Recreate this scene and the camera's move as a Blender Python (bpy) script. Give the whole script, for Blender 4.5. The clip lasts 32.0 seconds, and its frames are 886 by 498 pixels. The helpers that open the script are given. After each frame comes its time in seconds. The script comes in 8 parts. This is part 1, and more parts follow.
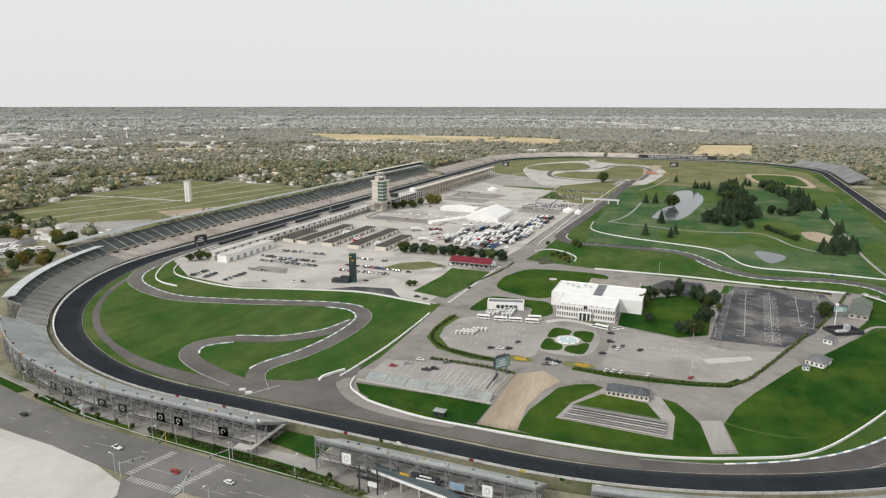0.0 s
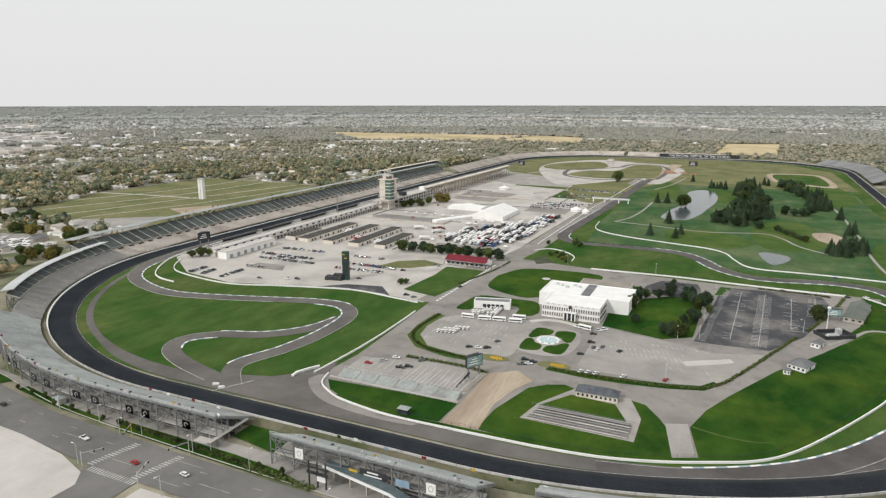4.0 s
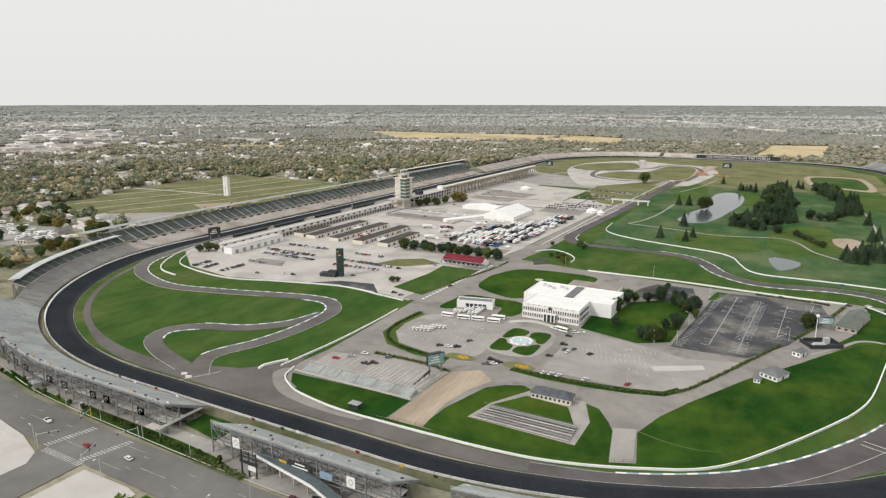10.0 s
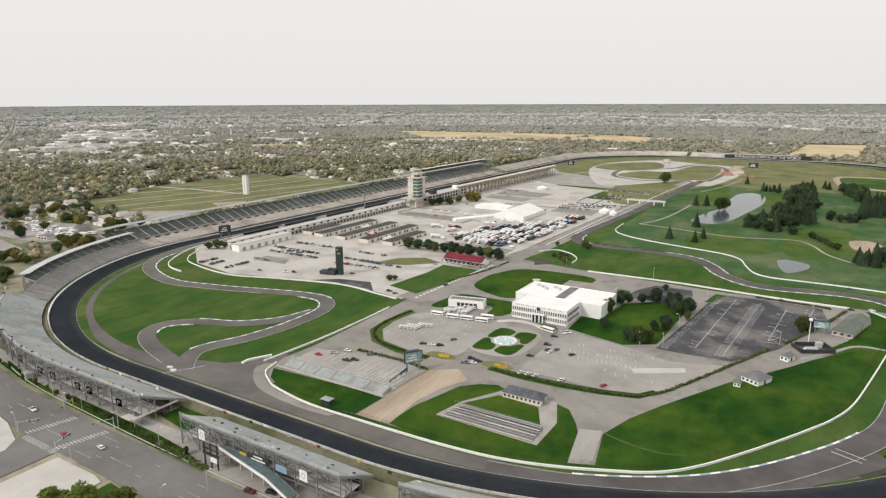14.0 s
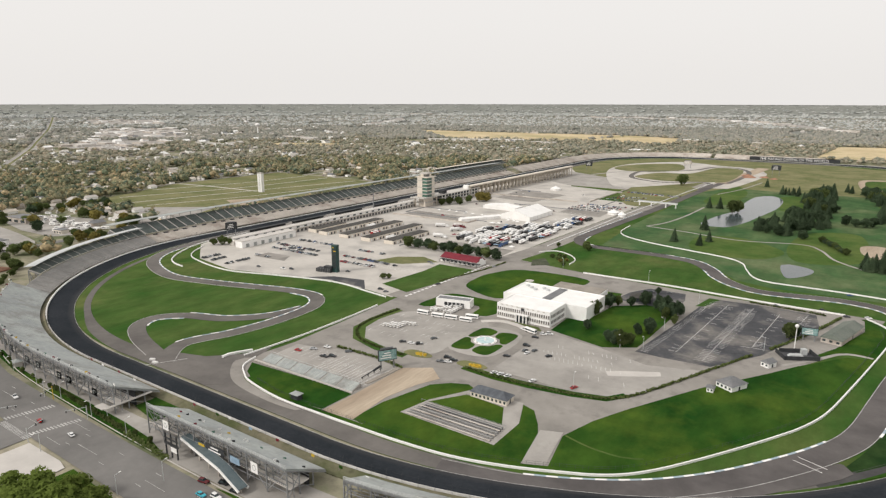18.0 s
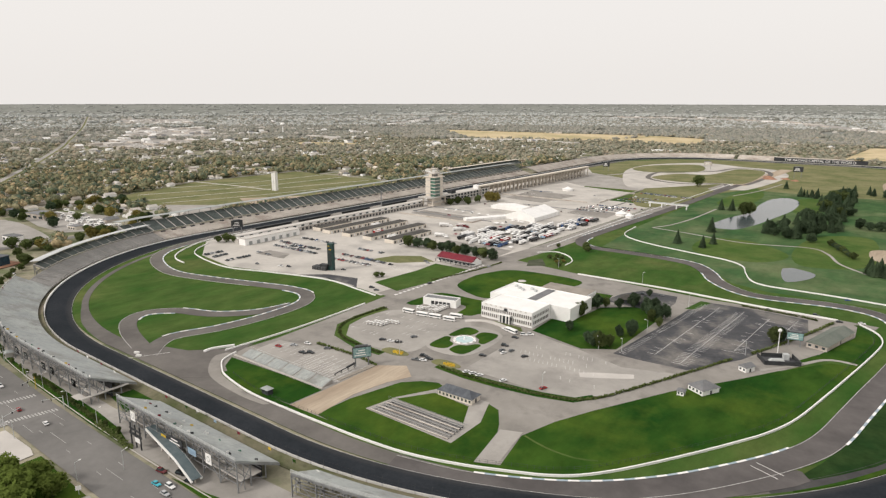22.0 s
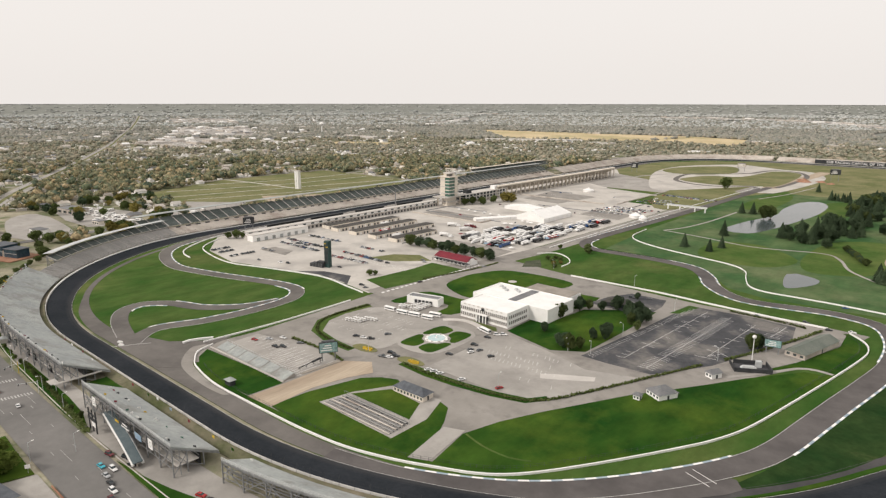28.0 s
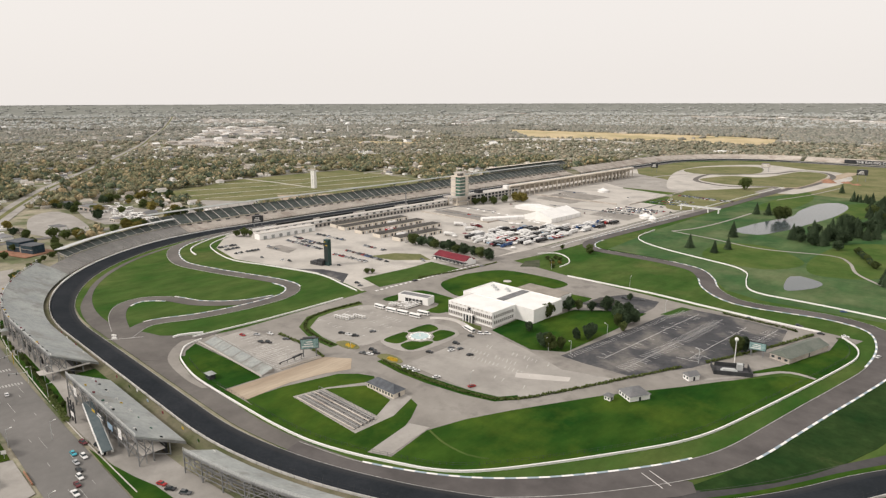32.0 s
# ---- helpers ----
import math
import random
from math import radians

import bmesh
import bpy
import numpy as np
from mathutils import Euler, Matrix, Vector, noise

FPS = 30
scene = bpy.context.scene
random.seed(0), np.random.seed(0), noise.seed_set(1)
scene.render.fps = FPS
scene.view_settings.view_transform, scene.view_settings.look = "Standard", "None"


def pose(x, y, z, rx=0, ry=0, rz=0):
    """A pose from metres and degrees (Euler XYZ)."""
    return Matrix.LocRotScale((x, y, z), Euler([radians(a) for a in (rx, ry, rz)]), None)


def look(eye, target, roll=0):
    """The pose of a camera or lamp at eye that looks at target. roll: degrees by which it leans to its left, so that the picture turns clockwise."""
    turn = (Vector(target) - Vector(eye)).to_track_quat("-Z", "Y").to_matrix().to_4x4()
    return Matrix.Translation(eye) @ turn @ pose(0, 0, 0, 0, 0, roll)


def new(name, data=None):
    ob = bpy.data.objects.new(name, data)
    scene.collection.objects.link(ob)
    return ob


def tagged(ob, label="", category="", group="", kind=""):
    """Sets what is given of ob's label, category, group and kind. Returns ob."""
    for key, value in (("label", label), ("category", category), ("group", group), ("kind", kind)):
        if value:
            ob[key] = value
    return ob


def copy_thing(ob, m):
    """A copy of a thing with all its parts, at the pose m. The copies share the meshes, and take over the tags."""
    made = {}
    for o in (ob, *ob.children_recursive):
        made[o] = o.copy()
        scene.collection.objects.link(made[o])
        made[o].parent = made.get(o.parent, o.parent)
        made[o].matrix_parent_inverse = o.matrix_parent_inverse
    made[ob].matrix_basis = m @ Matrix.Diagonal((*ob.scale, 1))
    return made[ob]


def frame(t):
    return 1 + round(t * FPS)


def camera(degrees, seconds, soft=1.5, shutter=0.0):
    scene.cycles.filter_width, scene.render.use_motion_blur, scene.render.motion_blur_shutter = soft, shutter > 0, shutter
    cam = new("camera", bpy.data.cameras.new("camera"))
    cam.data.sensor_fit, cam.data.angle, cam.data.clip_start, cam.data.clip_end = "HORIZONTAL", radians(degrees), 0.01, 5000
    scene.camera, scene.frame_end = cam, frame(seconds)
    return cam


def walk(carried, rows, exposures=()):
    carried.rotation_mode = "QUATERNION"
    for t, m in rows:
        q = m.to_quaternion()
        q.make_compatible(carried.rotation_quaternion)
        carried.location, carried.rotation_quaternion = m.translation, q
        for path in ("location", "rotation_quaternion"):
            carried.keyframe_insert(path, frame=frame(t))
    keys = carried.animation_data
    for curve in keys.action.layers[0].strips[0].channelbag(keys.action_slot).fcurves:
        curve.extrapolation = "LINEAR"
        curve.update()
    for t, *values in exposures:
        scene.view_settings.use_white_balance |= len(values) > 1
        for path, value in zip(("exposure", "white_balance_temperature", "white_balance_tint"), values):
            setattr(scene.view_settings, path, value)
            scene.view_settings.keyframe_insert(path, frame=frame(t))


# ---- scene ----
cam = camera(69.19, 32.0, soft=1.3)
PATH = [
    (0.0, (-92.06, -39.53, 149.27), (-201.10, 231.97, 82.94), 0.091),
    (1.0, (-84.95, -36.92, 149.20), (-197.08, 233.27, 82.71), 0.095),
    (2.0, (-77.66, -34.29, 149.33), (-192.89, 234.61, 82.89), 0.101),
    (3.0, (-70.14, -31.08, 149.41), (-188.53, 236.40, 82.77), 0.025),
    (6.0, (-49.62, -22.47, 149.71), (-176.67, 240.91, 82.72), -0.050),
    (7.0, (-41.69, -19.22, 149.98), (-172.32, 242.52, 83.40), -0.037),
    (8.0, (-34.57, -16.11, 149.94), (-168.61, 243.81, 83.07), 0.021),
    (9.0, (-27.75, -13.07, 149.85), (-164.92, 245.13, 82.62), 0.035),
    (10.0, (-20.77, -9.77, 149.55), (-161.31, 246.62, 82.39), 0.054),
    (11.0, (-13.83, -6.41, 149.57), (-157.82, 248.01, 82.23), 0.032),
    (12.0, (-6.96, -3.35, 149.60), (-154.30, 249.15, 82.26), -0.008),
    (13.0, (-0.00, 0.00, 150.00), (-150.56, 250.57, 82.55), -0.074),
    (14.0, (7.56, 3.80, 150.01), (-146.58, 252.17, 82.56), -0.183),
    (17.0, (27.28, 14.38, 150.39), (-134.91, 257.55, 82.85), 0.043),
    (18.0, (34.76, 18.77, 150.35), (-130.96, 259.53, 82.74), 0.058),
    (19.0, (41.79, 22.42, 150.43), (-126.80, 261.15, 82.69), 0.093),
    (20.0, (48.37, 26.75, 150.60), (-122.92, 263.54, 82.81), 0.062),
    (21.0, (54.97, 30.85, 150.68), (-119.02, 265.68, 82.97), 0.051),
    (22.0, (61.78, 34.82, 150.81), (-114.93, 267.60, 83.08), 0.062),
    (23.0, (68.08, 39.19, 150.94), (-111.37, 269.83, 83.11), 0.057),
    (24.0, (74.78, 43.22, 151.06), (-107.77, 271.42, 83.21), -0.000),
    (25.0, (81.86, 47.91, 151.29), (-103.91, 273.48, 83.38), -0.070),
    (28.0, (100.60, 61.06, 151.40), (-92.58, 280.34, 83.58), 0.059),
    (29.0, (107.45, 66.21, 151.38), (-88.67, 282.86, 83.57), -0.015),
    (30.0, (113.62, 70.58, 151.56), (-84.96, 284.92, 83.57), -0.048),
    (31.0, (119.50, 75.26, 151.74), (-81.66, 287.16, 83.71), -0.144),
    (32.0, (125.57, 79.51, 151.65), (-78.29, 288.86, 83.74), -0.154),
]
walk(cam, [(t, look(eye, target, roll)) for t, eye, target, roll in PATH], exposures=[(0.0, 0.0, 6260, 8), (13.0, 0.06, 6410, 9.5), (32.0, 0.1, 6710, 12)])

# ---- light ----
world = bpy.data.worlds.new("world")
scene.world = world
world.use_nodes = True
wn = world.node_tree
wn.nodes.clear()
w_out = wn.nodes.new("ShaderNodeOutputWorld")
w_bg = wn.nodes.new("ShaderNodeBackground")
w_sky = wn.nodes.new("ShaderNodeTexSky")
w_sky.sky_type = "NISHITA"
w_sky.sun_disc = False
w_sky.sun_elevation = radians(36)
w_sky.sun_rotation = radians(209)
w_sky.air_density, w_sky.dust_density, w_sky.ozone_density = 1.0, 6.0, 1.0
w_hsv = wn.nodes.new("ShaderNodeHueSaturation")
w_hsv.inputs["Saturation"].default_value = 0.3
w_mix = wn.nodes.new("ShaderNodeMix")
w_mix.data_type = "RGBA"
w_mix.inputs[0].default_value = 0.82
w_mix.inputs[7].default_value = (9.75, 9.5, 9.2, 1)
wn.links.new(w_sky.outputs[0], w_hsv.inputs["Color"])
wn.links.new(w_hsv.outputs[0], w_mix.inputs[6])
wn.links.new(w_mix.outputs[2], w_bg.inputs[0])
w_bg.inputs[1].default_value = 0.097
wn.links.new(w_bg.outputs[0], w_out.inputs[0])

sun_data = bpy.data.lights.new("sun", "SUN")
sun_data.energy = 1.8
sun_data.angle = radians(10)
sun_data.color = (1.0, 0.95, 0.88)
sun_ob = new("sun", sun_data)
sun_ob.matrix_world = look((-420, -760, 640), (0, 0, 0))


# ---- materials ----
def mat(name, c1, c2, scale=0.05, rough=0.9, fine=2.0, amount=0.25, metal=0.0, bump=0.0, vary=0.0, spec=0.3, stretch=(1, 1, 1), thin=0.0, c3=None, s3=0.01, cut=(0.5, 0.62)):
    """A surface of two colours in large patches, a third in wide stains, with fine grain over it and, with vary, a difference from piece to piece."""
    m = bpy.data.materials.new(name)
    m.use_nodes = True
    nt = m.node_tree
    b = nt.nodes["Principled BSDF"]
    co = nt.nodes.new("ShaderNodeTexCoord")
    mp = nt.nodes.new("ShaderNodeMapping")
    mp.inputs["Scale"].default_value = stretch
    nt.links.new(co.outputs["Object"], mp.inputs["Vector"])
    n1 = nt.nodes.new("ShaderNodeTexNoise")
    n1.inputs["Scale"].default_value = scale
    n1.inputs["Detail"].default_value = 7
    n1.inputs["Roughness"].default_value = 0.6
    nt.links.new(mp.outputs[0], n1.inputs["Vector"])
    rp = nt.nodes.new("ShaderNodeValToRGB")
    rp.color_ramp.elements[0].position, rp.color_ramp.elements[1].position = 0.35, 0.65
    rp.color_ramp.elements[0].color, rp.color_ramp.elements[1].color = (*c1, 1), (*c2, 1)
    nt.links.new(n1.outputs["Fac"], rp.inputs["Fac"])
    n2 = nt.nodes.new("ShaderNodeTexNoise")
    n2.inputs["Scale"].default_value = fine
    n2.inputs["Detail"].default_value = 8
    n2.inputs["Roughness"].default_value = 0.72
    nt.links.new(mp.outputs[0], n2.inputs["Vector"])
    mr = nt.nodes.new("ShaderNodeMapRange")
    mr.inputs["From Min"].default_value, mr.inputs["From Max"].default_value = 0.25, 0.75
    mr.inputs["To Min"].default_value, mr.inputs["To Max"].default_value = 1 - amount, 1 + amount
    nt.links.new(n2.outputs["Fac"], mr.inputs["Value"])
    hs = nt.nodes.new("ShaderNodeHueSaturation")
    tone = rp.outputs["Color"]
    if c3:
        n3 = nt.nodes.new("ShaderNodeTexNoise")
        n3.inputs["Scale"].default_value = s3
        n3.inputs["Detail"].default_value = 6
        n3.inputs["Roughness"].default_value = 0.65
        nt.links.new(co.outputs["Object"], n3.inputs["Vector"])
        m3 = nt.nodes.new("ShaderNodeMapRange")
        m3.inputs["From Min"].default_value, m3.inputs["From Max"].default_value = cut
        nt.links.new(n3.outputs["Fac"], m3.inputs["Value"])
        x3 = nt.nodes.new("ShaderNodeMix")
        x3.data_type = "RGBA"
        x3.inputs[7].default_value = (*c3, 1)
        nt.links.new(m3.outputs[0], x3.inputs[0])
        nt.links.new(tone, x3.inputs[6])
        tone = x3.outputs[2]
    nt.links.new(tone, hs.inputs["Color"])
    last = mr.outputs[0]
    if vary:
        oi = nt.nodes.new("ShaderNodeObjectInfo")
        m2 = nt.nodes.new("ShaderNodeMapRange")
        m2.inputs["To Min"].default_value, m2.inputs["To Max"].default_value = 1 - vary, 1 + vary
        nt.links.new(oi.outputs["Random"], m2.inputs["Value"])
        mu = nt.nodes.new("ShaderNodeMath")
        mu.operation = "MULTIPLY"
        nt.links.new(last, mu.inputs[0])
        nt.links.new(m2.outputs[0], mu.inputs[1])
        last = mu.outputs[0]
    nt.links.new(last, hs.inputs["Value"])
    nt.links.new(hs.outputs[0], b.inputs["Base Color"])
    b.inputs["Roughness"].default_value = rough
    b.inputs["Metallic"].default_value = metal
    b.inputs["Specular IOR Level"].default_value = spec
    if thin:
        tr = nt.nodes.new("ShaderNodeBsdfTranslucent")
        mx = nt.nodes.new("ShaderNodeMixShader")
        mx.inputs[0].default_value = thin
        nt.links.new(hs.outputs[0], tr.inputs[0])
        nt.links.new(b.outputs[0], mx.inputs[1])
        nt.links.new(tr.outputs[0], mx.inputs[2])
        nt.links.new(mx.outputs[0], nt.nodes["Material Output"].inputs[0])
    if bump:
        bp = nt.nodes.new("ShaderNodeBump")
        bp.inputs["Strength"].default_value = 0.5
        bp.inputs["Distance"].default_value = bump
        nt.links.new(n2.outputs["Fac"], bp.inputs["Height"])
        nt.links.new(bp.outputs[0], b.inputs["Normal"])
    return m


M = {}
M["land"] = mat("land", (0.2, 0.195, 0.13), (0.36, 0.325, 0.25), 0.012, 0.95, 0.08, 0.4, spec=0.03, c3=(0.13, 0.145, 0.08), s3=0.02, cut=(0.48, 0.56))
M["lawn"] = mat("lawn", (0.03, 0.082, 0.015), (0.088, 0.122, 0.035), 0.018, 0.95, 0.09, 0.3, stretch=(1, 0.5, 1), spec=0.03, c3=(0.16, 0.148, 0.064), s3=0.009, cut=(0.55, 0.85))
M["lush"] = mat("lush", (0.011, 0.048, 0.007), (0.038, 0.083, 0.012), 0.028, 0.95, 0.1, 0.3, stretch=(1, 0.5, 1), spec=0.03, c3=(0.072, 0.112, 0.016), s3=0.013, cut=(0.48, 0.68))
M["rough_grass"] = mat("rough_grass", (0.125, 0.14, 0.06), (0.21, 0.2, 0.105), 0.02, 0.95, 0.12, 0.25, spec=0.03)
M["hay"] = mat("hay", (0.48, 0.39, 0.24), (0.58, 0.48, 0.31), 0.01, 0.95, 0.1, 0.15, spec=0.03, c3=(0.4, 0.345, 0.2), s3=0.006)
M["worn_asphalt"] = mat("worn_asphalt", (0.108, 0.1, 0.094), (0.165, 0.153, 0.142), 0.03, 0.88, 0.2, 0.1, spec=0.1)
M["lot_asphalt"] = mat("lot_asphalt", (0.05, 0.052, 0.058), (0.1, 0.1, 0.104), 0.03, 0.9, 0.35, 0.25, spec=0.15, c3=(0.17, 0.16, 0.15), s3=0.03, cut=(0.5, 0.62))
M["road"] = mat("road", (0.145, 0.14, 0.133), (0.2, 0.192, 0.183), 0.03, 0.9, 0.2, 0.1, spec=0.2)
M["concrete"] = mat("concrete", (0.3, 0.284, 0.262), (0.375, 0.355, 0.328), 0.025, 0.9, 0.15, 0.1, spec=0.15, c3=(0.27, 0.255, 0.236), s3=0.04, cut=(0.5, 0.66))
M["pale_concrete"] = mat("pale_concrete", (0.47, 0.445, 0.415), (0.56, 0.53, 0.495), 0.03, 0.9, 0.15, 0.08, spec=0.2)
M["sand"] = mat("sand", (0.33, 0.265, 0.2), (0.45, 0.375, 0.29), 0.05, 0.95, 0.6, 0.2, stretch=(1, 0.12, 1), spec=0.05)
M["white"] = mat("white", (0.76, 0.75, 0.73), (0.85, 0.84, 0.82), 0.1, 0.6, 2.0, 0.08)
M["paint"] = mat("paint", (0.6, 0.59, 0.57), (0.75, 0.74, 0.72), 0.3, 0.7, 2.0, 0.15)
M["blue"] = mat("blue", (0.22, 0.32, 0.42), (0.3, 0.4, 0.5), 0.2, 0.6, 2.0, 0.1)
M["tyre"] = mat("tyre", (0.015, 0.015, 0.016), (0.03, 0.03, 0.03), 1.0, 0.85, 5.0, 0.2)
M["alu"] = mat("alu", (0.46, 0.475, 0.475), (0.58, 0.595, 0.585), 0.08, 0.55, 0.6, 0.15, metal=0.15)
M["deck"] = mat("deck", (0.29, 0.31, 0.305), (0.38, 0.4, 0.385), 0.05, 0.7, 0.4, 0.16, c3=(0.25, 0.255, 0.24), s3=0.06)
M["steel"] = mat("steel", (0.2, 0.205, 0.21), (0.3, 0.305, 0.31), 0.2, 0.55, 2.0, 0.2, metal=0.3)
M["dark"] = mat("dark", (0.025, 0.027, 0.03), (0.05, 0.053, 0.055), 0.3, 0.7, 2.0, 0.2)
M["seat"] = mat("seat", (0.085, 0.1, 0.095), (0.13, 0.148, 0.14), 0.1, 0.7, 1.0, 0.2, vary=0.18, spec=0.1)
M["tan"] = mat("tan", (0.43, 0.39, 0.345), (0.55, 0.505, 0.455), 0.05, 0.9, 0.5, 0.18, c3=(0.36, 0.31, 0.27), s3=0.04)
M["roof_grey"] = mat("roof_grey", (0.14, 0.145, 0.15), (0.2, 0.2, 0.205), 0.1, 0.85, 1.0, 0.2, vary=0.2)
M["roof_dark"] = mat("roof_dark", (0.045, 0.042, 0.038), (0.075, 0.071, 0.064), 0.08, 0.85, 1.0, 0.2)
M["red"] = mat("red", (0.14, 0.01, 0.022), (0.2, 0.018, 0.03), 0.2, 0.6, 2.0, 0.15)
M["glass"] = mat("glass", (0.02, 0.03, 0.035), (0.05, 0.065, 0.07), 0.2, 0.12, 1.0, 0.2, spec=0.6)
M["green_glass"] = mat("green_glass", (0.05, 0.12, 0.09), (0.1, 0.19, 0.15), 0.2, 0.15, 1.0, 0.2, spec=0.6)
M["mid_asphalt"] = mat("mid_asphalt", (0.05, 0.049, 0.05), (0.082, 0.079, 0.078), 0.03, 0.88, 0.3, 0.15, spec=0.12)
M["worn_paint"] = mat("worn_paint", (0.3, 0.295, 0.285), (0.52, 0.51, 0.49), 0.25, 0.8, 1.5, 0.3)
M["far_stand"] = mat("far_stand", (0.2, 0.205, 0.205), (0.29, 0.295, 0.29), 0.03, 0.8, 0.25, 0.25)
M["red_earth"] = mat("red_earth", (0.25, 0.12, 0.075), (0.36, 0.2, 0.13), 0.08, 0.95, 0.4, 0.25)
M["kerb_blue"] = mat("kerb_blue", (0.27, 0.35, 0.41), (0.36, 0.43, 0.47), 0.2, 0.7, 2.0, 0.15)
M["slate"] = mat("slate", (0.07, 0.078, 0.09), (0.12, 0.13, 0.145), 0.3, 0.8, 2.0, 0.25)
M["club_glass"] = mat("club_glass", (0.02, 0.04, 0.06), (0.04, 0.075, 0.1), 0.3, 0.2, 1.0, 0.2, spec=0.5)
M["deep_turf"] = mat("deep_turf", (0.012, 0.036, 0.01), (0.032, 0.058, 0.018), 0.03, 0.95, 0.15, 0.35, spec=0.03, c3=(0.085, 0.085, 0.04), s3=0.03, cut=(0.6, 0.8))
M["lane_asphalt"] = mat("lane_asphalt", (0.088, 0.081, 0.079), (0.135, 0.124, 0.12), 0.03, 0.88, 0.2, 0.12, spec=0.1)
M["stone_white"] = mat("stone_white", (0.5, 0.49, 0.47), (0.62, 0.605, 0.585), 0.1, 0.75, 1.0, 0.14)
M["office_glass"] = mat("office_glass", (0.1, 0.092, 0.083), (0.17, 0.158, 0.143), 0.4, 0.25, 1.0, 0.2, spec=0.4)
M["water"] = mat("water", (0.06, 0.08, 0.085), (0.085, 0.1, 0.105), 0.02, 0.14, 0.6, 0.1, spec=0.3)
M["pool"] = mat("pool", (0.35, 0.5, 0.52), (0.5, 0.62, 0.62), 0.3, 0.1, 1.0, 0.1, spec=0.5)
M["leaf"] = mat("leaf", (0.092, 0.125, 0.044), (0.15, 0.18, 0.068), 0.25, 0.9, 1.2, 0.3, vary=0.3, thin=0.45, spec=0.03)
M["leaf_autumn"] = mat("leaf_autumn", (0.19, 0.17, 0.05), (0.28, 0.23, 0.075), 0.25, 0.9, 1.2, 0.3, vary=0.25, thin=0.35, spec=0.03)
M["needle"] = mat("needle", (0.055, 0.086, 0.05), (0.094, 0.128, 0.07), 0.3, 0.9, 1.5, 0.3, vary=0.25, thin=0.4, spec=0.03)
M["brown_roof"] = mat("brown_roof", (0.24, 0.215, 0.185), (0.33, 0.3, 0.26), 0.08, 0.9, 0.6, 0.15)
M["fairway"] = mat("fairway", (0.05, 0.1, 0.022), (0.1, 0.135, 0.04), 0.02, 0.95, 0.12, 0.2, spec=0.03)
M["cream"] = mat("cream", (0.6, 0.545, 0.47), (0.7, 0.64, 0.56), 0.05, 0.85, 0.5, 0.12)
M["golf"] = mat("golf", (0.034, 0.09, 0.032), (0.09, 0.135, 0.058), 0.02, 0.95, 0.06, 0.3, stretch=(1, 0.5, 1), spec=0.03, c3=(0.14, 0.165, 0.085), s3=0.01, cut=(0.5, 0.7))
# far wooded ground; distance haze is put into its pale grey colour
M["canopy_far_hazed"] = mat("canopy_far_hazed", (0.2, 0.208, 0.188), (0.245, 0.25, 0.228), 0.006, 0.95, 0.05, 0.2, stretch=(1, 0.6, 1), spec=0.03)
M["leaf_bright"] = mat("leaf_bright", (0.13, 0.185, 0.04), (0.21, 0.255, 0.07), 0.25, 0.9, 1.2, 0.3, vary=0.2, thin=0.5, spec=0.03)
M["bark"] = mat("bark", (0.08, 0.06, 0.045), (0.13, 0.1, 0.075), 0.8, 0.95, 4.0, 0.3)
M["plaza"] = mat("plaza", (0.235, 0.22, 0.2), (0.3, 0.281, 0.257), 0.03, 0.9, 0.15, 0.1, spec=0.15, c3=(0.2, 0.187, 0.172), s3=0.05, cut=(0.52, 0.66))
M["old_seat"] = mat("old_seat", (0.23, 0.225, 0.215), (0.31, 0.3, 0.285), 0.06, 0.8, 0.5, 0.2)
M["apron"] = mat("apron", (0.43, 0.405, 0.37), (0.53, 0.5, 0.46), 0.02, 0.9, 0.12, 0.14, spec=0.2, c3=(0.36, 0.34, 0.315), s3=0.03)
M["bank"] = mat("bank", (0.075, 0.088, 0.04), (0.2, 0.175, 0.13), 0.03, 0.95, 0.4, 0.25, spec=0.03)
M["gravel"] = mat("gravel", (0.06, 0.07, 0.045), (0.1, 0.105, 0.075), 0.1, 0.95, 0.8, 0.25, spec=0.03)
M["flower"] = mat("flower", (0.45, 0.3, 0.03), (0.6, 0.42, 0.05), 0.6, 0.9, 3.0, 0.3)


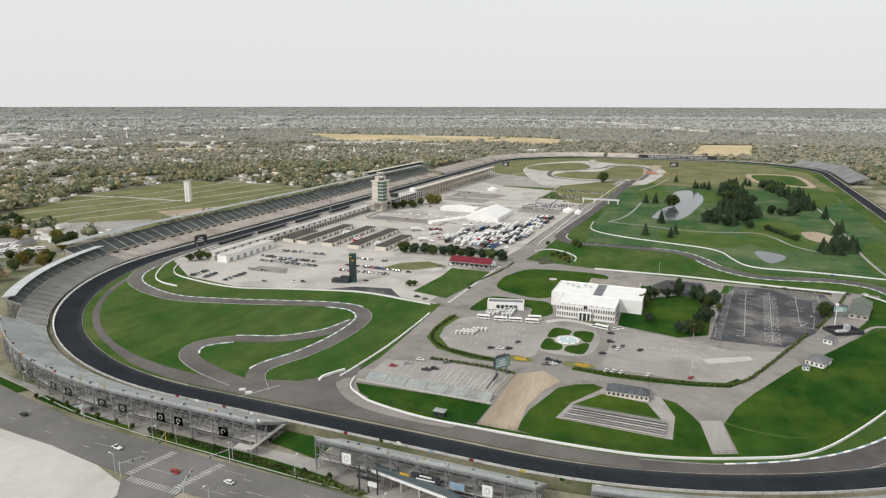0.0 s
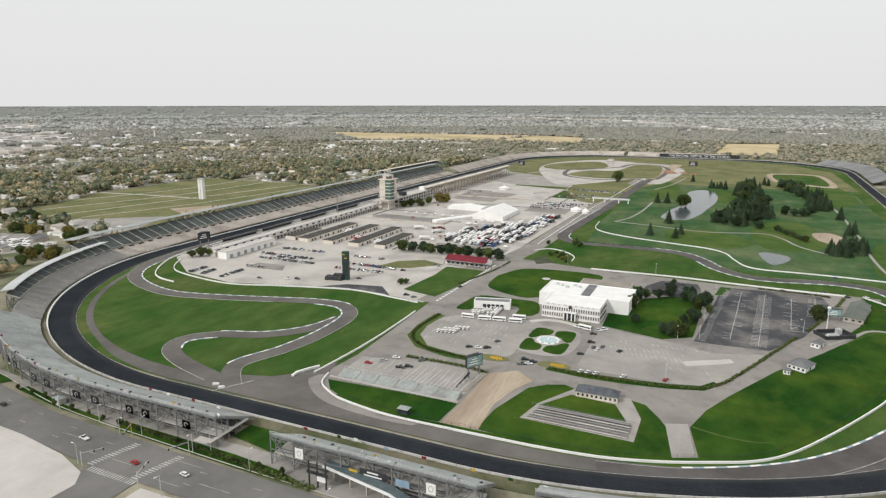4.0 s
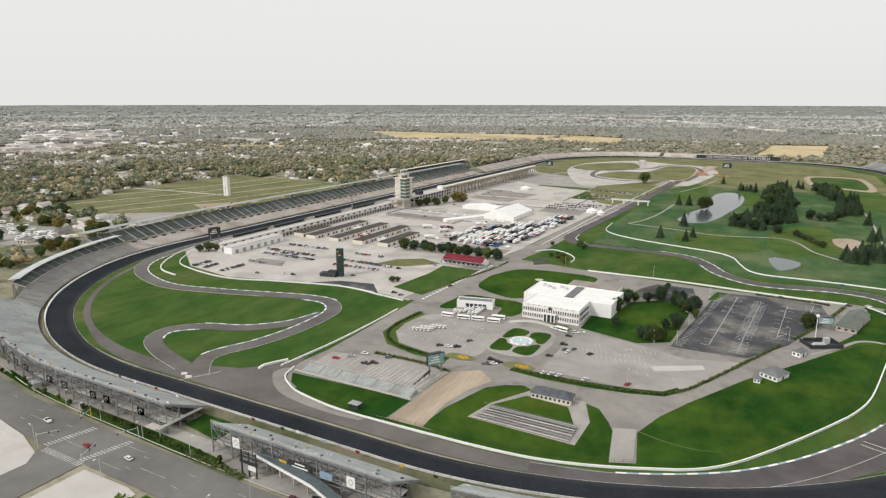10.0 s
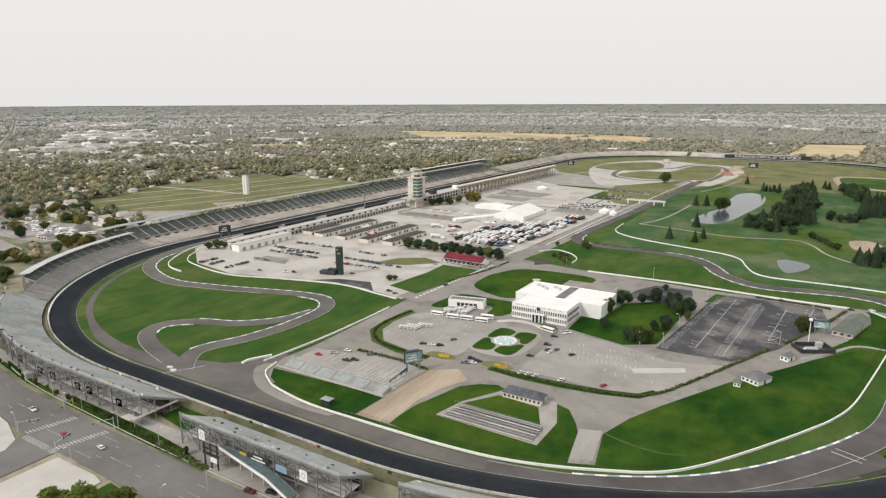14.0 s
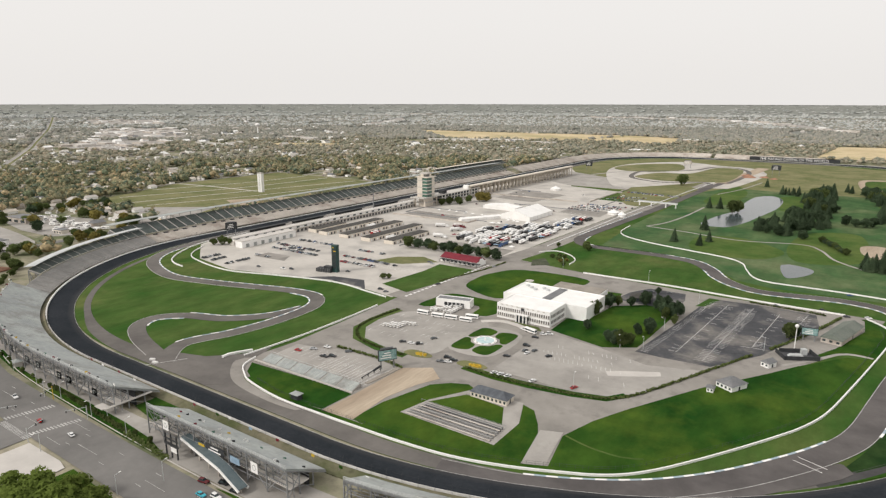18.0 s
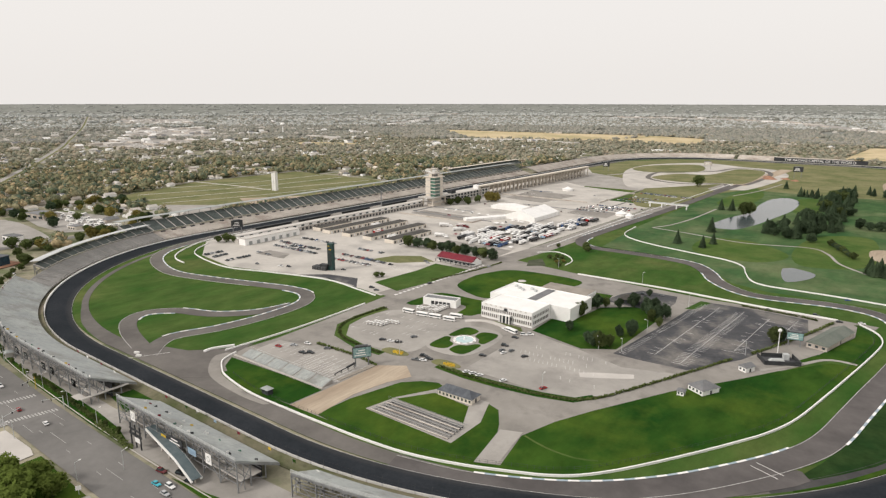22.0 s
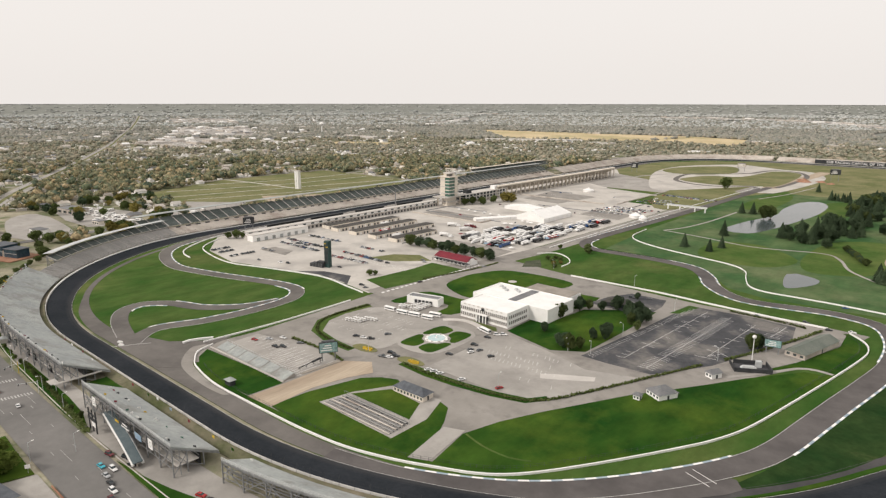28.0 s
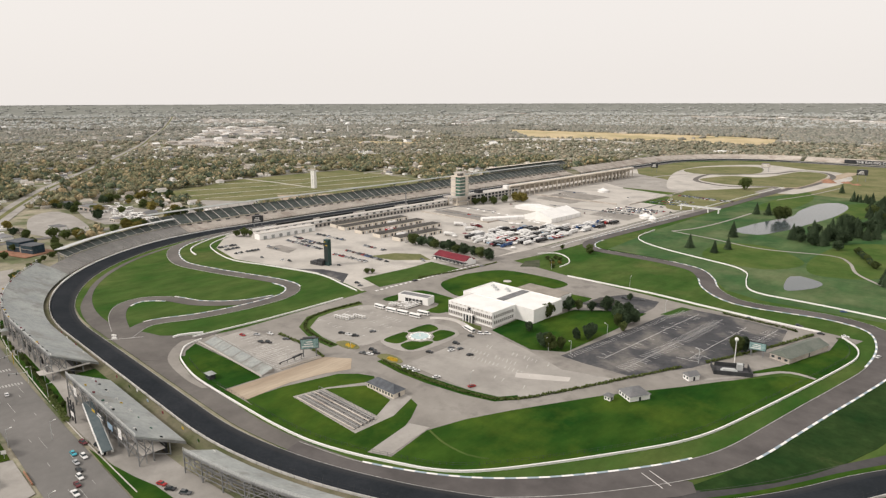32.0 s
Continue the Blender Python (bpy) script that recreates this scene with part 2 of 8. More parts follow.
def racing_asphalt():
    """Dark asphalt whose rubbered groove fades to grey near the inner edge; u runs across the band, v along it in metres."""
    m = mat("asphalt", (0.019, 0.023, 0.0275), (0.031, 0.035, 0.041), 0.03, 0.85, 0.6, 0.25, spec=0.03)
    nt = m.node_tree
    b = nt.nodes["Principled BSDF"]
    base = b.inputs["Base Color"].links[0].from_socket
    uv = nt.nodes.new("ShaderNodeUVMap")
    uv.uv_map = "across"
    mp = nt.nodes.new("ShaderNodeMapping")
    mp.inputs["Scale"].default_value = (26, 0.012, 1)
    nt.links.new(uv.outputs[0], mp.inputs["Vector"])
    n = nt.nodes.new("ShaderNodeTexNoise")
    n.inputs["Scale"].default_value = 1.0
    n.inputs["Detail"].default_value = 3
    nt.links.new(mp.outputs[0], n.inputs["Vector"])
    sp = nt.nodes.new("ShaderNodeSeparateXYZ")
    nt.links.new(uv.outputs[0], sp.inputs[0])
    ad = nt.nodes.new("ShaderNodeMath")
    ad.operation = "MULTIPLY_ADD"
    ad.inputs[1].default_value = 0.3
    nt.links.new(n.outputs["Fac"], ad.inputs[0])
    nt.links.new(sp.outputs["X"], ad.inputs[2])
    mr = nt.nodes.new("ShaderNodeMapRange")
    mr.inputs["From Min"].default_value, mr.inputs["From Max"].default_value = 0.88, 1.3
    mr.inputs["To Max"].default_value = 0.7
    nt.links.new(ad.outputs[0], mr.inputs["Value"])
    mx = nt.nodes.new("ShaderNodeMix")
    mx.data_type = "RGBA"
    mx.inputs[7].default_value = (0.085, 0.082, 0.08, 1)
    nt.links.new(mr.outputs[0], mx.inputs[0])
    nt.links.new(base, mx.inputs[6])
    nt.links.new(mx.outputs[2], b.inputs["Base Color"])
    return m


M["asphalt"] = racing_asphalt()


# ---- helpers of this scene ----
def thing(name, label, category, group="", at=(0, 0, 0), rz=0.0, kind=""):
    ob = new(name)
    ob.empty_display_size = 0.5
    ob.matrix_basis = pose(at[0], at[1], at[2], 0, 0, rz)
    return tagged(ob, label, category, group, kind)


SITED = set()


def sited(name, label, category, group="", at=(0, 0, 0), kind=""):
    """A thing whose parts are given in the place's own coordinates."""
    ob = thing(name, label, category, group, at, kind=kind)
    SITED.add(ob.name)
    return ob


def adopt(ob, parent):
    ob.parent = parent
    if parent.name in SITED:
        ob.matrix_parent_inverse = parent.matrix_basis.inverted()


def part(name, bm, material, parent=None, label=""):
    """Links a bmesh as one mesh object, under a thing or a part."""
    me = bpy.data.meshes.new(name)
    bm.to_mesh(me)
    bm.free()
    mats = material if isinstance(material, (list, tuple)) else [material]
    for m in mats:
        me.materials.append(m)
    ob = new(name, me)
    if parent is not None:
        adopt(ob, parent)
    if label:
        ob["label"] = label
    return ob


def raw(name, verts, faces, material, parent=None, label="", index=None):
    me = bpy.data.meshes.new(name)
    me.from_pydata(verts, [], faces)
    for m in (material if isinstance(material, (list, tuple)) else [material]):
        me.materials.append(m)
    if index is not None:
        me.polygons.foreach_set("material_index", index)
    ob = new(name, me)
    if parent is not None:
        adopt(ob, parent)
    if label:
        ob["label"] = label
    return ob


def shared(name, me, parent, m=None):
    """One more object on a mesh that is there already."""
    ob = new(name, me)
    ob.parent = parent
    if m is not None:
        ob.matrix_basis = m
    return ob


def box(bm, x, y, z, sx, sy, sz, rz=0.0, taper=1.0):
    """A box with its base centre at x, y, z; taper shrinks the top."""
    c, s = math.cos(radians(rz)), math.sin(radians(rz))
    vs = []
    for k, f in ((0, 1.0), (1, taper)):
        for i, j in ((-1, -1), (1, -1), (1, 1), (-1, 1)):
            px, py = i * sx / 2 * f, j * sy / 2 * f
            vs.append(bm.verts.new((x + c * px - s * py, y + s * px + c * py, z + k * sz)))
    for q in ((3, 2, 1, 0), (4, 5, 6, 7), (0, 1, 5, 4), (1, 2, 6, 5), (2, 3, 7, 6), (3, 0, 4, 7)):
        bm.faces.new([vs[i] for i in q])
    return vs


def beam(bm, a, b, w):
    """A square bar between two places."""
    a, b = Vector(a), Vector(b)
    d = (b - a).normalized()
    u = d.cross(Vector((0, 0, 1)))
    u = Vector((1, 0, 0)) if u.length < 1e-3 else u.normalized()
    v = d.cross(u)
    vs = [bm.verts.new(p + u * i * w / 2 + v * j * w / 2) for p in (a, b) for i, j in ((-1, -1), (1, -1), (1, 1), (-1, 1))]
    for q in ((3, 2, 1, 0), (4, 5, 6, 7), (0, 1, 5, 4), (1, 2, 6, 5), (2, 3, 7, 6), (3, 0, 4, 7)):
        bm.faces.new([vs[i] for i in q])


def cyl(bm, x, y, z, r, h, n=10, top=None):
    top = r if top is None else top
    lo = [bm.verts.new((x + r * math.cos(6.2832 * i / n), y + r * math.sin(6.2832 * i / n), z)) for i in range(n)]
    hi = [bm.verts.new((x + top * math.cos(6.2832 * i / n), y + top * math.sin(6.2832 * i / n), z + h)) for i in range(n)]
    for i in range(n):
        bm.faces.new((lo[i], lo[(i + 1) % n], hi[(i + 1) % n], hi[i]))
    bm.faces.new(hi)
    bm.faces.new(lo[::-1])


def curve(pts, step=4.0, closed=False):
    """A smooth line through the points, at about even steps."""
    p = [np.array(q, float) for q in pts]
    n = len(p)
    out = []
    for i in range(n if closed else n - 1):
        if closed:
            a, b, c, d = p[i - 1], p[i], p[(i + 1) % n], p[(i + 2) % n]
        else:
            a, b, c, d = p[max(i - 1, 0)], p[i], p[i + 1], p[min(i + 2, n - 1)]
        k = max(1, int(np.linalg.norm(c - b) / step))
        for j in range(k):
            t = j / k
            out.append(0.5 * (2 * b + (c - a) * t + (2 * a - 5 * b + 4 * c - d) * t * t + (3 * b - a - 3 * c + d) * t ** 3))
    if not closed:
        out.append(p[-1])
    return out


def normals(line, closed=False):
    """The way to the left of a line, at each of its points."""
    n = len(line)
    res = []
    for i in range(n):
        a, b = (line[i - 1], line[(i + 1) % n]) if closed else (line[max(i - 1, 0)], line[min(i + 1, n - 1)])
        d = (b - a)[:2]
        d = d / (np.linalg.norm(d) + 1e-9)
        res.append(np.array((-d[1], d[0])))
    return res


def strip(name, line, left, right, z, material, closed=False, parent=None, foot=0.0, index=None, label=""):
    """A band along a line from right to left of it, with sides that go down. left, right and z may change along it."""
    line = [np.array(q[:2], float) for q in line]
    nn = normals(line, closed)
    vs, fs = [], []
    n = len(line)
    val = lambda q, i: q[i] if isinstance(q, (list, tuple)) else q
    for i, (q, m) in enumerate(zip(line, nn)):
        l, r = q + m * val(left, i), q + m * val(right, i)
        zz = val(z, i)
        zl, zr = zz if isinstance(zz, (list, tuple)) else (zz, zz)
        vs += [(*l, foot), (*l, zl), (*r, zr), (*r, foot)]
    idx = []
    for i in range(n if closed else n - 1):
        a, b = 4 * i, 4 * ((i + 1) % n)
        for k in range(3):
            fs.append((a + k, a + k + 1, b + k + 1, b + k))
            idx.append(0 if index is None else index(i))
    if not closed:
        fs += [(3, 2, 1, 0), (4 * n - 4, 4 * n - 3, 4 * n - 2, 4 * n - 1)]
        idx += [0, 0]
    return raw(name, vs, fs, material, parent, label, idx if index else None)


def slab(name, pts, z, material, parent=None, label="", smooth=0.0):
    """A flat area with a low edge round it."""
    if smooth:
        pts = [tuple(q) for q in curve(pts, smooth, True)]
    n = len(pts)
    vs = [(q[0], q[1], z) for q in pts] + [(q[0], q[1], 0.0) for q in pts]
    area = sum(pts[i - 1][0] * pts[i][1] - pts[i][0] * pts[i - 1][1] for i in range(n))
    fs = [tuple(range(n)) if area > 0 else tuple(range(n))[::-1]]
    fs += [((i + 1) % n, i, n + i, n + (i + 1) % n) for i in range(n)]
    return raw(name, vs, fs, material, parent, label)

# ---- ground ----
def rise(r):
    """The land lies flat round the course and climbs slowly towards the horizon."""
    return 0.0 if r < 2300 else 122.0 * ((r - 2300) / 2650.0) ** 1.5


rings = [0, 150, 300, 500, 700, 900, 1150, 1400, 1700, 2000, 2300] + [2300 + 2660 * q / 20 for q in range(1, 21)]
SEG = 160
gv, gf = [(0, 0, -0.3)], []
for r in rings[1:]:
    for i in range(SEG):
        a = 2 * math.pi * i / SEG
        gv.append((r * math.cos(a), r * math.sin(a), rise(r) - 0.3))
for i in range(SEG):
    gf.append((0, 1 + i, 1 + (i + 1) % SEG))
for k in range(len(rings) - 2):
    for i in range(SEG):
        a, b = 1 + k * SEG, 1 + (k + 1) * SEG
        gf.append((a + i, b + i, b + (i + 1) % SEG, a + (i + 1) % SEG))
# the outer rings take the canopy colour with painted-in haze
tagged(raw("ground", gv, gf, [M["land"], M["canopy_far_hazed"]], index=[1 if i >= SEG + SEG * (rings.index(2300) + 1) else 0 for i in range(len(gf))]), "wide flat land of dry grass and earth, wooded and haze-paled towards the horizon", "ground", kind="structure")

# the oval: straights joined by four quarter turns, given by its outer wall
XW, XE, YS, YN, RX, RY = -594.0, 165.0, 194.0, 1830.0, 254.0, 264.0


def oval(off, n=40):
    """The line that runs off metres inside the outer wall, anticlockwise from the south-west turn, and how far it is in a turn."""
    pts, bend = [], []
    for cx, cy, a0, rx in ((XW + RX, YS + RY, 180, RX), (-158.0, YS + RY, 270, 273.0), (XE - RX, YN - RY, 0, RX), (XW + RX, YN - RY, 90, RX)):
        for i in range(n + 1):
            a = radians(a0 + 90 * i / n)
            u = max(0.0, (i / n - 0.72) / 0.28) if a0 == 270 else 0.0
            pts.append((cx + (rx + 24 * u * u * (3 - 2 * u) - off) * math.cos(a), cy + (RY - off) * math.sin(a)))
            bend.append(min(1.0, 4.0 * min(i, n - i) / n))
    out, ob = [], []
    for i in range(len(pts)):
        p, q = np.array(pts[i]), np.array(pts[(i + 1) % len(pts)])
        k = max(1, int(np.linalg.norm(q - p) / 25))
        for j in range(k):
            out.append(p + (q - p) * j / k)
            ob.append(bend[i] + (bend[(i + 1) % len(pts)] - bend[i]) * j / k)
    return out, ob


def oval_band(name, o0, o1, z0, z1, material, label, turn=None, bank=1.0, east=None, index=None):
    """A band along the oval between two distances from its outer wall; turn gives them for the turns, east for the south-east one."""
    line, bend = oval(0.0)
    t0, t1 = turn or (o0, o1)
    e0, e1 = east or (t0, t1)
    here = [b if (q[0] > -250 and q[1] < 470) else 0.0 for q, b in zip(line, bend)]
    left = [o1 + (t1 - o1) * b + (e1 - t1) * h for b, h in zip(bend, here)]
    right = [o0 + (t0 - o0) * b + (e0 - t0) * h for b, h in zip(bend, here)]
    if east:
        left = [r if q[0] > 110 and 520 < q[1] < 1800 else l for q, l, r in zip(line, left, right)]
    z = [(z1, z0 * (0.5 + 0.5 * b * bank)) for b in bend]
    ob = strip(name, line, left, right, z, material, True, foot=-0.2, index=index)
    uv = ob.data.uv_layers.new(name="across")
    along = [0.0]
    for p, q in zip(line, line[1:]):
        along.append(along[-1] + float(np.linalg.norm(q - p)))
    for lp in ob.data.loops:
        i, k = divmod(lp.vertex_index, 4)
        uv.data[lp.index].uv = (1.0 if k < 2 else 0.0, along[i])
    return tagged(ob, label, "track", kind="structure")


tagged(slab("infield_lawn", [tuple(q) for q in oval(16.5)[0]], 0.05, M["lawn"]), "mown green grass inside the oval", "lawn", kind="structure")
oval_band("track", 0.3, 14.2, 2.6, 0.3, M["asphalt"], "dark fresh asphalt of the banked oval racing track", turn=(0.3, 16.8))
oval_band("line_inner", 14.1, 14.3, 0.6, 0.36, M["worn_paint"], "white painted line along the track", turn=(16.6, 16.9), bank=-0.2)
lane_line = oval(0.0)[0]
oval_band("warm_up_lane", 16.6, 28.0, 0.25, 0.2, [M["worn_asphalt"], M["mid_asphalt"]], "worn grey asphalt lane inside the oval", turn=(21.4, 27.6), bank=-1.0, east=(16.9, 24.2),
          index=lambda i: 1 if lane_line[i][0] > 40 and lane_line[i][1] < 700 else 0)
lb_, bb_ = oval(-0.9)
tagged(strip("outer_bank", lb_, 0.0, -6.0, [(( 0.5 + 0.5 * b) * 2.6, 0.05) for b in bb_], M["bank"], True, foot=-0.2), "low earth and concrete bank outside the track wall", "bank", kind="structure")

# ---- roads and lots ----
def road(name, pts, width, material, label, z=0.2, closed=False, step=4.0):
    return tagged(strip(name, curve(pts, step, closed), width / 2, -width / 2, z, material, closed), label, "road", kind="structure")


# pit area and paddock
tagged(slab("paddock", [(-574, 470), (-560, 425), (-505, 385), (-446, 375), (-398, 388), (-340, 402), (-296, 397), (-272, 393), (-262, 480), (-262, 640),
                        (-255, 900), (-255, 1060), (-430, 1100), (-480, 1260), (-560, 1400), (-574, 1400)], 0.1, M["apron"]),
       "pale concrete paddock and parking ground", "pavement", kind="structure")
# ground round the museum
tagged(slab("museum_plaza", [(-268, 400), (-264, 330), (-262, 283), (-266, 246), (-256, 234), (-237, 227), (-208, 222), (-154, 223), (-104, 227), (-66, 240),
                             (-62, 296), (-30, 358), (-4, 400), (20, 445), (34, 470), (48, 545), (20, 546), (-60, 540), (-180, 548), (-262, 560), (-285, 500)],
            0.11, M["plaza"]), "pale worn paving of the museum grounds", "pavement", kind="structure")
RC_WEST = [(-300, 216), (-318, 240), (-308, 272), (-303, 306), (-306, 342), (-322, 360), (-346, 361), (-379, 352), (-423, 339), (-470, 331), (-519, 345), (-548, 368), (-563, 400), (-572, 450), (-574, 520)]
RC_LOOP = [(-318, 222), (-350, 231), (-372, 243), (-378, 259), (-364, 275), (-337, 286), (-316, 308), (-308, 335)]
RC_EAST = [(-105, 217.5), (-70, 227), (-33, 247), (-6, 271.5), (18, 303.5), (34, 331), (42, 354), (48, 388), (53.5, 421), (60, 458), (65.5, 498), (63, 540), (50, 572), (20, 582), (-30, 573), (-53, 580),
           (-73, 600), (-85, 622), (-105, 645), (-136, 653), (-178, 654), (-212, 654), (-230, 668), (-238, 700), (-234, 800), (-229, 900), (-225, 1000), (-222, 1150), (-215, 1300)]
for nm, pts, wd in (("circuit_road_west", RC_WEST, 11), ("circuit_road_loop", RC_LOOP, 11), ("circuit_road_east", RC_EAST, 13)):
    road(nm, pts, wd, M["lane_asphalt" if "east" in nm else "worn_asphalt"], "grey asphalt road of the infield circuit", {"circuit_road_west": 0.28, "circuit_road_loop": 0.265, "circuit_road_east": 0.29}[nm])
road("pit_lane", [(-560, 440), (-572, 560), (-572, 800), (-572, 1250)], 14, M["plaza"], "grey pit lane beside the main straight", 0.23)
road("inner_road", [(-268, 395), (-262, 470), (-256, 560), (-250, 620), (-248, 720), (-243, 900), (-238, 1150), (-230, 1330)], 22, M["plaza"], "pale service road across the infield", 0.135)
tagged(slab("run_off", [(-335, 211), (-255, 211), (-238, 224), (-256, 236), (-262, 250), (-266, 268), (-274, 250), (-288, 236), (-308, 230), (-325, 226)], 0.24, M["worn_asphalt"]), "worn asphalt run-off beside the chicane", "track", kind="structure")
tagged(slab("lane_merge", [(-70, 220), (-33, 237), (-14, 249.5), (6, 267), (24, 288), (36, 303), (40, 310.5), (36, 316), (34, 316), (24, 301), (8, 279), (-10, 262), (-36, 242), (-72, 225)], 0.27, M["lane_asphalt"]), "worn asphalt where the lane leaves the track", "track", kind="structure")
strip_pts = [q for q in oval(18.3)[0] if q[0] > 35 and 280 < q[1] < 640]
tagged(strip("turn_verge", strip_pts, [min(1.5, 0.2 + 0.3 * i) for i in range(len(strip_pts))], [-min(1.1, 0.2 + 0.2 * i) for i in range(len(strip_pts))], 0.34, M["lush"]), "narrow grass strip beside the lane", "verge", kind="structure")
tagged(slab("wall_pad", [(-263, 251), (-258.5, 239), (-248, 231.5), (-237, 226.5), (-208, 221.5), (-190, 221), (-192, 218.5), (-212, 217.5), (-240, 221), (-256, 229), (-268, 242)], 0.25, M["plaza"], smooth=4), "pale concrete pad along the inner wall", "pavement", kind="structure")
# street outside the south turns
tagged(slab("street", [(-1500, 262), (-900, 236), (-640, 205), (-433, 170), (-361, 158), (-282, 155), (-198, 154), (-140, 154), (250, 154), (250, 126), (-140, 130), (-224, 131), (-300, 132), (-400, 141),
                       (-640, 178), (-900, 208), (-1500, 232)], 0.0, M["road"]), "wide grey street with several lanes outside the track", "road", kind="structure")
tagged(slab("side_street", [(-300, 135), (-272, 134), (-268, -60), (-300, -60)], -0.04, M["road"]), "grey side street at the crossing", "road", kind="structure")
for nm, pts in (("gravel_lot_west", [(-640, 172), (-420, 138), (-384, 138.5), (-352, 137), (-319, 133), (-299, 127), (-293, 120), (-294, 60), (-640, 60)]),
                ("gravel_lot_south", [(-267, 129), (-240, 129.5), (-233, 128), (-231, 100), (-231, 60), (-267, 60)])):
    tagged(slab(nm, pts, 0.05, M["pale_concrete"]), "pale bare gravel lot beside the street", "lot", kind="structure")
tagged(slab("sidewalk", [(-560, 214), (-500, 196), (-440, 180), (-360, 172), (-250, 171), (-228, 172), (-120, 178), (-60, 186), (40, 200), (40, 172), (-120, 158), (-200, 156.5), (-282, 158.5), (-361, 163), (-433, 177), (-560, 199)],
            0.06, M["concrete"]), "pale concrete walk between the stands and the street", "pavement", kind="structure")
for nm, pts in (("verge_west", [(-470, 183), (-440, 177), (-415, 173), (-418, 168), (-452, 175)]),
                ("verge_middle", [(-400, 171.5), (-362, 165), (-330, 163), (-330, 159.5), (-362, 161.5), (-402, 167)]),
                ("verge_east", [(-318, 165.5), (-250, 164), (-226, 162), (-212, 158.5), (-214, 155.8), (-240, 155.8), (-318, 158.5)]),
                ("gap_lawn", [(-262, 191), (-236, 191), (-232, 182), (-236, 172), (-262, 176)]),
                ("verge_far_east", [(-169, 154.8), (-160, 156), (-150, 157), (-132, 160.5), (-119, 164), (-60, 170), (40, 172), (40, 155), (-150, 154.6)]),
                ("corner_lawn", [(-229, 129.6), (-210, 128.5), (-184, 128), (-187, 116), (-187, 60), (-230, 60)]),
                ("park_west", [(-700, 190), (-640, 182), (-560, 170), (-560, 60), (-700, 60)])):
    tagged(slab(nm, pts, 0.14, M["lush"]), "strip of green grass beside the street", "lawn", kind="structure")
tagged(slab("corner_yard", [(-183, 128.6), (-148, 128.6), (-120, 60), (-186, 60), (-186, 116)], 0.1, M["concrete"]), "pale worn yard beside the street", "lot", kind="structure")
# crossing marks
bm = bmesh.new()
for x0, y0, y1 in ((-301, 133, 154), (-275, 133, 153)):
    k = 0.0
    while y0 + k < y1:
        box(bm, x0 + 5 * k / 20, y0 + k, 0.0, 3.6, 0.7, 0.05)
        k += 1.4
for x in np.arange(-298, -272, 1.5):
    box(bm, x, 130.5, 0.0, 0.7, 3.2, 0.05)
for k in range(40):
    for yy in (138.5, 147.5):
        if k % 2 == 0 and not -305 < -560 + 14 * k < -265:
            xx = -560 + 14 * k
            box(bm, xx, yy + max(0, (-300 - xx) * 0.1), 0.0, 4.0, 0.18, 0.05)
for x, y, l in ((-290, 139.5, 12), (-260, 136, 12), (-262, 150, 14), (-330, 146, 14), (-240, 141, 16), (-190, 142, 14), (-130, 142, 18)):
    box(bm, x, y, 0.0, l, 0.16, 0.05)
tagged(part("road_markings", bm, M["worn_paint"]), "worn white crosswalks and lane lines", "marking", kind="structure")
# kerbs of the street
for nm, pts in (("kerb_north", [(-560, 198.6), (-433, 176.4), (-361, 162.6), (-282, 158.1), (-198, 156), (-120, 157)]), ("kerb_south", [(-560, 164), (-420, 138), (-318, 130)])):
    tagged(strip(nm, curve(pts, 8), 0.25, -0.25, 0.18, M["pale_concrete"]), "pale concrete kerb of the street", "kerb", kind="structure")

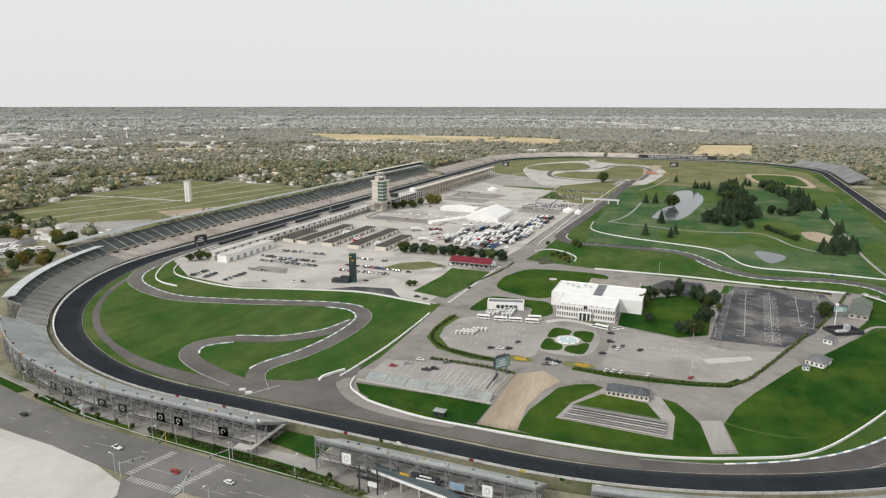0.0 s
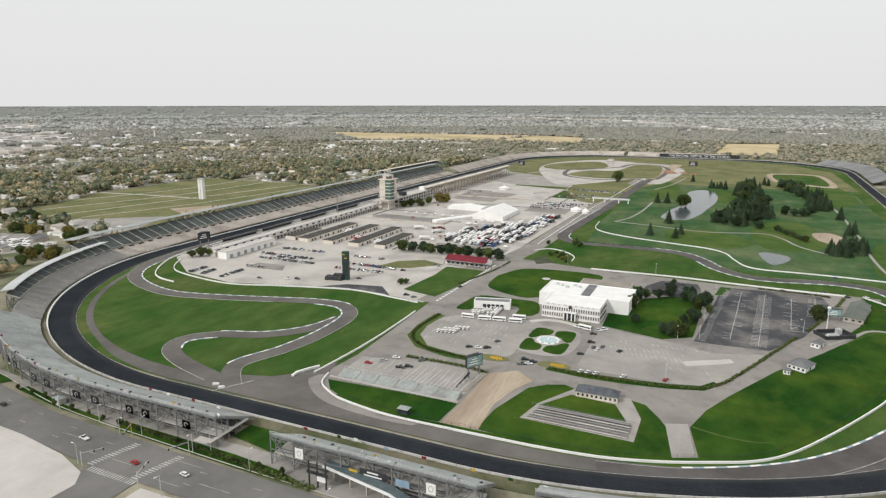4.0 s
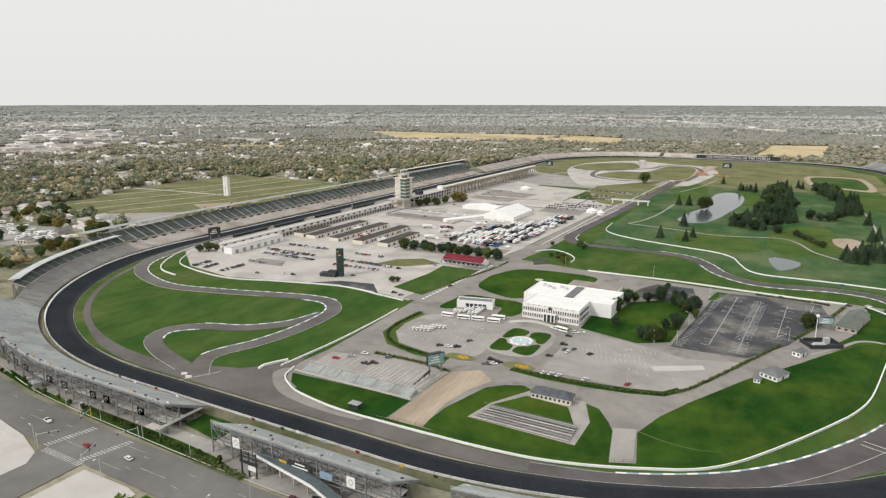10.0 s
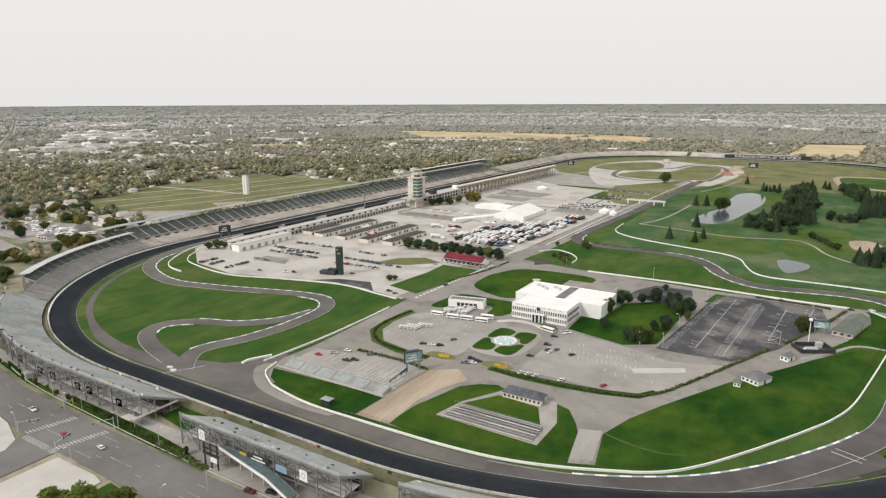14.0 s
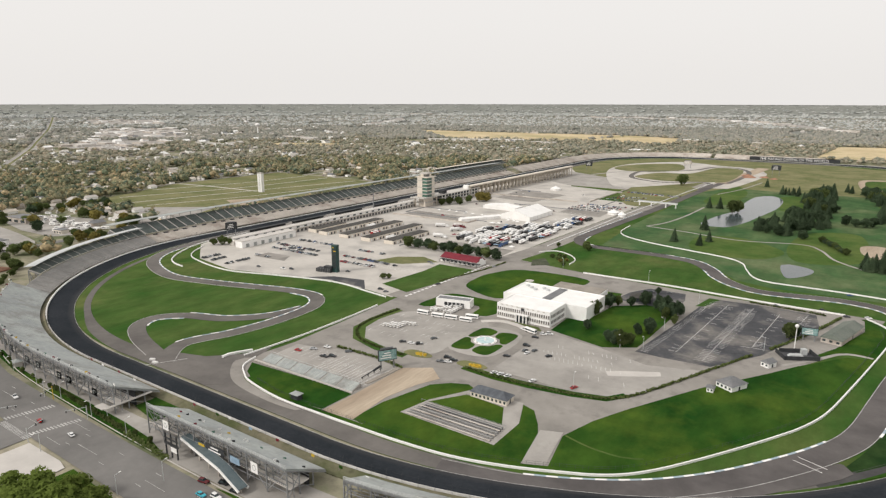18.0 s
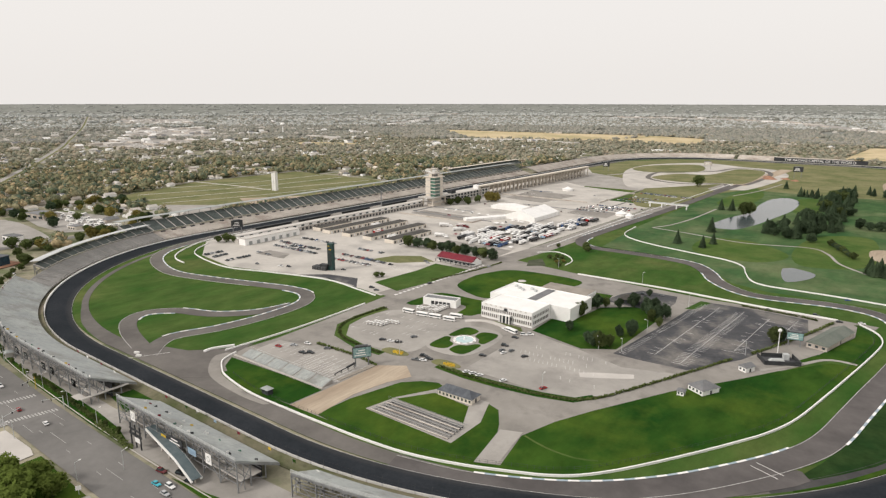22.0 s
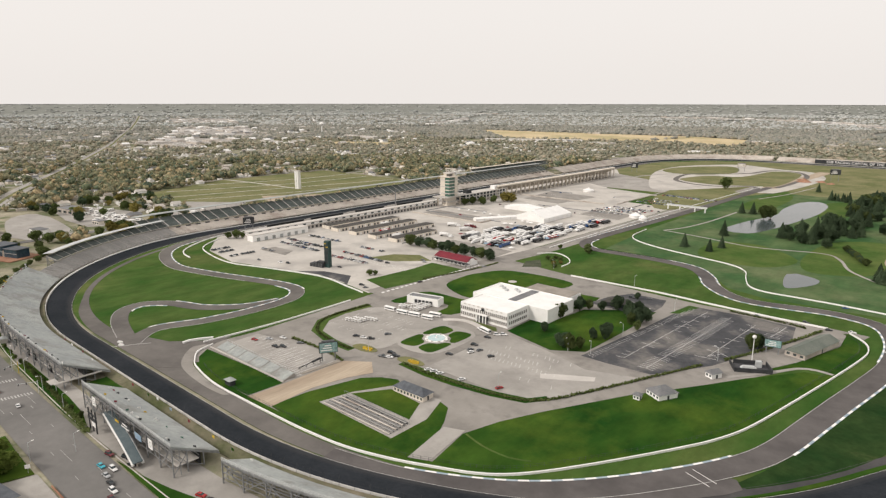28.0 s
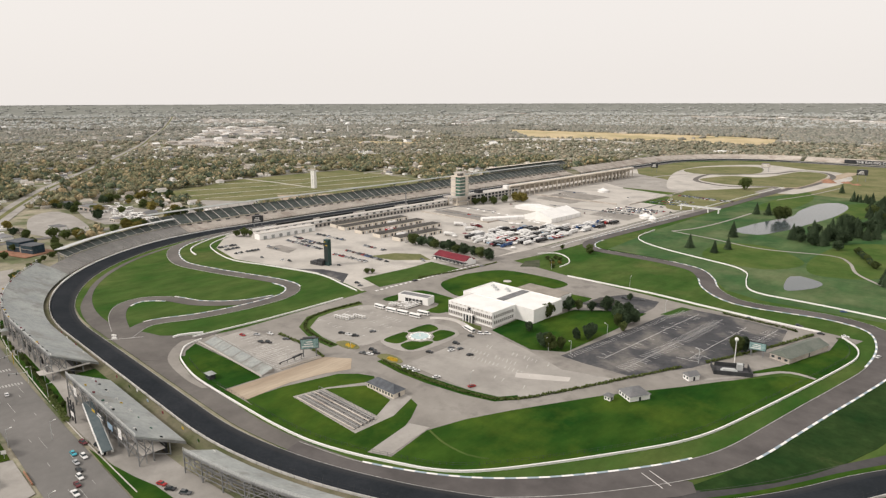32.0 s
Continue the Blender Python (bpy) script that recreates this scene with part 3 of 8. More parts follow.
# ---- lawns and lots inside the oval ----
LAWNS = (
    ("meadow_east", [(-66, 241), (-72, 271), (-66, 292), (-56, 314), (-44, 337), (-32, 360), (-15, 386), (-6, 400), (7, 422), (20, 440), (30, 454), (41, 456), (33, 402), (25, 364), (17, 342), (8, 325), (-5, 303), (-17, 284), (-28, 268), (-38, 257), (-50, 249)], 0.16),
    ("turf_stand_west", [(-258, 246), (-250, 236), (-236, 229), (-211, 225.5), (-182, 227), (-181, 248), (-200, 249)], 0.16),
    ("turf_stand_east", [(-163, 228), (-162, 250), (-154, 281), (-146, 289), (-137, 293), (-131, 290), (-106, 290), (-94, 286), (-86, 274), (-80, 262), (-76, 239), (-104, 229), (-131, 225.5)], 0.16),
    ("turf_museum_east", [(-137, 396), (-138, 426), (-125, 428), (-121, 470), (-100, 488), (-78, 500), (-77, 470), (-78, 420), (-79, 398), (-97, 386)], 0.16),
    ("turf_museum_north", [(-240, 452), (-246, 480), (-243, 500), (-227, 525), (-173, 530), (-160, 515), (-180, 470), (-187, 452), (-198, 440), (-210, 437)], 0.16),
    ("turf_museum_back", [(-176, 500), (-126, 505), (-122, 480), (-126, 468), (-176, 468)], 0.155),
    ("turf_pavilion", [(-243, 390), (-243, 410), (-238, 428), (-210, 430), (-192, 428), (-184, 404), (-187, 396), (-198, 394), (-203, 412), (-230, 405), (-232, 392)], 0.16),
    ("turf_red_hall", [(-302, 418), (-298, 470), (-300, 500), (-262, 500), (-264, 450), (-270, 410)], 0.19),
    ("turf_shed", [(23, 466), (30, 462), (42, 474), (48, 500), (44, 530), (36, 538), (37, 512), (28, 482)], 0.17),
    ("turf_north_loop", [(-70, 505), (-66, 532), (-58, 532), (-64, 508)], 0.17),
    ("turf_north_lot", [(-250, 570), (-180, 557), (-60, 553), (20, 556), (42, 560), (20, 574), (-30, 566), (-58, 574), (-80, 598), (-95, 625), (-118, 640), (-178, 645), (-214, 645), (-240, 632)], 0.13),
)
for nm, pts, z in LAWNS:
    tagged(slab(nm, pts, z, M["lawn" if "north_l" in nm or "red" in nm else "lush"], smooth=5 if nm in ("turf_museum_north", "turf_pavilion") else 0.0), "bright green mown turf", "lawn", kind="structure")
tagged(slab("turf_paddock", [(-362, 470), (-330, 480), (-305, 505), (-330, 515), (-352, 500)], 0.15, M["rough_grass"]), "dry grass corner in the paddock", "lawn", kind="structure")
tagged(slab("main_lot", [(-137, 318), (-137, 392), (-97, 384), (-66, 374), (-36, 384), (-40, 374), (-55, 336), (-68, 323), (-87, 317)], 0.15, M["concrete"]), "pale concrete parking lot with faded stalls", "lot", kind="structure")
tagged(slab("cart_lot", [(-234, 316), (-246, 335), (-245, 360), (-236, 376), (-214, 380), (-180, 385), (-174, 378), (-180, 350), (-178, 318), (-208, 310)], 0.15, M["concrete"], smooth=5), "pale parking lot with carts", "lot", kind="structure")
tagged(slab("dark_lot", [(-78, 391), (-63, 390.5), (-34.5, 392.5), (-13, 428), (-1, 463), (12, 500), (7, 532), (-20, 535), (-62, 531.5), (-67, 509), (-70, 468)], 0.15, M["lot_asphalt"]), "dark patched asphalt parking lot with white stall lines", "lot", kind="structure")
tagged(slab("annex_lot", [(-126, 488), (-122, 512), (-112, 532), (-84, 532.5), (-80, 515), (-80, 499), (-92, 486)], 0.17, M["lot_asphalt"]), "dark asphalt lot beside the museum", "lot", kind="structure")
tagged(slab("bleacher_court", [(-256, 250), (-182, 248), (-180, 289), (-198, 291), (-231, 292), (-234, 286), (-258, 282)], 0.15, M["concrete"]), "pale concrete court beside the bleachers", "pavement", kind="structure")
tagged(slab("sand_road", [(-181, 225.5), (-162, 228), (-164, 255), (-160, 276), (-154, 290), (-166, 300), (-180, 290), (-180, 248)], 0.2, M["sand"]), "sandy worn entrance road", "road", kind="structure")
tagged(slab("tunnel_road", [(-83, 270), (-73, 274), (-68, 244), (-77, 239)], 0.2, M["concrete"]), "pale concrete ramp of the tunnel road", "road", kind="structure")
tagged(slab("stand_pad", [(-148, 247), (-94, 246), (-94, 270), (-102, 290), (-131, 290), (-144, 266)], 0.2, M["concrete"]), "pale concrete pad below the low bleachers", "pavement", kind="structure")
tagged(slab("stand_island", [(-143, 264), (-131, 282), (-108, 280), (-100, 264)], 0.24, M["lush"]), "green turf island inside the pad", "lawn", kind="structure")
tagged(slab("paddock_asphalt", [(-372, 395), (-346, 402), (-310, 400), (-300, 394), (-322, 418), (-352, 412)], 0.14, M["lot_asphalt"]), "darker asphalt patch by the barrier", "pavement", kind="structure")
tagged(slab("lot_patch", [(-82, 352), (-56, 368), (-54, 363), (-79, 347)], 0.18, M["pale_concrete"], smooth=3), "light repaired patch of concrete", "pavement", kind="structure")
tagged(slab("north_infield", [(-570, 1120), (-235, 1095), (-190, 1230), (60, 1240), (130, 1250), (125, 1580), (60, 1720), (-80, 1806), (-340, 1806), (-480, 1740), (-560, 1620), (-572, 1500)], 0.075, M["rough_grass"]), "drier grass of the far infield", "lawn", kind="structure")
# white stall lines
bm = bmesh.new()
def stall_row(x0, y0, x1, y1, sides, fill, line=True, turn=0.0):
    """A long line with short stall marks to its sides, some worn away."""
    ln = math.hypot(x1 - x0, y1 - y0)
    az = math.degrees(math.atan2(y1 - y0, x1 - x0))
    ux, uy = (x1 - x0) / ln, (y1 - y0) / ln
    if line:
        box(bm, (x0 + x1) / 2, (y0 + y1) / 2, 0.15, ln, 0.2, 0.04, rz=az)
    for k in range(int(ln / 2.8)):
        for sg in sides:
            if random.random() < fill:
                px_, py_ = x0 + ux * 2.8 * k, y0 + uy * 2.8 * k
                box(bm, px_ - sg * uy * 2.6, py_ + sg * ux * 2.6, 0.15, 4.6, 0.16, 0.04, rz=az + 90 + sg * turn)


stall_row(-76, 394.5, -63, 530, (-1,), 0.95, False, 12)
stall_row(-57, 405, -50, 525, (1, -1), 0.3)
stall_row(-40.5, 399, -33, 524, (1, -1), 0.9, turn=8)
stall_row(-20, 440, -15, 519, (1, -1), 0.22)
stall_row(-3, 478, 2, 528, (-1, 1), 0.7)
for x, y, l, r in ((-20, 438, 13, 8), (-17, 446, 12, 60), (-10, 448, 10, -20)):
    box(bm, x, y, 0.15, l, 0.2, 0.04, rz=r)
for y0_, y1_, x0_ in ((349, 352.5, -119), (357, 361, -127), (335, 338, -112), (369, 372, -120)):
    stall_row(x0_, y0_, x0_ + 50, y1_, (1,), 0.8 if y0_ < 360 and y0_ > 340 else 0.3, False, 20)
for r in range(4):
    for k in range(14):
        if random.random() < 0.6:
            box(bm, -238 + 3.6 * k, 328 + 12 * r, 0.15, 0.16, 4.6, 0.04)
for k in range(16):
    box(bm, -250 + 4.4 * k, 276 + (k % 2) * 2, 0.15, 0.16, 14, 0.04)
    box(bm, -222 + 2.6 * k, 268, 0.15, 0.16, 18, 0.04)
tagged(part("stall_lines", bm, M["paint"]), "worn white parking stall lines", "marking", kind="structure")
bm = bmesh.new()
for k in range(24):
    box(bm, -264 + 0.15 * k, 402 + 5.2 * k, 0.16, 2.2, 3.0, 0.06, rz=4)
tagged(part("crosswalk_marks", bm, M["paint"]), "row of white painted blocks along the road", "marking", kind="structure")

# ---- walls, kerbs and lines of the track ----
WALLS = (
    ("wall_inner_south", [(-262, 252), (-258, 240), (-248, 232.5), (-237, 227.5), (-208, 222.5), (-175, 222.5), (-154, 223), (-130, 224), (-104, 227), (-80, 234), (-58, 243.5), (-47, 249), (-37, 256.5), (-27, 268), (-16, 284), (-4, 303), (9, 325), (18, 342), (26, 364), (34, 402), (44, 455), (50, 490), (52, 511), (48, 528), (37, 542)], 1.05, 0.65),
    ("wall_west_drive", [(-270, 250), (-268.5, 264), (-266, 300), (-266, 340), (-267, 370)], 1.05, 0.75),
    ("wall_run_off", [(-278, 240.5), (-278.5, 245), (-276.5, 250), (-272, 258)], 1.3, 1.3),
    ("wall_pit_exit", [(-490, 356), (-510, 360), (-527, 370), (-545, 392), (-560, 420), (-566, 450), (-569, 500)], 1.2, 0.8),
    ("wall_paddock", [(-548, 420), (-530, 394), (-505, 380), (-446, 371), (-398, 384), (-340, 398), (-296, 393), (-275, 390)], 1.1, 0.6),
    ("wall_golf", [(-216, 790), (-212, 745), (-196, 722), (-165, 705), (-124, 692), (-84, 680), (-66, 664), (-58, 640), (-48, 616), (-34, 607), (-8, 607), (19, 607), (60, 604), (120, 600)], 1.05, 0.65),
    ("wall_museum_north", [(-176, 546), (-140, 547), (-98, 548), (-54, 545), (-14, 543), (24, 543)], 1.2, 0.8),
    ("wall_shrub_bed", [(-245, 597), (-232, 611), (-214, 603), (-201, 586), (-199, 568)], 1.0, 0.7),
    ("wall_service_road", [(-250, 628), (-249, 720), (-247, 880), (-241, 1015), (-235, 1180), (-228, 1300)], 1.05, 0.75),
)
for nm, pts, hh, wd in WALLS:
    tagged(strip(nm, curve(pts, 3.0), wd / 2, -wd / 2, hh, M["white"]), "low white concrete barrier wall", "barrier", kind="structure")
line, bend = oval(-0.4)
zz = [(0.5 + 0.5 * b) * 2.6 + 0.85 for b in bend]
tagged(strip("wall_outer", line, [0.55 if q[0] < -430 else 0.2 for q in line], [-0.3 if q[0] < -430 else -0.1 for q in line], zz, [M["stone_white"], M["white"]], True, foot=0.0, index=lambda i: 1 if line[i][0] < -470 else 0), "white concrete outer wall of the oval", "barrier", kind="structure")
KERBS = ((RC_WEST, 1, 4, 6.0), (RC_WEST, 3, 7, 6.0), (RC_WEST, 5, 13, -6.0), (RC_LOOP, 2, 5, -6.0), (RC_LOOP, 4, 8, 6.0), (RC_EAST, 1, 6, 6.6), (RC_EAST, 6, 11, -6.6), (RC_EAST, 10, 14, 6.6), (RC_EAST, 13, 18, 6.6), (RC_EAST, 16, 22, -6.6),
         (RC_EAST, 19, 24, -6.6), (RC_EAST, 23, 26, 6.6))
for path, i0, i1, off in KERBS:
    whole = curve(path, 2.4)
    near_ = [min(range(len(whole)), key=lambda k: np.linalg.norm(whole[k] - np.array(path[q]))) for q in (i0, i1 - 1)]
    l3 = whole[near_[0]:near_[1] + 1]
    tagged(strip("track_kerb", l3, off + 0.55, off - 0.55, 0.36, [M["white"], M["kerb_blue"]], index=lambda i: (i // 2) % 2), "painted white and blue rumble kerb", "kerb", kind="structure")
for path, off in ((RC_EAST[:18], -6.3), (RC_EAST[:14], 6.2), (RC_WEST, -5.6), (RC_WEST[7:], 5.6), (RC_LOOP, 5.6)):
    tagged(strip("edge_line", curve(path, 4), off + 0.15, off - 0.15, 0.3, M["worn_paint"]), "thin white edge line of the road", "marking", kind="structure")
bm = bmesh.new()
for x, y, l, r in ((23.5, 306, 12, 160), (25, 310, 12, 160), (-300, 217, 24, 60)):
    box(bm, x, y, 0.3, l, 0.3, 0.05, rz=r)
tagged(part("track_markings", bm, M["paint"]), "white lines across the track", "marking", kind="structure")
gw = curve(WALLS[0][1], 3.0)
tagged(strip("wall_verge", gw[10:], 4.2, 0.4, 0.2, M["lush"]), "rough grass strip beside the wall", "verge", kind="structure")
bm = bmesh.new()
nw_ = normals(gw)
for i in range(12, len(gw) - 1):
    p, q = gw[i] + nw_[i] * 4.4, gw[i + 1] + nw_[i + 1] * 4.4
    for zc in (0.9, 1.8):
        beam(bm, (*p, zc), (*q, zc), 0.05)
    beam(bm, (*p, 0), (*p, 1.9), 0.09)
tagged(part("infield_fence", bm, M["dark"]), "thin dark wire fence beside the inner wall", "fence", kind="stuff")

# ---- grandstands ----
def arc_of(test, off=0.0):
    """The stretch of the outer wall's line for which test(x, y) holds, in driving order."""
    pts = oval(off, 60)[0]
    keep = [q for q in pts if test(q[0], q[1])]
    return keep


def even(line, step):
    """Points at even steps along a line."""
    line = [np.array(q, float) for q in line]
    d = [0.0]
    for a, b in zip(line, line[1:]):
        d.append(d[-1] + np.linalg.norm(b - a))
    n = max(1, round(d[-1] / step))
    s = np.linspace(0, d[-1], n + 1)
    return [np.array((np.interp(q, d, [p[0] for p in line]), np.interp(q, d, [p[1] for p in line]))) for q in s]


def deck(parent, line, f0, z0, f1, z1, rows, seat, slab_mat, aisle=1.3, thick=0.5, name="seat_block", flush=False):
    """Seat blocks in bays along a line, on one sloping slab; f is the way out from the line."""
    nn = [-m for m in normals(line)]
    vs, fs = [], []
    for q, m in zip(line, nn):
        a, b = q + m * f0, q + m * f1
        vs += [(*a, z0 - 0.1), (*b, z1 - 0.1), (*b, z1 - 0.1 - thick), (*a, z0 - 0.1 - thick)]
    n = len(line)
    for i in range(n - 1):
        for k in range(4):
            fs.append((4 * i + k, 4 * i + (k + 1) % 4, 4 * i + 4 + (k + 1) % 4, 4 * i + 4 + k))
    fs += [(3, 2, 1, 0), (4 * n - 4, 4 * n - 3, 4 * n - 2, 4 * n - 1)]
    raw("deck_slab", vs, fs, slab_mat, parent)
    for i in range(n - 1):
        a, b, ma, mb = line[i], line[i + 1], nn[i], nn[i + 1]
        t = (b - a) / np.linalg.norm(b - a)
        a2, b2 = a + t * aisle / 2, b - t * aisle / 2
        prof = [(f0, z0 - 0.1)]
        for r in range(rows):
            h = z0 + (z1 - z0) * (r + 1) / rows
            if flush:
                st_ = (z1 - z0) / rows
                prof += [(f0 + (f1 - f0) * r / rows, h - 0.72 * st_), (f0 + (f1 - f0) * (r + 0.88) / rows, h), (f0 + (f1 - f0) * (r + 0.9) / rows, h - 0.2 * st_)]
                continue
            prof += [(f0 + (f1 - f0) * r / rows, h), (f0 + (f1 - f0) * (r + 0.6) / rows, h), (f0 + (f1 - f0) * (r + 0.64) / rows, h - 0.3)]
        prof.append((f1, z1 - 0.3))
        n2 = len(prof)
        vs = [(*(a2 + ma * g), zz) for g, zz in prof] + [(*(b2 + mb * g), zz) for g, zz in prof]
        fs = [(k, k + 1, n2 + k + 1, n2 + k) for k in range(n2 - 1)]
        raw(name, vs, fs, seat, parent)


def frame_under(parent, line, f0, z0, f1, z1, w=0.45, inner=(0.35, 0.7, 1.0), beam_mat=None, braces=True):
    """Steel columns, a sloping beam and braces under a deck, at each bay."""
    nn = [-m for m in normals(line)]
    mt = beam_mat or M["steel"]
    for i, (q, m) in enumerate(zip(line, nn)):
        bm = bmesh.new()
        beam(bm, (*(q + m * f0), z0 - 0.9), (*(q + m * f1), z1 - 0.9), w)
        part("raker_beam", bm, mt, parent)
        for k in inner:
            p = q + m * (f0 + (f1 - f0) * k)
            h = z0 + (z1 - z0) * k - 1.0
            bm = bmesh.new()
            beam(bm, (*p, 0.0), (*p, h), w)
            part("column", bm, mt, parent)
        if braces and i + 1 < len(line):
            p, p2 = q + m * f1, line[i + 1] + nn[i + 1] * f1
            bm = bmesh.new()
            if i % 2:
                beam(bm, (*p, 1.0), (*p2, z1 - 1.2), w * 0.6)
            else:
                beam(bm, (*p2, 1.0), (*p, z1 - 1.2), w * 0.6)
            beam(bm, (*p, z1 * 0.5), (*p2, z1 * 0.5), w * 0.7)
            beam(bm, (*p, z1 - 1.0), (*p2, z1 - 1.0), w)
            part("cross_brace", bm, mt, parent)
    if not braces:
        return
    bm = bmesh.new()
    for i, (q, m) in enumerate(zip(line, nn)):
        at = lambda j, g, h: (*(line[j] + nn[j] * (f0 + (f1 - f0) * g)), h)
        if i + 1 < len(line):
            for g, hh in ((0.45, 0.4), (0.72, 0.6), (0.72, 0.3), (1.0, 0.28), (0.86, 0.45)):
                beam(bm, at(i, g, z1 * hh), at(i + 1, g, z1 * hh), w * 0.6)
        for g0, g1, h0, h1 in ((0.35, 0.7, 0.5, 3.6), (0.7, 1.0, z1 * 0.62, 1.0), (0.7, 1.0, 4.2, 4.2), (0.7, 1.0, z1 * 0.3, z1 * 0.85), (0.85, 0.85, 0.0, z0 + (z1 - z0) * 0.85 - 1.0)):
            beam(bm, at(i, g0, h0), at(i, g1, h1), w * 0.6)
    tagged(part("bracing", bm, mt, parent), kind="stuff")


def back_rail(parent, line, f, z, h=1.4, mt=None):
    nn = [-m for m in normals(line)]
    bm = bmesh.new()
    for i in range(len(line) - 1):
        a, b = line[i] + nn[i] * f, line[i + 1] + nn[i + 1] * f
        for zz in (0.35 * h, 0.7 * h, h):
            beam(bm, (*a, z + zz), (*b, z + zz), 0.12)
        n = 4
        for k in range(n):
            p = a + (b - a) * k / n
            beam(bm, (*p, z - 0.3), (*p, z + h), 0.12)
    return part("back_rail", bm, mt or M["alu"], parent)


def fascia(parent, line, f, z, h=2.0):
    """An open lattice along the back edge of a deck."""
    nn = [-m for m in normals(line)]
    for i in range(len(line) - 1):
        a, b = line[i] + nn[i] * f, line[i + 1] + nn[i + 1] * f
        bm = bmesh.new()
        for k in range(5):
            p, q = a + (b - a) * k / 5, a + (b - a) * (k + 1) / 5
            beam(bm, (*p, z - (h if k % 2 else 0)), (*q, z - (0 if k % 2 else h)), 0.16)
        beam(bm, (*a, z), (*b, z), 0.3)
        beam(bm, (*a, z - h), (*b, z - h), 0.22)
        part("lattice_girder", bm, M["steel"], parent)


def roof_over(parent, line, f0, z0, f1, z1, mt, thick=0.35, posts=True, zbase=0.0):
    nn = [-m for m in normals(line)]
    for i in range(len(line) - 1):
        vs = []
        for q, m in ((line[i], nn[i]), (line[i + 1], nn[i + 1])):
            a, b = q + m * f0, q + m * f1
            vs += [(*a, z0), (*b, z1), (*b, z1 - thick), (*a, z0 - thick)]
        fs = [(k, (k + 1) % 4, 4 + (k + 1) % 4, 4 + k) for k in range(4)] + [(3, 2, 1, 0), (4, 5, 6, 7)]
        raw("roof_panel", vs, fs, mt, parent)
        if posts:
            bm = bmesh.new()
            p = line[i] + nn[i] * (f1 - 2)
            beam(bm, (*p, zbase), (*p, z1 - thick), 0.4)
            part("roof_post", bm, M["steel"], parent)


# the three stands along the street
S1 = even(arc_of(lambda x, y: y < 250 and -492 < x < -262), 12)
st = sited("grandstand", "long curved grandstand with grey metal bench rows on open steel framing", "grandstand", "stands along the street", (-380, 180, 0))
deck(st, S1, 4.2, 3.2, 28.0, 14.5, 24, M["deck"], M["deck"], 0.16, flush=True)
frame_under(st, S1, 4.2, 3.2, 28.0, 14.5)
back_rail(st, S1, 28.2, 14.5)
fascia(st, S1, 28.3, 14.2)
nn1 = [-m for m in normals(S1)]
for i in range(len(S1) - 1):
    a, b = S1[i], S1[i + 1]
    vs = []
    for q, m in ((a, nn1[i]), (b, nn1[i + 1])):
        p, r = q + m * 16, q + m * 26.5
        vs += [(*p, 4.2), (*r, 4.2), (*r, 3.8), (*p, 3.8)]
    raw("walkway_slab", vs, [(0, 1, 5, 4), (1, 2, 6, 5), (2, 3, 7, 6), (3, 0, 4, 7), (3, 2, 1, 0), (4, 5, 6, 7)], M["pale_concrete"], st)
for k, i in enumerate(range(6, len(S1) - 2, 1)):
    p, p2 = S1[i] + nn1[i] * 28.4, S1[i + 1] + nn1[i + 1] * 28.4
    d = (p2 - p) / np.linalg.norm(p2 - p)
    m_ = 2.2 + 2.2 * ((k * 7) % 5) / 5
    u, v = p + d * m_, p2 - d * (7.0 - m_)
    bm = bmesh.new()
    q = [bm.verts.new((*e, z)) for e, z in ((u, 5.0), (v, 5.0), (v, 9.0), (u, 9.0))]
    bm.faces.new(q)
    bmesh.ops.solidify(bm, geom=bm.faces[:], thickness=0.12)
    if k % 3 == 2:
        bm.free()
        continue
    bn = part("banner", bm, M["dark"], st, "dark hanging banner with a pale emblem")
    bm = bmesh.new()
    mid, out = (u + v) / 2, nn1[i] * 0.14
    if k % 3 != 2:
        ring = 14
        vs = [[bm.verts.new((*(mid + out + d * rr * math.cos(6.2832 * j / ring)), 7.0 + rr * math.sin(6.2832 * j / ring))) for j in range(ring)] for rr in (0.8, 1.3)]
        for j in range(ring if k % 2 else ring - 4):
            bm.faces.new((vs[0][j], vs[0][(j + 1) % ring], vs[1][(j + 1) % ring], vs[1][j]))
    else:
        for s in (-1.6, 0, 1.6):
            e = mid + out + d * s
            vs = [bm.verts.new((*(e + d * w_), z)) for w_, z in ((-0.5, 6.2), (0.5, 6.2), (0.7, 8.4), (-0.3, 8.4))]
            bm.faces.new(vs)
    part("emblem", bm, M["deck"], bn, "plain grey emblem")
# end stair of the curved stand
bm = bmesh.new()
box(bm, -261.5, 173, 4.4, 1.8, 24, 0.4)
box(bm, -266, 162, 4.2, 7, 4, 0.4)
part("end_ramp", bm, M["pale_concrete"], st, "white end ramp")

# added dark sheet below the deck; its colour stands in for the shade inside
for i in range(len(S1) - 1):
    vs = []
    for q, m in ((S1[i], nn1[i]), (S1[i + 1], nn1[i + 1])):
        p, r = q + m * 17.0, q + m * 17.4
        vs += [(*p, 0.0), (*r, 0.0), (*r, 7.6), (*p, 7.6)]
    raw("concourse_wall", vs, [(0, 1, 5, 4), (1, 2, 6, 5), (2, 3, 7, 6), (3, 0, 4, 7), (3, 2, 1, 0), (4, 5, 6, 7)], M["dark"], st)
S2 = even([(-231, YS - 2), (-138, YS - 2)], 11.6)
st2 = sited("grandstand", "straight grandstand with grey metal bench rows and hanging banners", "grandstand", "stands along the street", (-178, 178, 0))
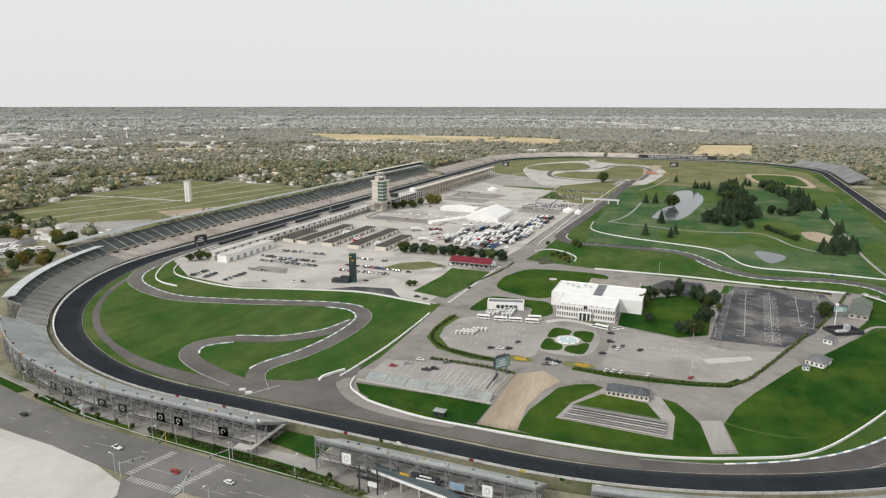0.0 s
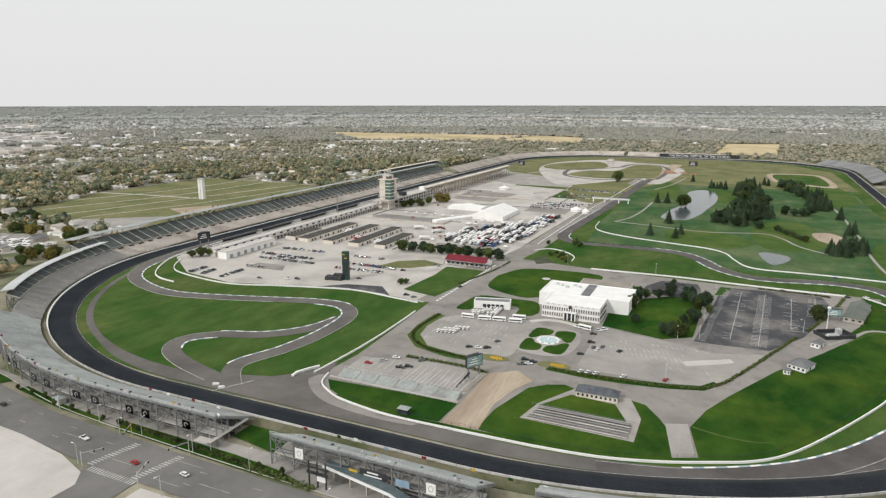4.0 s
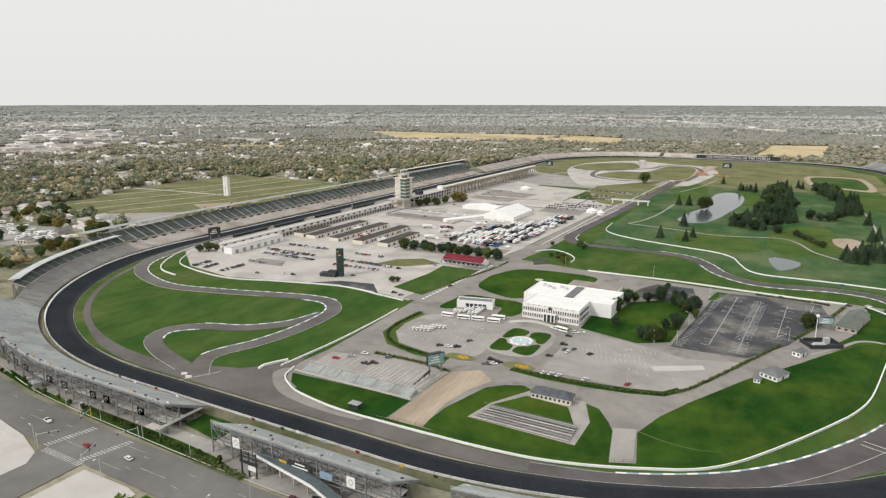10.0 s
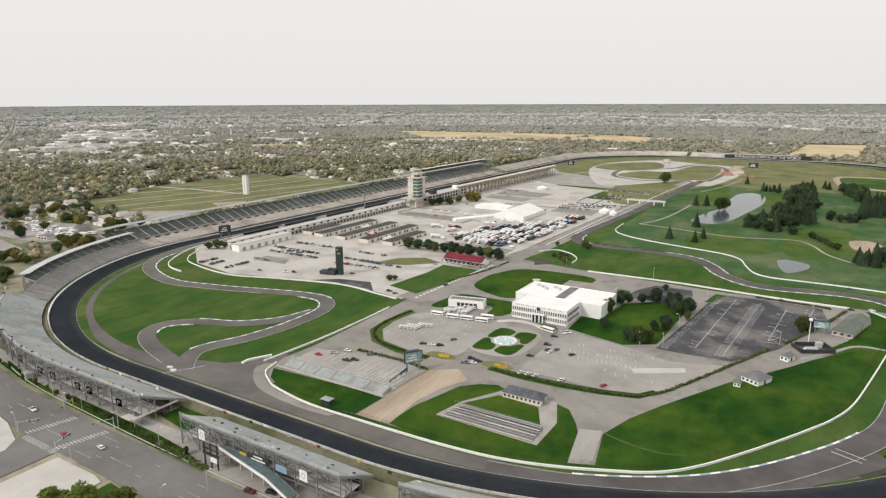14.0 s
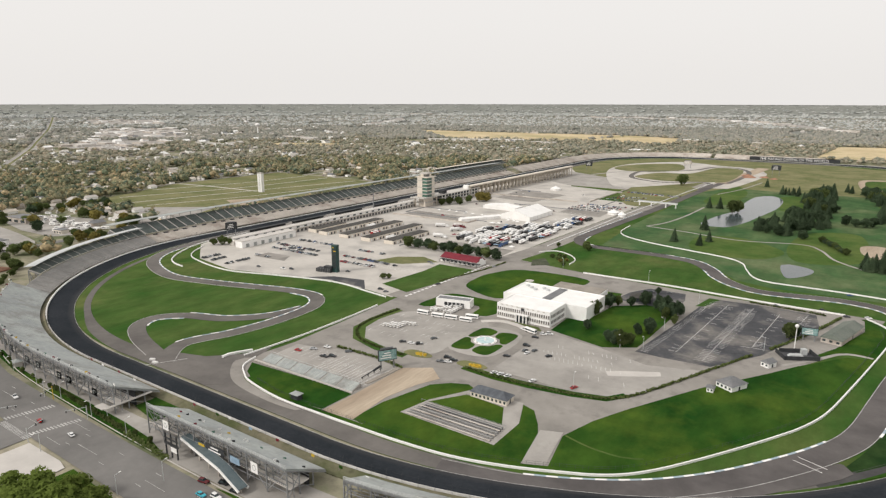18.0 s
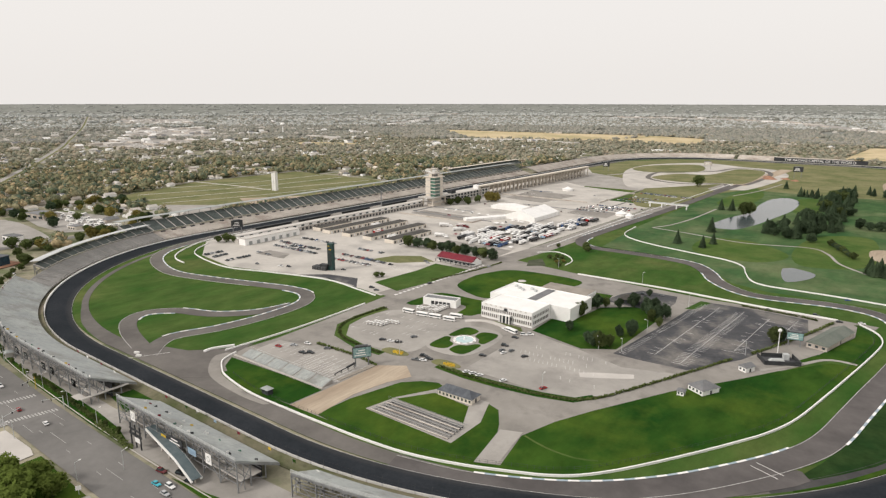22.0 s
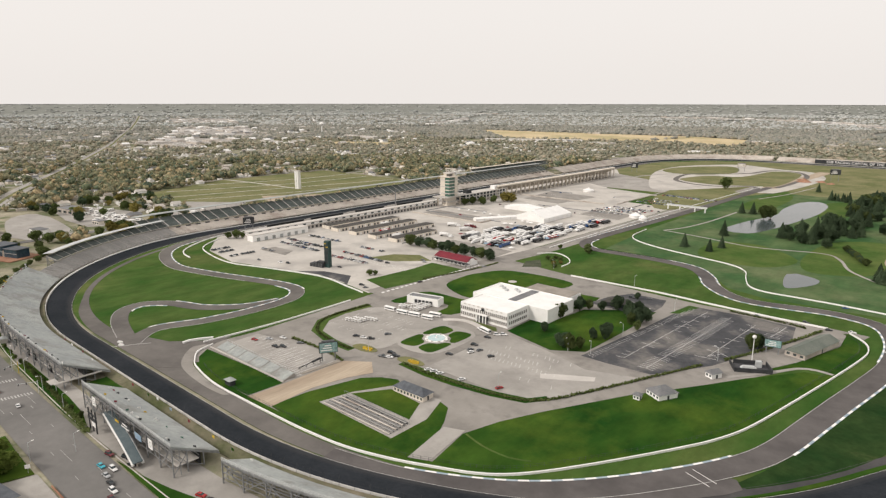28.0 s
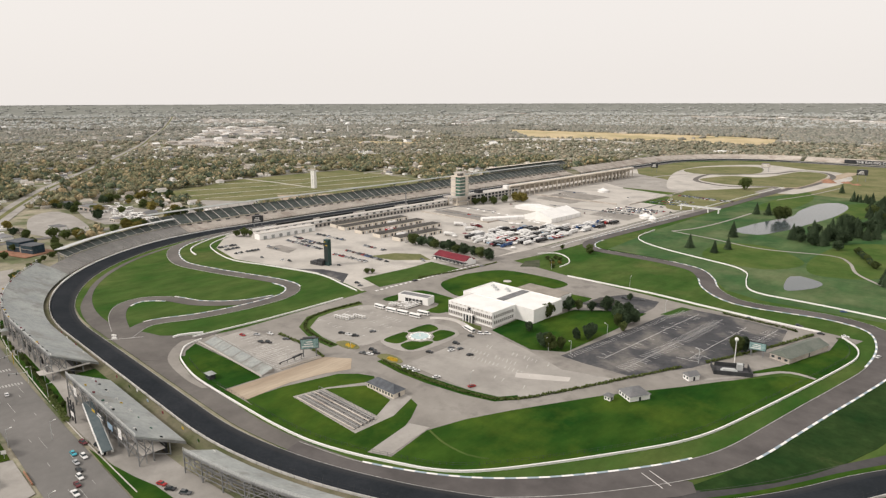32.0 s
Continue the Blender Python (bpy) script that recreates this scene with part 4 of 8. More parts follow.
deck(st2, S2, 6.5, 3.4, 27.0, 14.0, 24, M["deck"], M["deck"], 0.16, flush=True)
frame_under(st2, S2, 6.5, 3.4, 27.0, 14.0)
back_rail(st2, S2, 27.2, 14.0)
fascia(st2, S2, 27.3, 13.7)
bm = bmesh.new()
box(bm, -184.5, 171.5, 4.0, 93, 9.5, 0.4)
part("walkway_slab", bm, M["pale_concrete"], st2)
# same added dark sheet, painting the shade under the straight stand
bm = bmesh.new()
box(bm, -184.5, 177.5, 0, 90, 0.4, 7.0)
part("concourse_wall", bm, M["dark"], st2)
for x, mt_, lab in ((-216, M["white"], "white square banner with a round emblem"), (-156, M["white"], "white square banner with a round emblem")):
    bm = bmesh.new()
    box(bm, x, 164.3, 6.4, 4.0, 0.15, 4.6)
    bn = part("banner", bm, mt_, st2, lab)
    bm = bmesh.new()
    ring = 16
    vs = [[bm.verts.new((x + rr * 0.8 * math.cos(6.2832 * j / ring), 164.18, 8.7 + rr * math.sin(6.2832 * j / ring))) for j in range(ring)] for rr in (1.0, 1.3)]
    for j in range(ring):
        bm.faces.new((vs[0][j], vs[0][(j + 1) % ring], vs[1][(j + 1) % ring], vs[1][j]))
    part("emblem", bm, M["deck"], bn, "grey ring emblem")
bm = bmesh.new()
box(bm, -181, 164.3, 6.4, 12, 0.15, 3.4)
bn = part("banner", bm, M["dark"], st2, "black wing-shaped banner")
bm = bmesh.new()
for k in range(2):
    box(bm, -181, 164.15, 7.0 + 1.4 * k, 8 - 3 * k, 0.1, 0.6)
part("lettering_bar", bm, M["white"], bn)
bm = bmesh.new()
box(bm, -190, 164.3, 6.2, 4, 0.1, 2.0)
part("emblem", bm, M["flower"], bn, "yellow emblem")
bm = bmesh.new()
box(bm, -168, 164.3, 6.2, 6, 0.15, 3.0)
part("banner", bm, M["blue"], st2, "blue picture banner")

S3 = even(arc_of(lambda x, y: y < 300 and -126 < x < 80), 12)
st3 = sited("grandstand", "curved grandstand of grey metal bench rows on steel lattice", "grandstand", "stands along the street", (-40, 190, 0))
deck(st3, S3, 5.0, 3.6, 20.0, 10.5, 20, M["deck"], M["deck"], 0.16, flush=True)
frame_under(st3, S3, 5.0, 3.6, 20.0, 10.5)
back_rail(st3, S3, 20.2, 10.5)
fascia(st3, S3, 20.3, 10.2)

# the south-west turn
SW = even(arc_of(lambda x, y: x < -488 and y < 400), 11)
sw = sited("grandstand", "curved concrete grandstand with a white canopy along its back", "grandstand", "", (-600, 300, 0))
deck(sw, SW, 3.6, 3.4, 21.0, 9.5, 20, M["old_seat"], M["concrete"], 1.2)
frame_under(sw, SW, 3.6, 3.4, 21.0, 9.5, inner=(0.5, 1.0), braces=False)
SWb = [q for q in SW if q[1] > 262]
deck(sw, SWb, 20.5, 11.0, 29.0, 15.0, 10, M["seat"], M["pale_concrete"], 1.2, name="upper_seat_block")
frame_under(sw, SWb, 20.5, 11.0, 29.0, 15.0, inner=(0.2, 1.0))
roof_over(sw, SWb, 23.5, 17.8, 32.0, 17.2, M["alu"], zbase=13.0)

# the main straight
F1 = even([(XW - 2, 1210), (XW - 2, 480), (XW + 2, 440), (XW + 4, 400), (XW + 9, 375)], 13)
fs_ = sited("grandstand", "very long roofed grandstand with dark seats above pale benches", "grandstand", "", (-625, 800, 0))
deck(fs_, F1, 6.0, 2.4, 29.0, 8.0, 16, M["tan"], M["tan"], 1.0, name="bench_block")
deck(fs_, F1, 27.0, 9.5, 47.0, 17.5, 18, M["seat"], M["pale_concrete"], 1.6)
frame_under(fs_, F1, 27.0, 9.5, 47.0, 17.5, inner=(0.1, 1.0), braces=False)
roof_over(fs_, F1, 42.0, 22.4, 56.0, 21.6, M["deck"], zbase=14.0)
nnf = [-m for m in normals(F1)]
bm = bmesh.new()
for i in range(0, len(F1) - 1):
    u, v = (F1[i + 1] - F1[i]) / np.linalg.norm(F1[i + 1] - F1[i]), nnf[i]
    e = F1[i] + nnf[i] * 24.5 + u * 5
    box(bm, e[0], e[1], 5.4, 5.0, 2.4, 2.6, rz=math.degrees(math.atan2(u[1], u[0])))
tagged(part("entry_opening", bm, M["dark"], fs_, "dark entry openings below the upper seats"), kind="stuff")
F2 = even([(XW - 2, 1265), (XW - 2, 1010)], 13)
fs2 = sited("grandstand", "upper deck of dark seats behind the timing tower", "grandstand", "", (-660, 1050, 0))
deck(fs2, F2, 58.5, 17.0, 72.0, 23.0, 12, M["seat"], M["pale_concrete"], 1.6)
frame_under(fs2, F2, 58.5, 17.0, 72.0, 23.0, inner=(0.1, 1.0))
roof_over(fs2, F2, 64.0, 25.2, 75.0, 24.6, M["cream"], zbase=21.0)

# stands of the north end
NW = even(arc_of(lambda x, y: y > 1215 and x < -300 and not y > 1829.9), 22)
nw = sited("grandstand", "pale tan bench grandstand round the far turn", "grandstand", "", (-560, 1600, 0))
deck(nw, NW, 5.0, 3.2, 32.0, 12.0, 14, M["tan"], M["tan"], 1.2)
frame_under(nw, NW, 5.0, 3.2, 32.0, 12.0, inner=(1.0,), braces=False)
NC = even([(-90, YN), (-345, YN)], 22)
nc = sited("grandstand", "pale grandstand behind the far short straight", "grandstand", "", (-220, 1850, 0))
deck(nc, NC, 5.0, 3.2, 30.0, 12.0, 14, M["tan"], M["tan"], 1.2)
frame_under(nc, NC, 5.0, 3.2, 30.0, 12.0, inner=(1.0,), braces=False)
NE = even(arc_of(lambda x, y: y > 1340 and x > -20 and y < 1740), 18)
ne = sited("grandstand", "grey metal grandstand outside the far turn", "grandstand", "", (170, 1550, 0))
deck(ne, NE, 6.0, 4.0, 38.0, 15.0, 18, M["far_stand"], M["far_stand"], 1.2)
frame_under(ne, NE, 6.0, 4.0, 38.0, 15.0, inner=(0.5, 1.0))
# terrace stand inside the pit lane, backs to the paddock
T1 = even([(-532, 880), (-528, 1270)], 13)
tt = sited("grandstand", "terrace grandstand on tall tan concrete frames beside the pit lane", "grandstand", "", (-535, 1080, 0))
deck(tt, T1, 2.0, 5.0, 26.0, 17.0, 16, M["old_seat"], M["cream"], 1.2)
frame_under(tt, T1, 2.0, 5.0, 26.0, 17.0, w=1.5, inner=(0.25, 0.6, 1.0), beam_mat=M["cream"], braces=False)
roof_over(tt, T1, 22.0, 19.0, 28.5, 18.6, M["cream"], posts=False, thick=1.6)

# slogan board above the far turn
sign = sited("slogan_sign", "long black board with white block letters over the far turn", "sign", "", (-180, 1836, 0))
bm = bmesh.new()
box(bm, -158, YN + 3.5, 3.0, 200, 0.8, 9.0)
part("board", bm, M["dark"], sign)
txt = bpy.data.curves.new("slogan", "FONT")
txt.body = "THE RACING CAPITAL OF THE WORLD"
txt.size, txt.extrude, txt.align_x = 8.6, 0.06, "CENTER"
txt.materials.append(M["white"])
t_ob = new("lettering", txt)
t_ob.matrix_basis = pose(-158, YN + 2.9, 4.4, 90, 0, 0)
adopt(t_ob, sign)

# catch fence round the outer wall
line, bend = oval(-0.8, 60)
bm = bmesh.new()
for q, b, m in zip(line, bend, normals(line, True)):
    z = (0.5 + 0.5 * b) * 2.6 + 1.1
    beam(bm, (*q, 0.0), (*q, z + 2.7), 0.09)
    p = q + m * 0.7
    beam(bm, (*q, z + 2.7), (*p, z + 3.2), 0.07)
for zc in (1.2, 2.6):
    for i in range(len(line)):
        a, b2 = line[i], line[(i + 1) % len(line)]
        za, zb = (0.5 + 0.5 * bend[i]) * 2.6 + 1.1, (0.5 + 0.5 * bend[(i + 1) % len(line)]) * 2.6 + 1.1
        beam(bm, (*a, za + zc), (*b2, zb + zc), 0.03)
tagged(part("catch_fence", bm, M["dark"]), "tall steel catch fence posts and cables on the outer wall", "fence", kind="stuff")
# coloured pennants and guests' covers along the wall and the stand tops
for i, (x, y, z, c) in enumerate([(-330, 189.5, 4.2, "red"), (-317, 189, 4.2, "white"), (-300, 189, 4.2, "red"), (-283, 188, 4.2, "white"), (-232, 189, 4, "red"), (-214, 189, 4, "lush"), (-206, 190, 4, "white"), (-190, 189, 4, "blue"), (-172, 189, 4, "red"), (-150, 189, 4, "flower"), (-134, 189, 4, "lush"), (-120, 189.5, 4, "white"), (-96, 190, 4, "red")]):
    bm = bmesh.new()
    box(bm, 0, 0, 0, 0.12, 0.12, 2.6)
    fl = part("flag", bm, M["steel"])
    fl.matrix_basis = pose(x, y, z - 1.4)
    bm = bmesh.new()
    box(bm, 1.0, 0, 1.2, 2.0, 0.08, 1.3)
    part("cloth", bm, M[c], fl)
    tagged(fl, "small coloured flag on a pole beside the track", "flag", "flags along the wall")
# pennants on the back rails
rp2 = random.Random(8)
for stand_, pts_, off_, z_ in ((st, S1, 28.0, 15.6), (st2, S2, 24.0, 12.6), (st2, S2, 16.0, 8.2)):
    nn_ = [-m for m in normals(pts_)]
    for i in range(len(pts_)):
        for k in range(2):
            c = rp2.choice(("white", "dark", "white", "red", "dark", "flower", "green_glass"))
            p = pts_[i] + nn_[i] * off_ + np.array((rp2.uniform(-5, 5), 0))
            if rp2.random() < (0.8 if stand_ is st else 0.4):
                bm = bmesh.new()
                box(bm, p[0], p[1], z_, 1.3, 0.12, 0.9, rz=rp2.uniform(0, 90))
                box(bm, p[0], p[1], z_ - 1.4, 0.08, 0.08, 1.5)
                part("pennant", bm, M[c], stand_)

# ---- museum and the buildings round it ----
def quad_window(bm, x, y, z, w, h, d=0.25, face="s"):
    """A window pane with its frame, set against a wall that faces south or east."""
    if face == "s":
        box(bm, x, y - d / 2, z, w, d, h)
    else:
        box(bm, x + d / 2, y, z, d, w, h)


mus = sited("museum", "large white two-storey museum with a flat roof and rows of windows", "building", "", (-155, 430, 0))
bm = bmesh.new()
box(bm, -160, 412.5, 0, 41, 26, 10.4)
part("front_wing", bm, M["white"], mus)
bm = bmesh.new()
box(bm, -157, 443, 0, 66, 35, 9.7)
part("hall", bm, M["white"], mus)
bm = bmesh.new()
box(bm, -149, 470.5, 0, 39, 20, 9.0)
part("rear_wing", bm, M["white"], mus)
for (x, y, z, sx, sy) in ((-160, 412.5, 10.4, 41, 26), (-157, 443, 9.7, 66, 35)):
    bm = bmesh.new()
    for ex, ey, lx, ly in ((0, -sy / 2 + 0.3, sx, 0.6), (0, sy / 2 - 0.3, sx, 0.6), (-sx / 2 + 0.3, 0, 0.6, sy - 1.2), (sx / 2 - 0.3, 0, 0.6, sy - 1.2)):
        box(bm, x + ex, y + ey, z, lx, ly, 0.5)
    part("parapet", bm, M["white"], mus)
bm = bmesh.new()
box(bm, -156.5, 444, 9.7, 6.5, 31, 0.35)
part("roof_patch", bm, M["roof_grey"], mus, "grey roof light strip")
bm = bmesh.new()
box(bm, -149, 471, 9.0, 38, 18, 0.35)
part("rear_roof", bm, M["brown_roof"], mus, "brown-grey gravel roof")
for i in range(5):
    bm = bmesh.new()
    box(bm, -183 + 4.6 * i, 452 - 3 * (i % 3), 9.7, 2.0, 2.6, 1.3)
    part("roof_unit", bm, M["alu"], mus)
bm = bmesh.new()
box(bm, 0, -0.1, 0, 0.85, 0.2, 2.1)
win = part("window", bm, M["office_glass"])
wme = win.data
bpy.data.objects.remove(win)
for row, z in ((0, 2.0), (1, 6.2)):
    for i in range(24):
        x = -179.4 + 1.7 * i
        if row == 0 and 10 < i < 14:
            continue
        o = shared("window", wme, mus, pose(x - mus.location[0], 399.4 - mus.location[1], z))
        bm = bmesh.new()
        if i % 6 == 0:
            box(bm, x + 4.2, 399.3, z - 0.35, 10.2, 0.3, 0.3)
            part("sill_band", bm, M["pale_concrete"], mus)
        else:
            bm.free()
for i in range(10):
    for z in (2.2, 6.3):
        shared("window", wme, mus, pose(-139.4 - mus.location[0], 402 + 2.2 * i - mus.location[1], z, 0, 0, 90))
bm = bmesh.new()
box(bm, -160, 398.6, 0, 7.5, 1.6, 5.2)
part("entrance", bm, M["glass"], mus, "dark glazed entrance")
bm = bmesh.new()
for x in (-164, -161.5, -158.5, -156):
    box(bm, x, 397.0, 0, 0.7, 0.7, 5.6)
box(bm, -160, 397.6, 5.6, 10, 2.6, 0.5)
part("portico", bm, M["white"], mus)
bm = bmesh.new()
for x in range(9):
    box(bm, -176 + 4 * x, 398.75, 10.2, 1.6, 0.2, 0.6)
part("ornament_band", bm, M["pale_concrete"], mus)
bm = bmesh.new()
box(bm, -160, 398.7, 8.3, 2.4, 0.25, 2.0)
part("emblem", bm, M["dark"], mus, "dark plain emblem")
# curved walk before the museum
tagged(strip("museum_walk", curve([(-184, 384), (-176, 391), (-166, 393), (-155, 390), (-145, 386)], 3), 2.2, -2.2, 0.4, M["pale_concrete"]), "pale curved walk before the museum", "pavement", kind="structure")
tagged(slab("museum_bed", [(-176, 393), (-166, 396.5), (-146, 396), (-141, 390), (-150, 390), (-160, 394.5)], 0.3, M["leaf"]), "planting bed with low dark shrubs", "bed", kind="structure")


def hip_roof(bm, x, y, z, sx, sy, h, over=0.6, ridge=0.5):
    a, b = sx / 2 + over, sy / 2 + over
    if sx >= sy:
        r = [(-(a - b * 2 * ridge), 0), (a - b * 2 * ridge, 0)]
    else:
        r = [(0, -(b - a * 2 * ridge)), (0, b - a * 2 * ridge)]
    v = [bm.verts.new((x + i, y + j, z)) for i, j in ((-a, -b), (a, -b), (a, b), (-a, b))] + [bm.verts.new((x + i, y + j, z + h)) for i, j in r]
    if sx >= sy:
        for q in ((0, 1, 5, 4), (2, 3, 4, 5), (1, 2, 5), (3, 0, 4), (3, 2, 1, 0)):
            bm.faces.new([v[i] for i in q])
    else:
        for q in ((1, 2, 5, 4), (3, 0, 4, 5), (0, 1, 4), (2, 3, 5), (3, 2, 1, 0)):
            bm.faces.new([v[i] for i in q])


def small_house(name, label, x, y, sx, sy, h, rh, wall, roof, rz=0, windows=6, category="building", group="", ridge=0.5):
    """A low house with a hipped or gabled roof, a door and windows."""
    th = thing(name, label, category, group, (x, y, 0), rz)
    bm = bmesh.new()
    box(bm, 0, 0, 0, sx, sy, h)
    wl = part("wall", bm, wall, th)
    bm = bmesh.new()
    hip_roof(bm, 0, 0, h, sx, sy, rh, ridge=ridge)
    part("roof", bm, roof, th)
    for i in range(windows):
        bm = bmesh.new()
        box(bm, -sx / 2 + sx * (i + 0.5) / windows, -sy / 2 - 0.06, h * 0.35, sx / windows * 0.45, 0.14, h * 0.4)
        part("window", bm, M["glass"], th)
    bm = bmesh.new()
    box(bm, sx / 2 + 0.06, 0, 0, 0.14, 1.2, h * 0.75)
    part("door", bm, M["dark"], th)
    return th


small_house("ticket_house", "low white house with a dark grey hipped roof", -118, 285.5, 21, 8, 3.2, 2.8, M["cream"], M["slate"], rz=1, windows=9)
small_house("field_pavilion", "small white pavilion with a grey hipped roof", -19, 371, 10, 12, 3.0, 3.2, M["white"], M["roof_grey"], rz=-28, windows=4)
small_house("field_hut", "tiny white hut with a grey roof on the grass", -27, 359, 3.4, 3.4, 2.6, 1.4, M["white"], M["roof_grey"], windows=2)
small_house("pump_house", "small grey-roofed shed beside the road", -7, 413, 5, 7, 3.0, 2.0, M["white"], M["roof_grey"], rz=-28, windows=2, ridge=0.15)
small_house("long_shed", "long shed with a dull green roof and brown ends", 25, 494, 12, 42, 3.4, 3.2, M["tan"], mat("green_roof", (0.11, 0.13, 0.11), (0.16, 0.175, 0.15), 0.1, 0.8, 1.0, 0.2), rz=-14, windows=3, ridge=0.1)
small_house("annex_house", "low dark-roofed house behind the museum", -108, 496, 16, 12, 3.5, 3.0, M["dark"], M["roof_dark"], rz=10, windows=4)
small_house("wall_hut", "small dark marshal hut behind the wall", -201, 228, 5, 3.4, 3.0, 0.8, M["dark"], M["deck"], windows=2)

# pavilion with flat roof beside the cart lot
pv = thing("visitor_hall", "low white hall with a flat grey roof and dark openings", "building", "", (-219, 402, 0), 14)
bm = bmesh.new()
box(bm, 0, 2, 0, 27, 9, 5.2)
part("wall", bm, M["white"], pv)
bm = bmesh.new()
box(bm, 0, 2, 5.2, 25.5, 7.6, 0.25)
part("roof", bm, M["roof_grey"], pv)
bm = bmesh.new()
for ex, ey, lx, ly in ((0, -2.2, 27, 0.6), (0, 6.2, 27, 0.6), (-13.2, 2, 0.6, 7.8), (13.2, 2, 0.6, 7.8)):
    box(bm, ex, ey, 5.2, lx, ly, 0.7)
part("parapet", bm, M["white"], pv)
for i in range(5):
    bm = bmesh.new()
    box(bm, -5.5 + 3.2 * i, -2.65, 0.3, 2.4, 0.3, 3.4)
    part("opening", bm, M["dark"], pv, "dark open front")

# red-roofed hall
rh = thing("red_hall", "long white hall with a red gabled roof", "building", "", (-286, 518, 0), -1)
bm = bmesh.new()
box(bm, 0, 0, 0, 40, 15, 4.2)
part("wall", bm, M["white"], rh)
bm = bmesh.new()
hip_roof(bm, 0, 0, 4.2, 40, 15, 3.8, over=0.8, ridge=0.02)
part("roof", bm, M["red"], rh)
bm = bmesh.new()
box(bm, 20.9, 0, 0, 0.5, 15, 4.4)
box(bm, 20.9, 0, 4.4, 0.5, 9, 2.4, taper=0.35)
part("gable", bm, M["white"], rh)
bm = bmesh.new()
box(bm, 3, -9.4, 3.2, 44, 3.0, 0.3)
for i in range(9):
    box(bm, -20 + 6 * i, -10.6, 0, 0.3, 0.3, 3.2)
part("porch", bm, M["dark"], rh, "dark flat porch roof on posts")
for i in range(8):
    bm = bmesh.new()
    box(bm, -17 + 4.8 * i, -7.6, 1.0, 2.6, 0.2, 2.2)
    part("window", bm, M["glass"], rh)

# fountain garden
fg = sited("fountain", "round white fountain basin with pale blue water", "fountain", "", (-163, 354, 0))
bm = bmesh.new()
cyl(bm, -163, 354, 0.0, 7.6, 0.55, 28)
part("rim", bm, M["white"], fg)
bm = bmesh.new()
cyl(bm, -163, 354, 0.3, 5.8, 0.35, 28)
part("water", bm, M["pool"], fg)
bm = bmesh.new()
cyl(bm, -163, 354, 0.5, 0.7, 1.6, 12, 0.4)
part("spout", bm, M["white"], fg)
for i in range(10):
    a = 6.2832 * i / 10
    bm = bmesh.new()
    box(bm, -163 + 7.0 * math.cos(a), 354 + 7.0 * math.sin(a), 0.5, 1.5, 0.6, 0.5, rz=math.degrees(a) + 90)
    part("bench", bm, M["pale_concrete"], fg)
for sx, sy in ((-1, -1), (1, -1), (1, 1), (-1, 1)):
    pts = [(-163 + sx * 1.8, 354 + sy * 9.5), (-163 + sx * 1.8, 354 + sy * 19), (-163 + sx * 13, 354 + sy * 20), (-163 + sx * 14, 354 + sy * 1.8), (-163 + sx * 9.5, 354 + sy * 1.8), (-163 + sx * 6.8, 354 + sy * 6.8)]
    tagged(slab("garden_lawn", pts, 0.22, M["lush"], smooth=2), "green turf quarter round the fountain", "lawn", kind="structure")
tagged(slab("garden_paving", [(-178.5, 333), (-147.5, 333), (-147.5, 375.5), (-178.5, 375.5)], 0.165, M["concrete"], smooth=6), "pale paving of the fountain garden", "pavement", kind="structure")

bm = bmesh.new()
cyl(bm, -204.3, 497.1, 0.1, 3.6, 0.14, 24)
tagged(part("round_pad", bm, M["pale_concrete"]), "small round pale pad on the turf", "pavement", kind="structure")
# flower beds
for x, y in ((-184, 312), (-148, 316)):
    tagged(slab("flower_island", [(x - 10, y - 3), (x, y - 4.5), (x + 7, y - 2), (x + 8, y + 2), (x, y + 4.5), (x - 9, y + 3)], 0.3, M["rough_grass"], smooth=2), "planted traffic island", "bed", kind="structure")
    bm = bmesh.new()
    for i in range(70):
        a, r = random.uniform(0, 6.28), random.uniform(0, 1) ** 0.5
        cyl(bm, x + 1 + 4.2 * r * math.cos(a), y + 2.0 * r * math.sin(a), 0.3, 0.45, random.uniform(0.4, 0.8), 5, 0.2)
    tagged(part("flower_bed", bm, M["flower"]), "bed of yellow flowers on the traffic island", "flowers")


# ---- bleachers ----
def stairs(name, left, right, depth, z0, z1, rows, material, parent):
    """A flight of wide steps as one closed skin between two side lines."""
    prof = [(0, 0)]
    for r in range(rows):
        zz = z0 + (z1 - z0) * (r + 1) / rows
        prof += [(depth * r / rows, zz), (depth * (r + 0.64) / rows, zz), (depth * (r + 0.66) / rows, zz - 0.28)]
    prof += [(depth, z1 - 0.28), (depth, 0)]
    vs = [left(*q) for q in prof] + [right(*q) for q in prof]
    n = len(prof)
    fs = [(i + 1, i, n + i, n + i + 1) for i in range(n - 1)] + [tuple(range(n)), tuple(range(2 * n - 1, n - 1, -1))]
    return raw(name, vs, fs, material, parent)


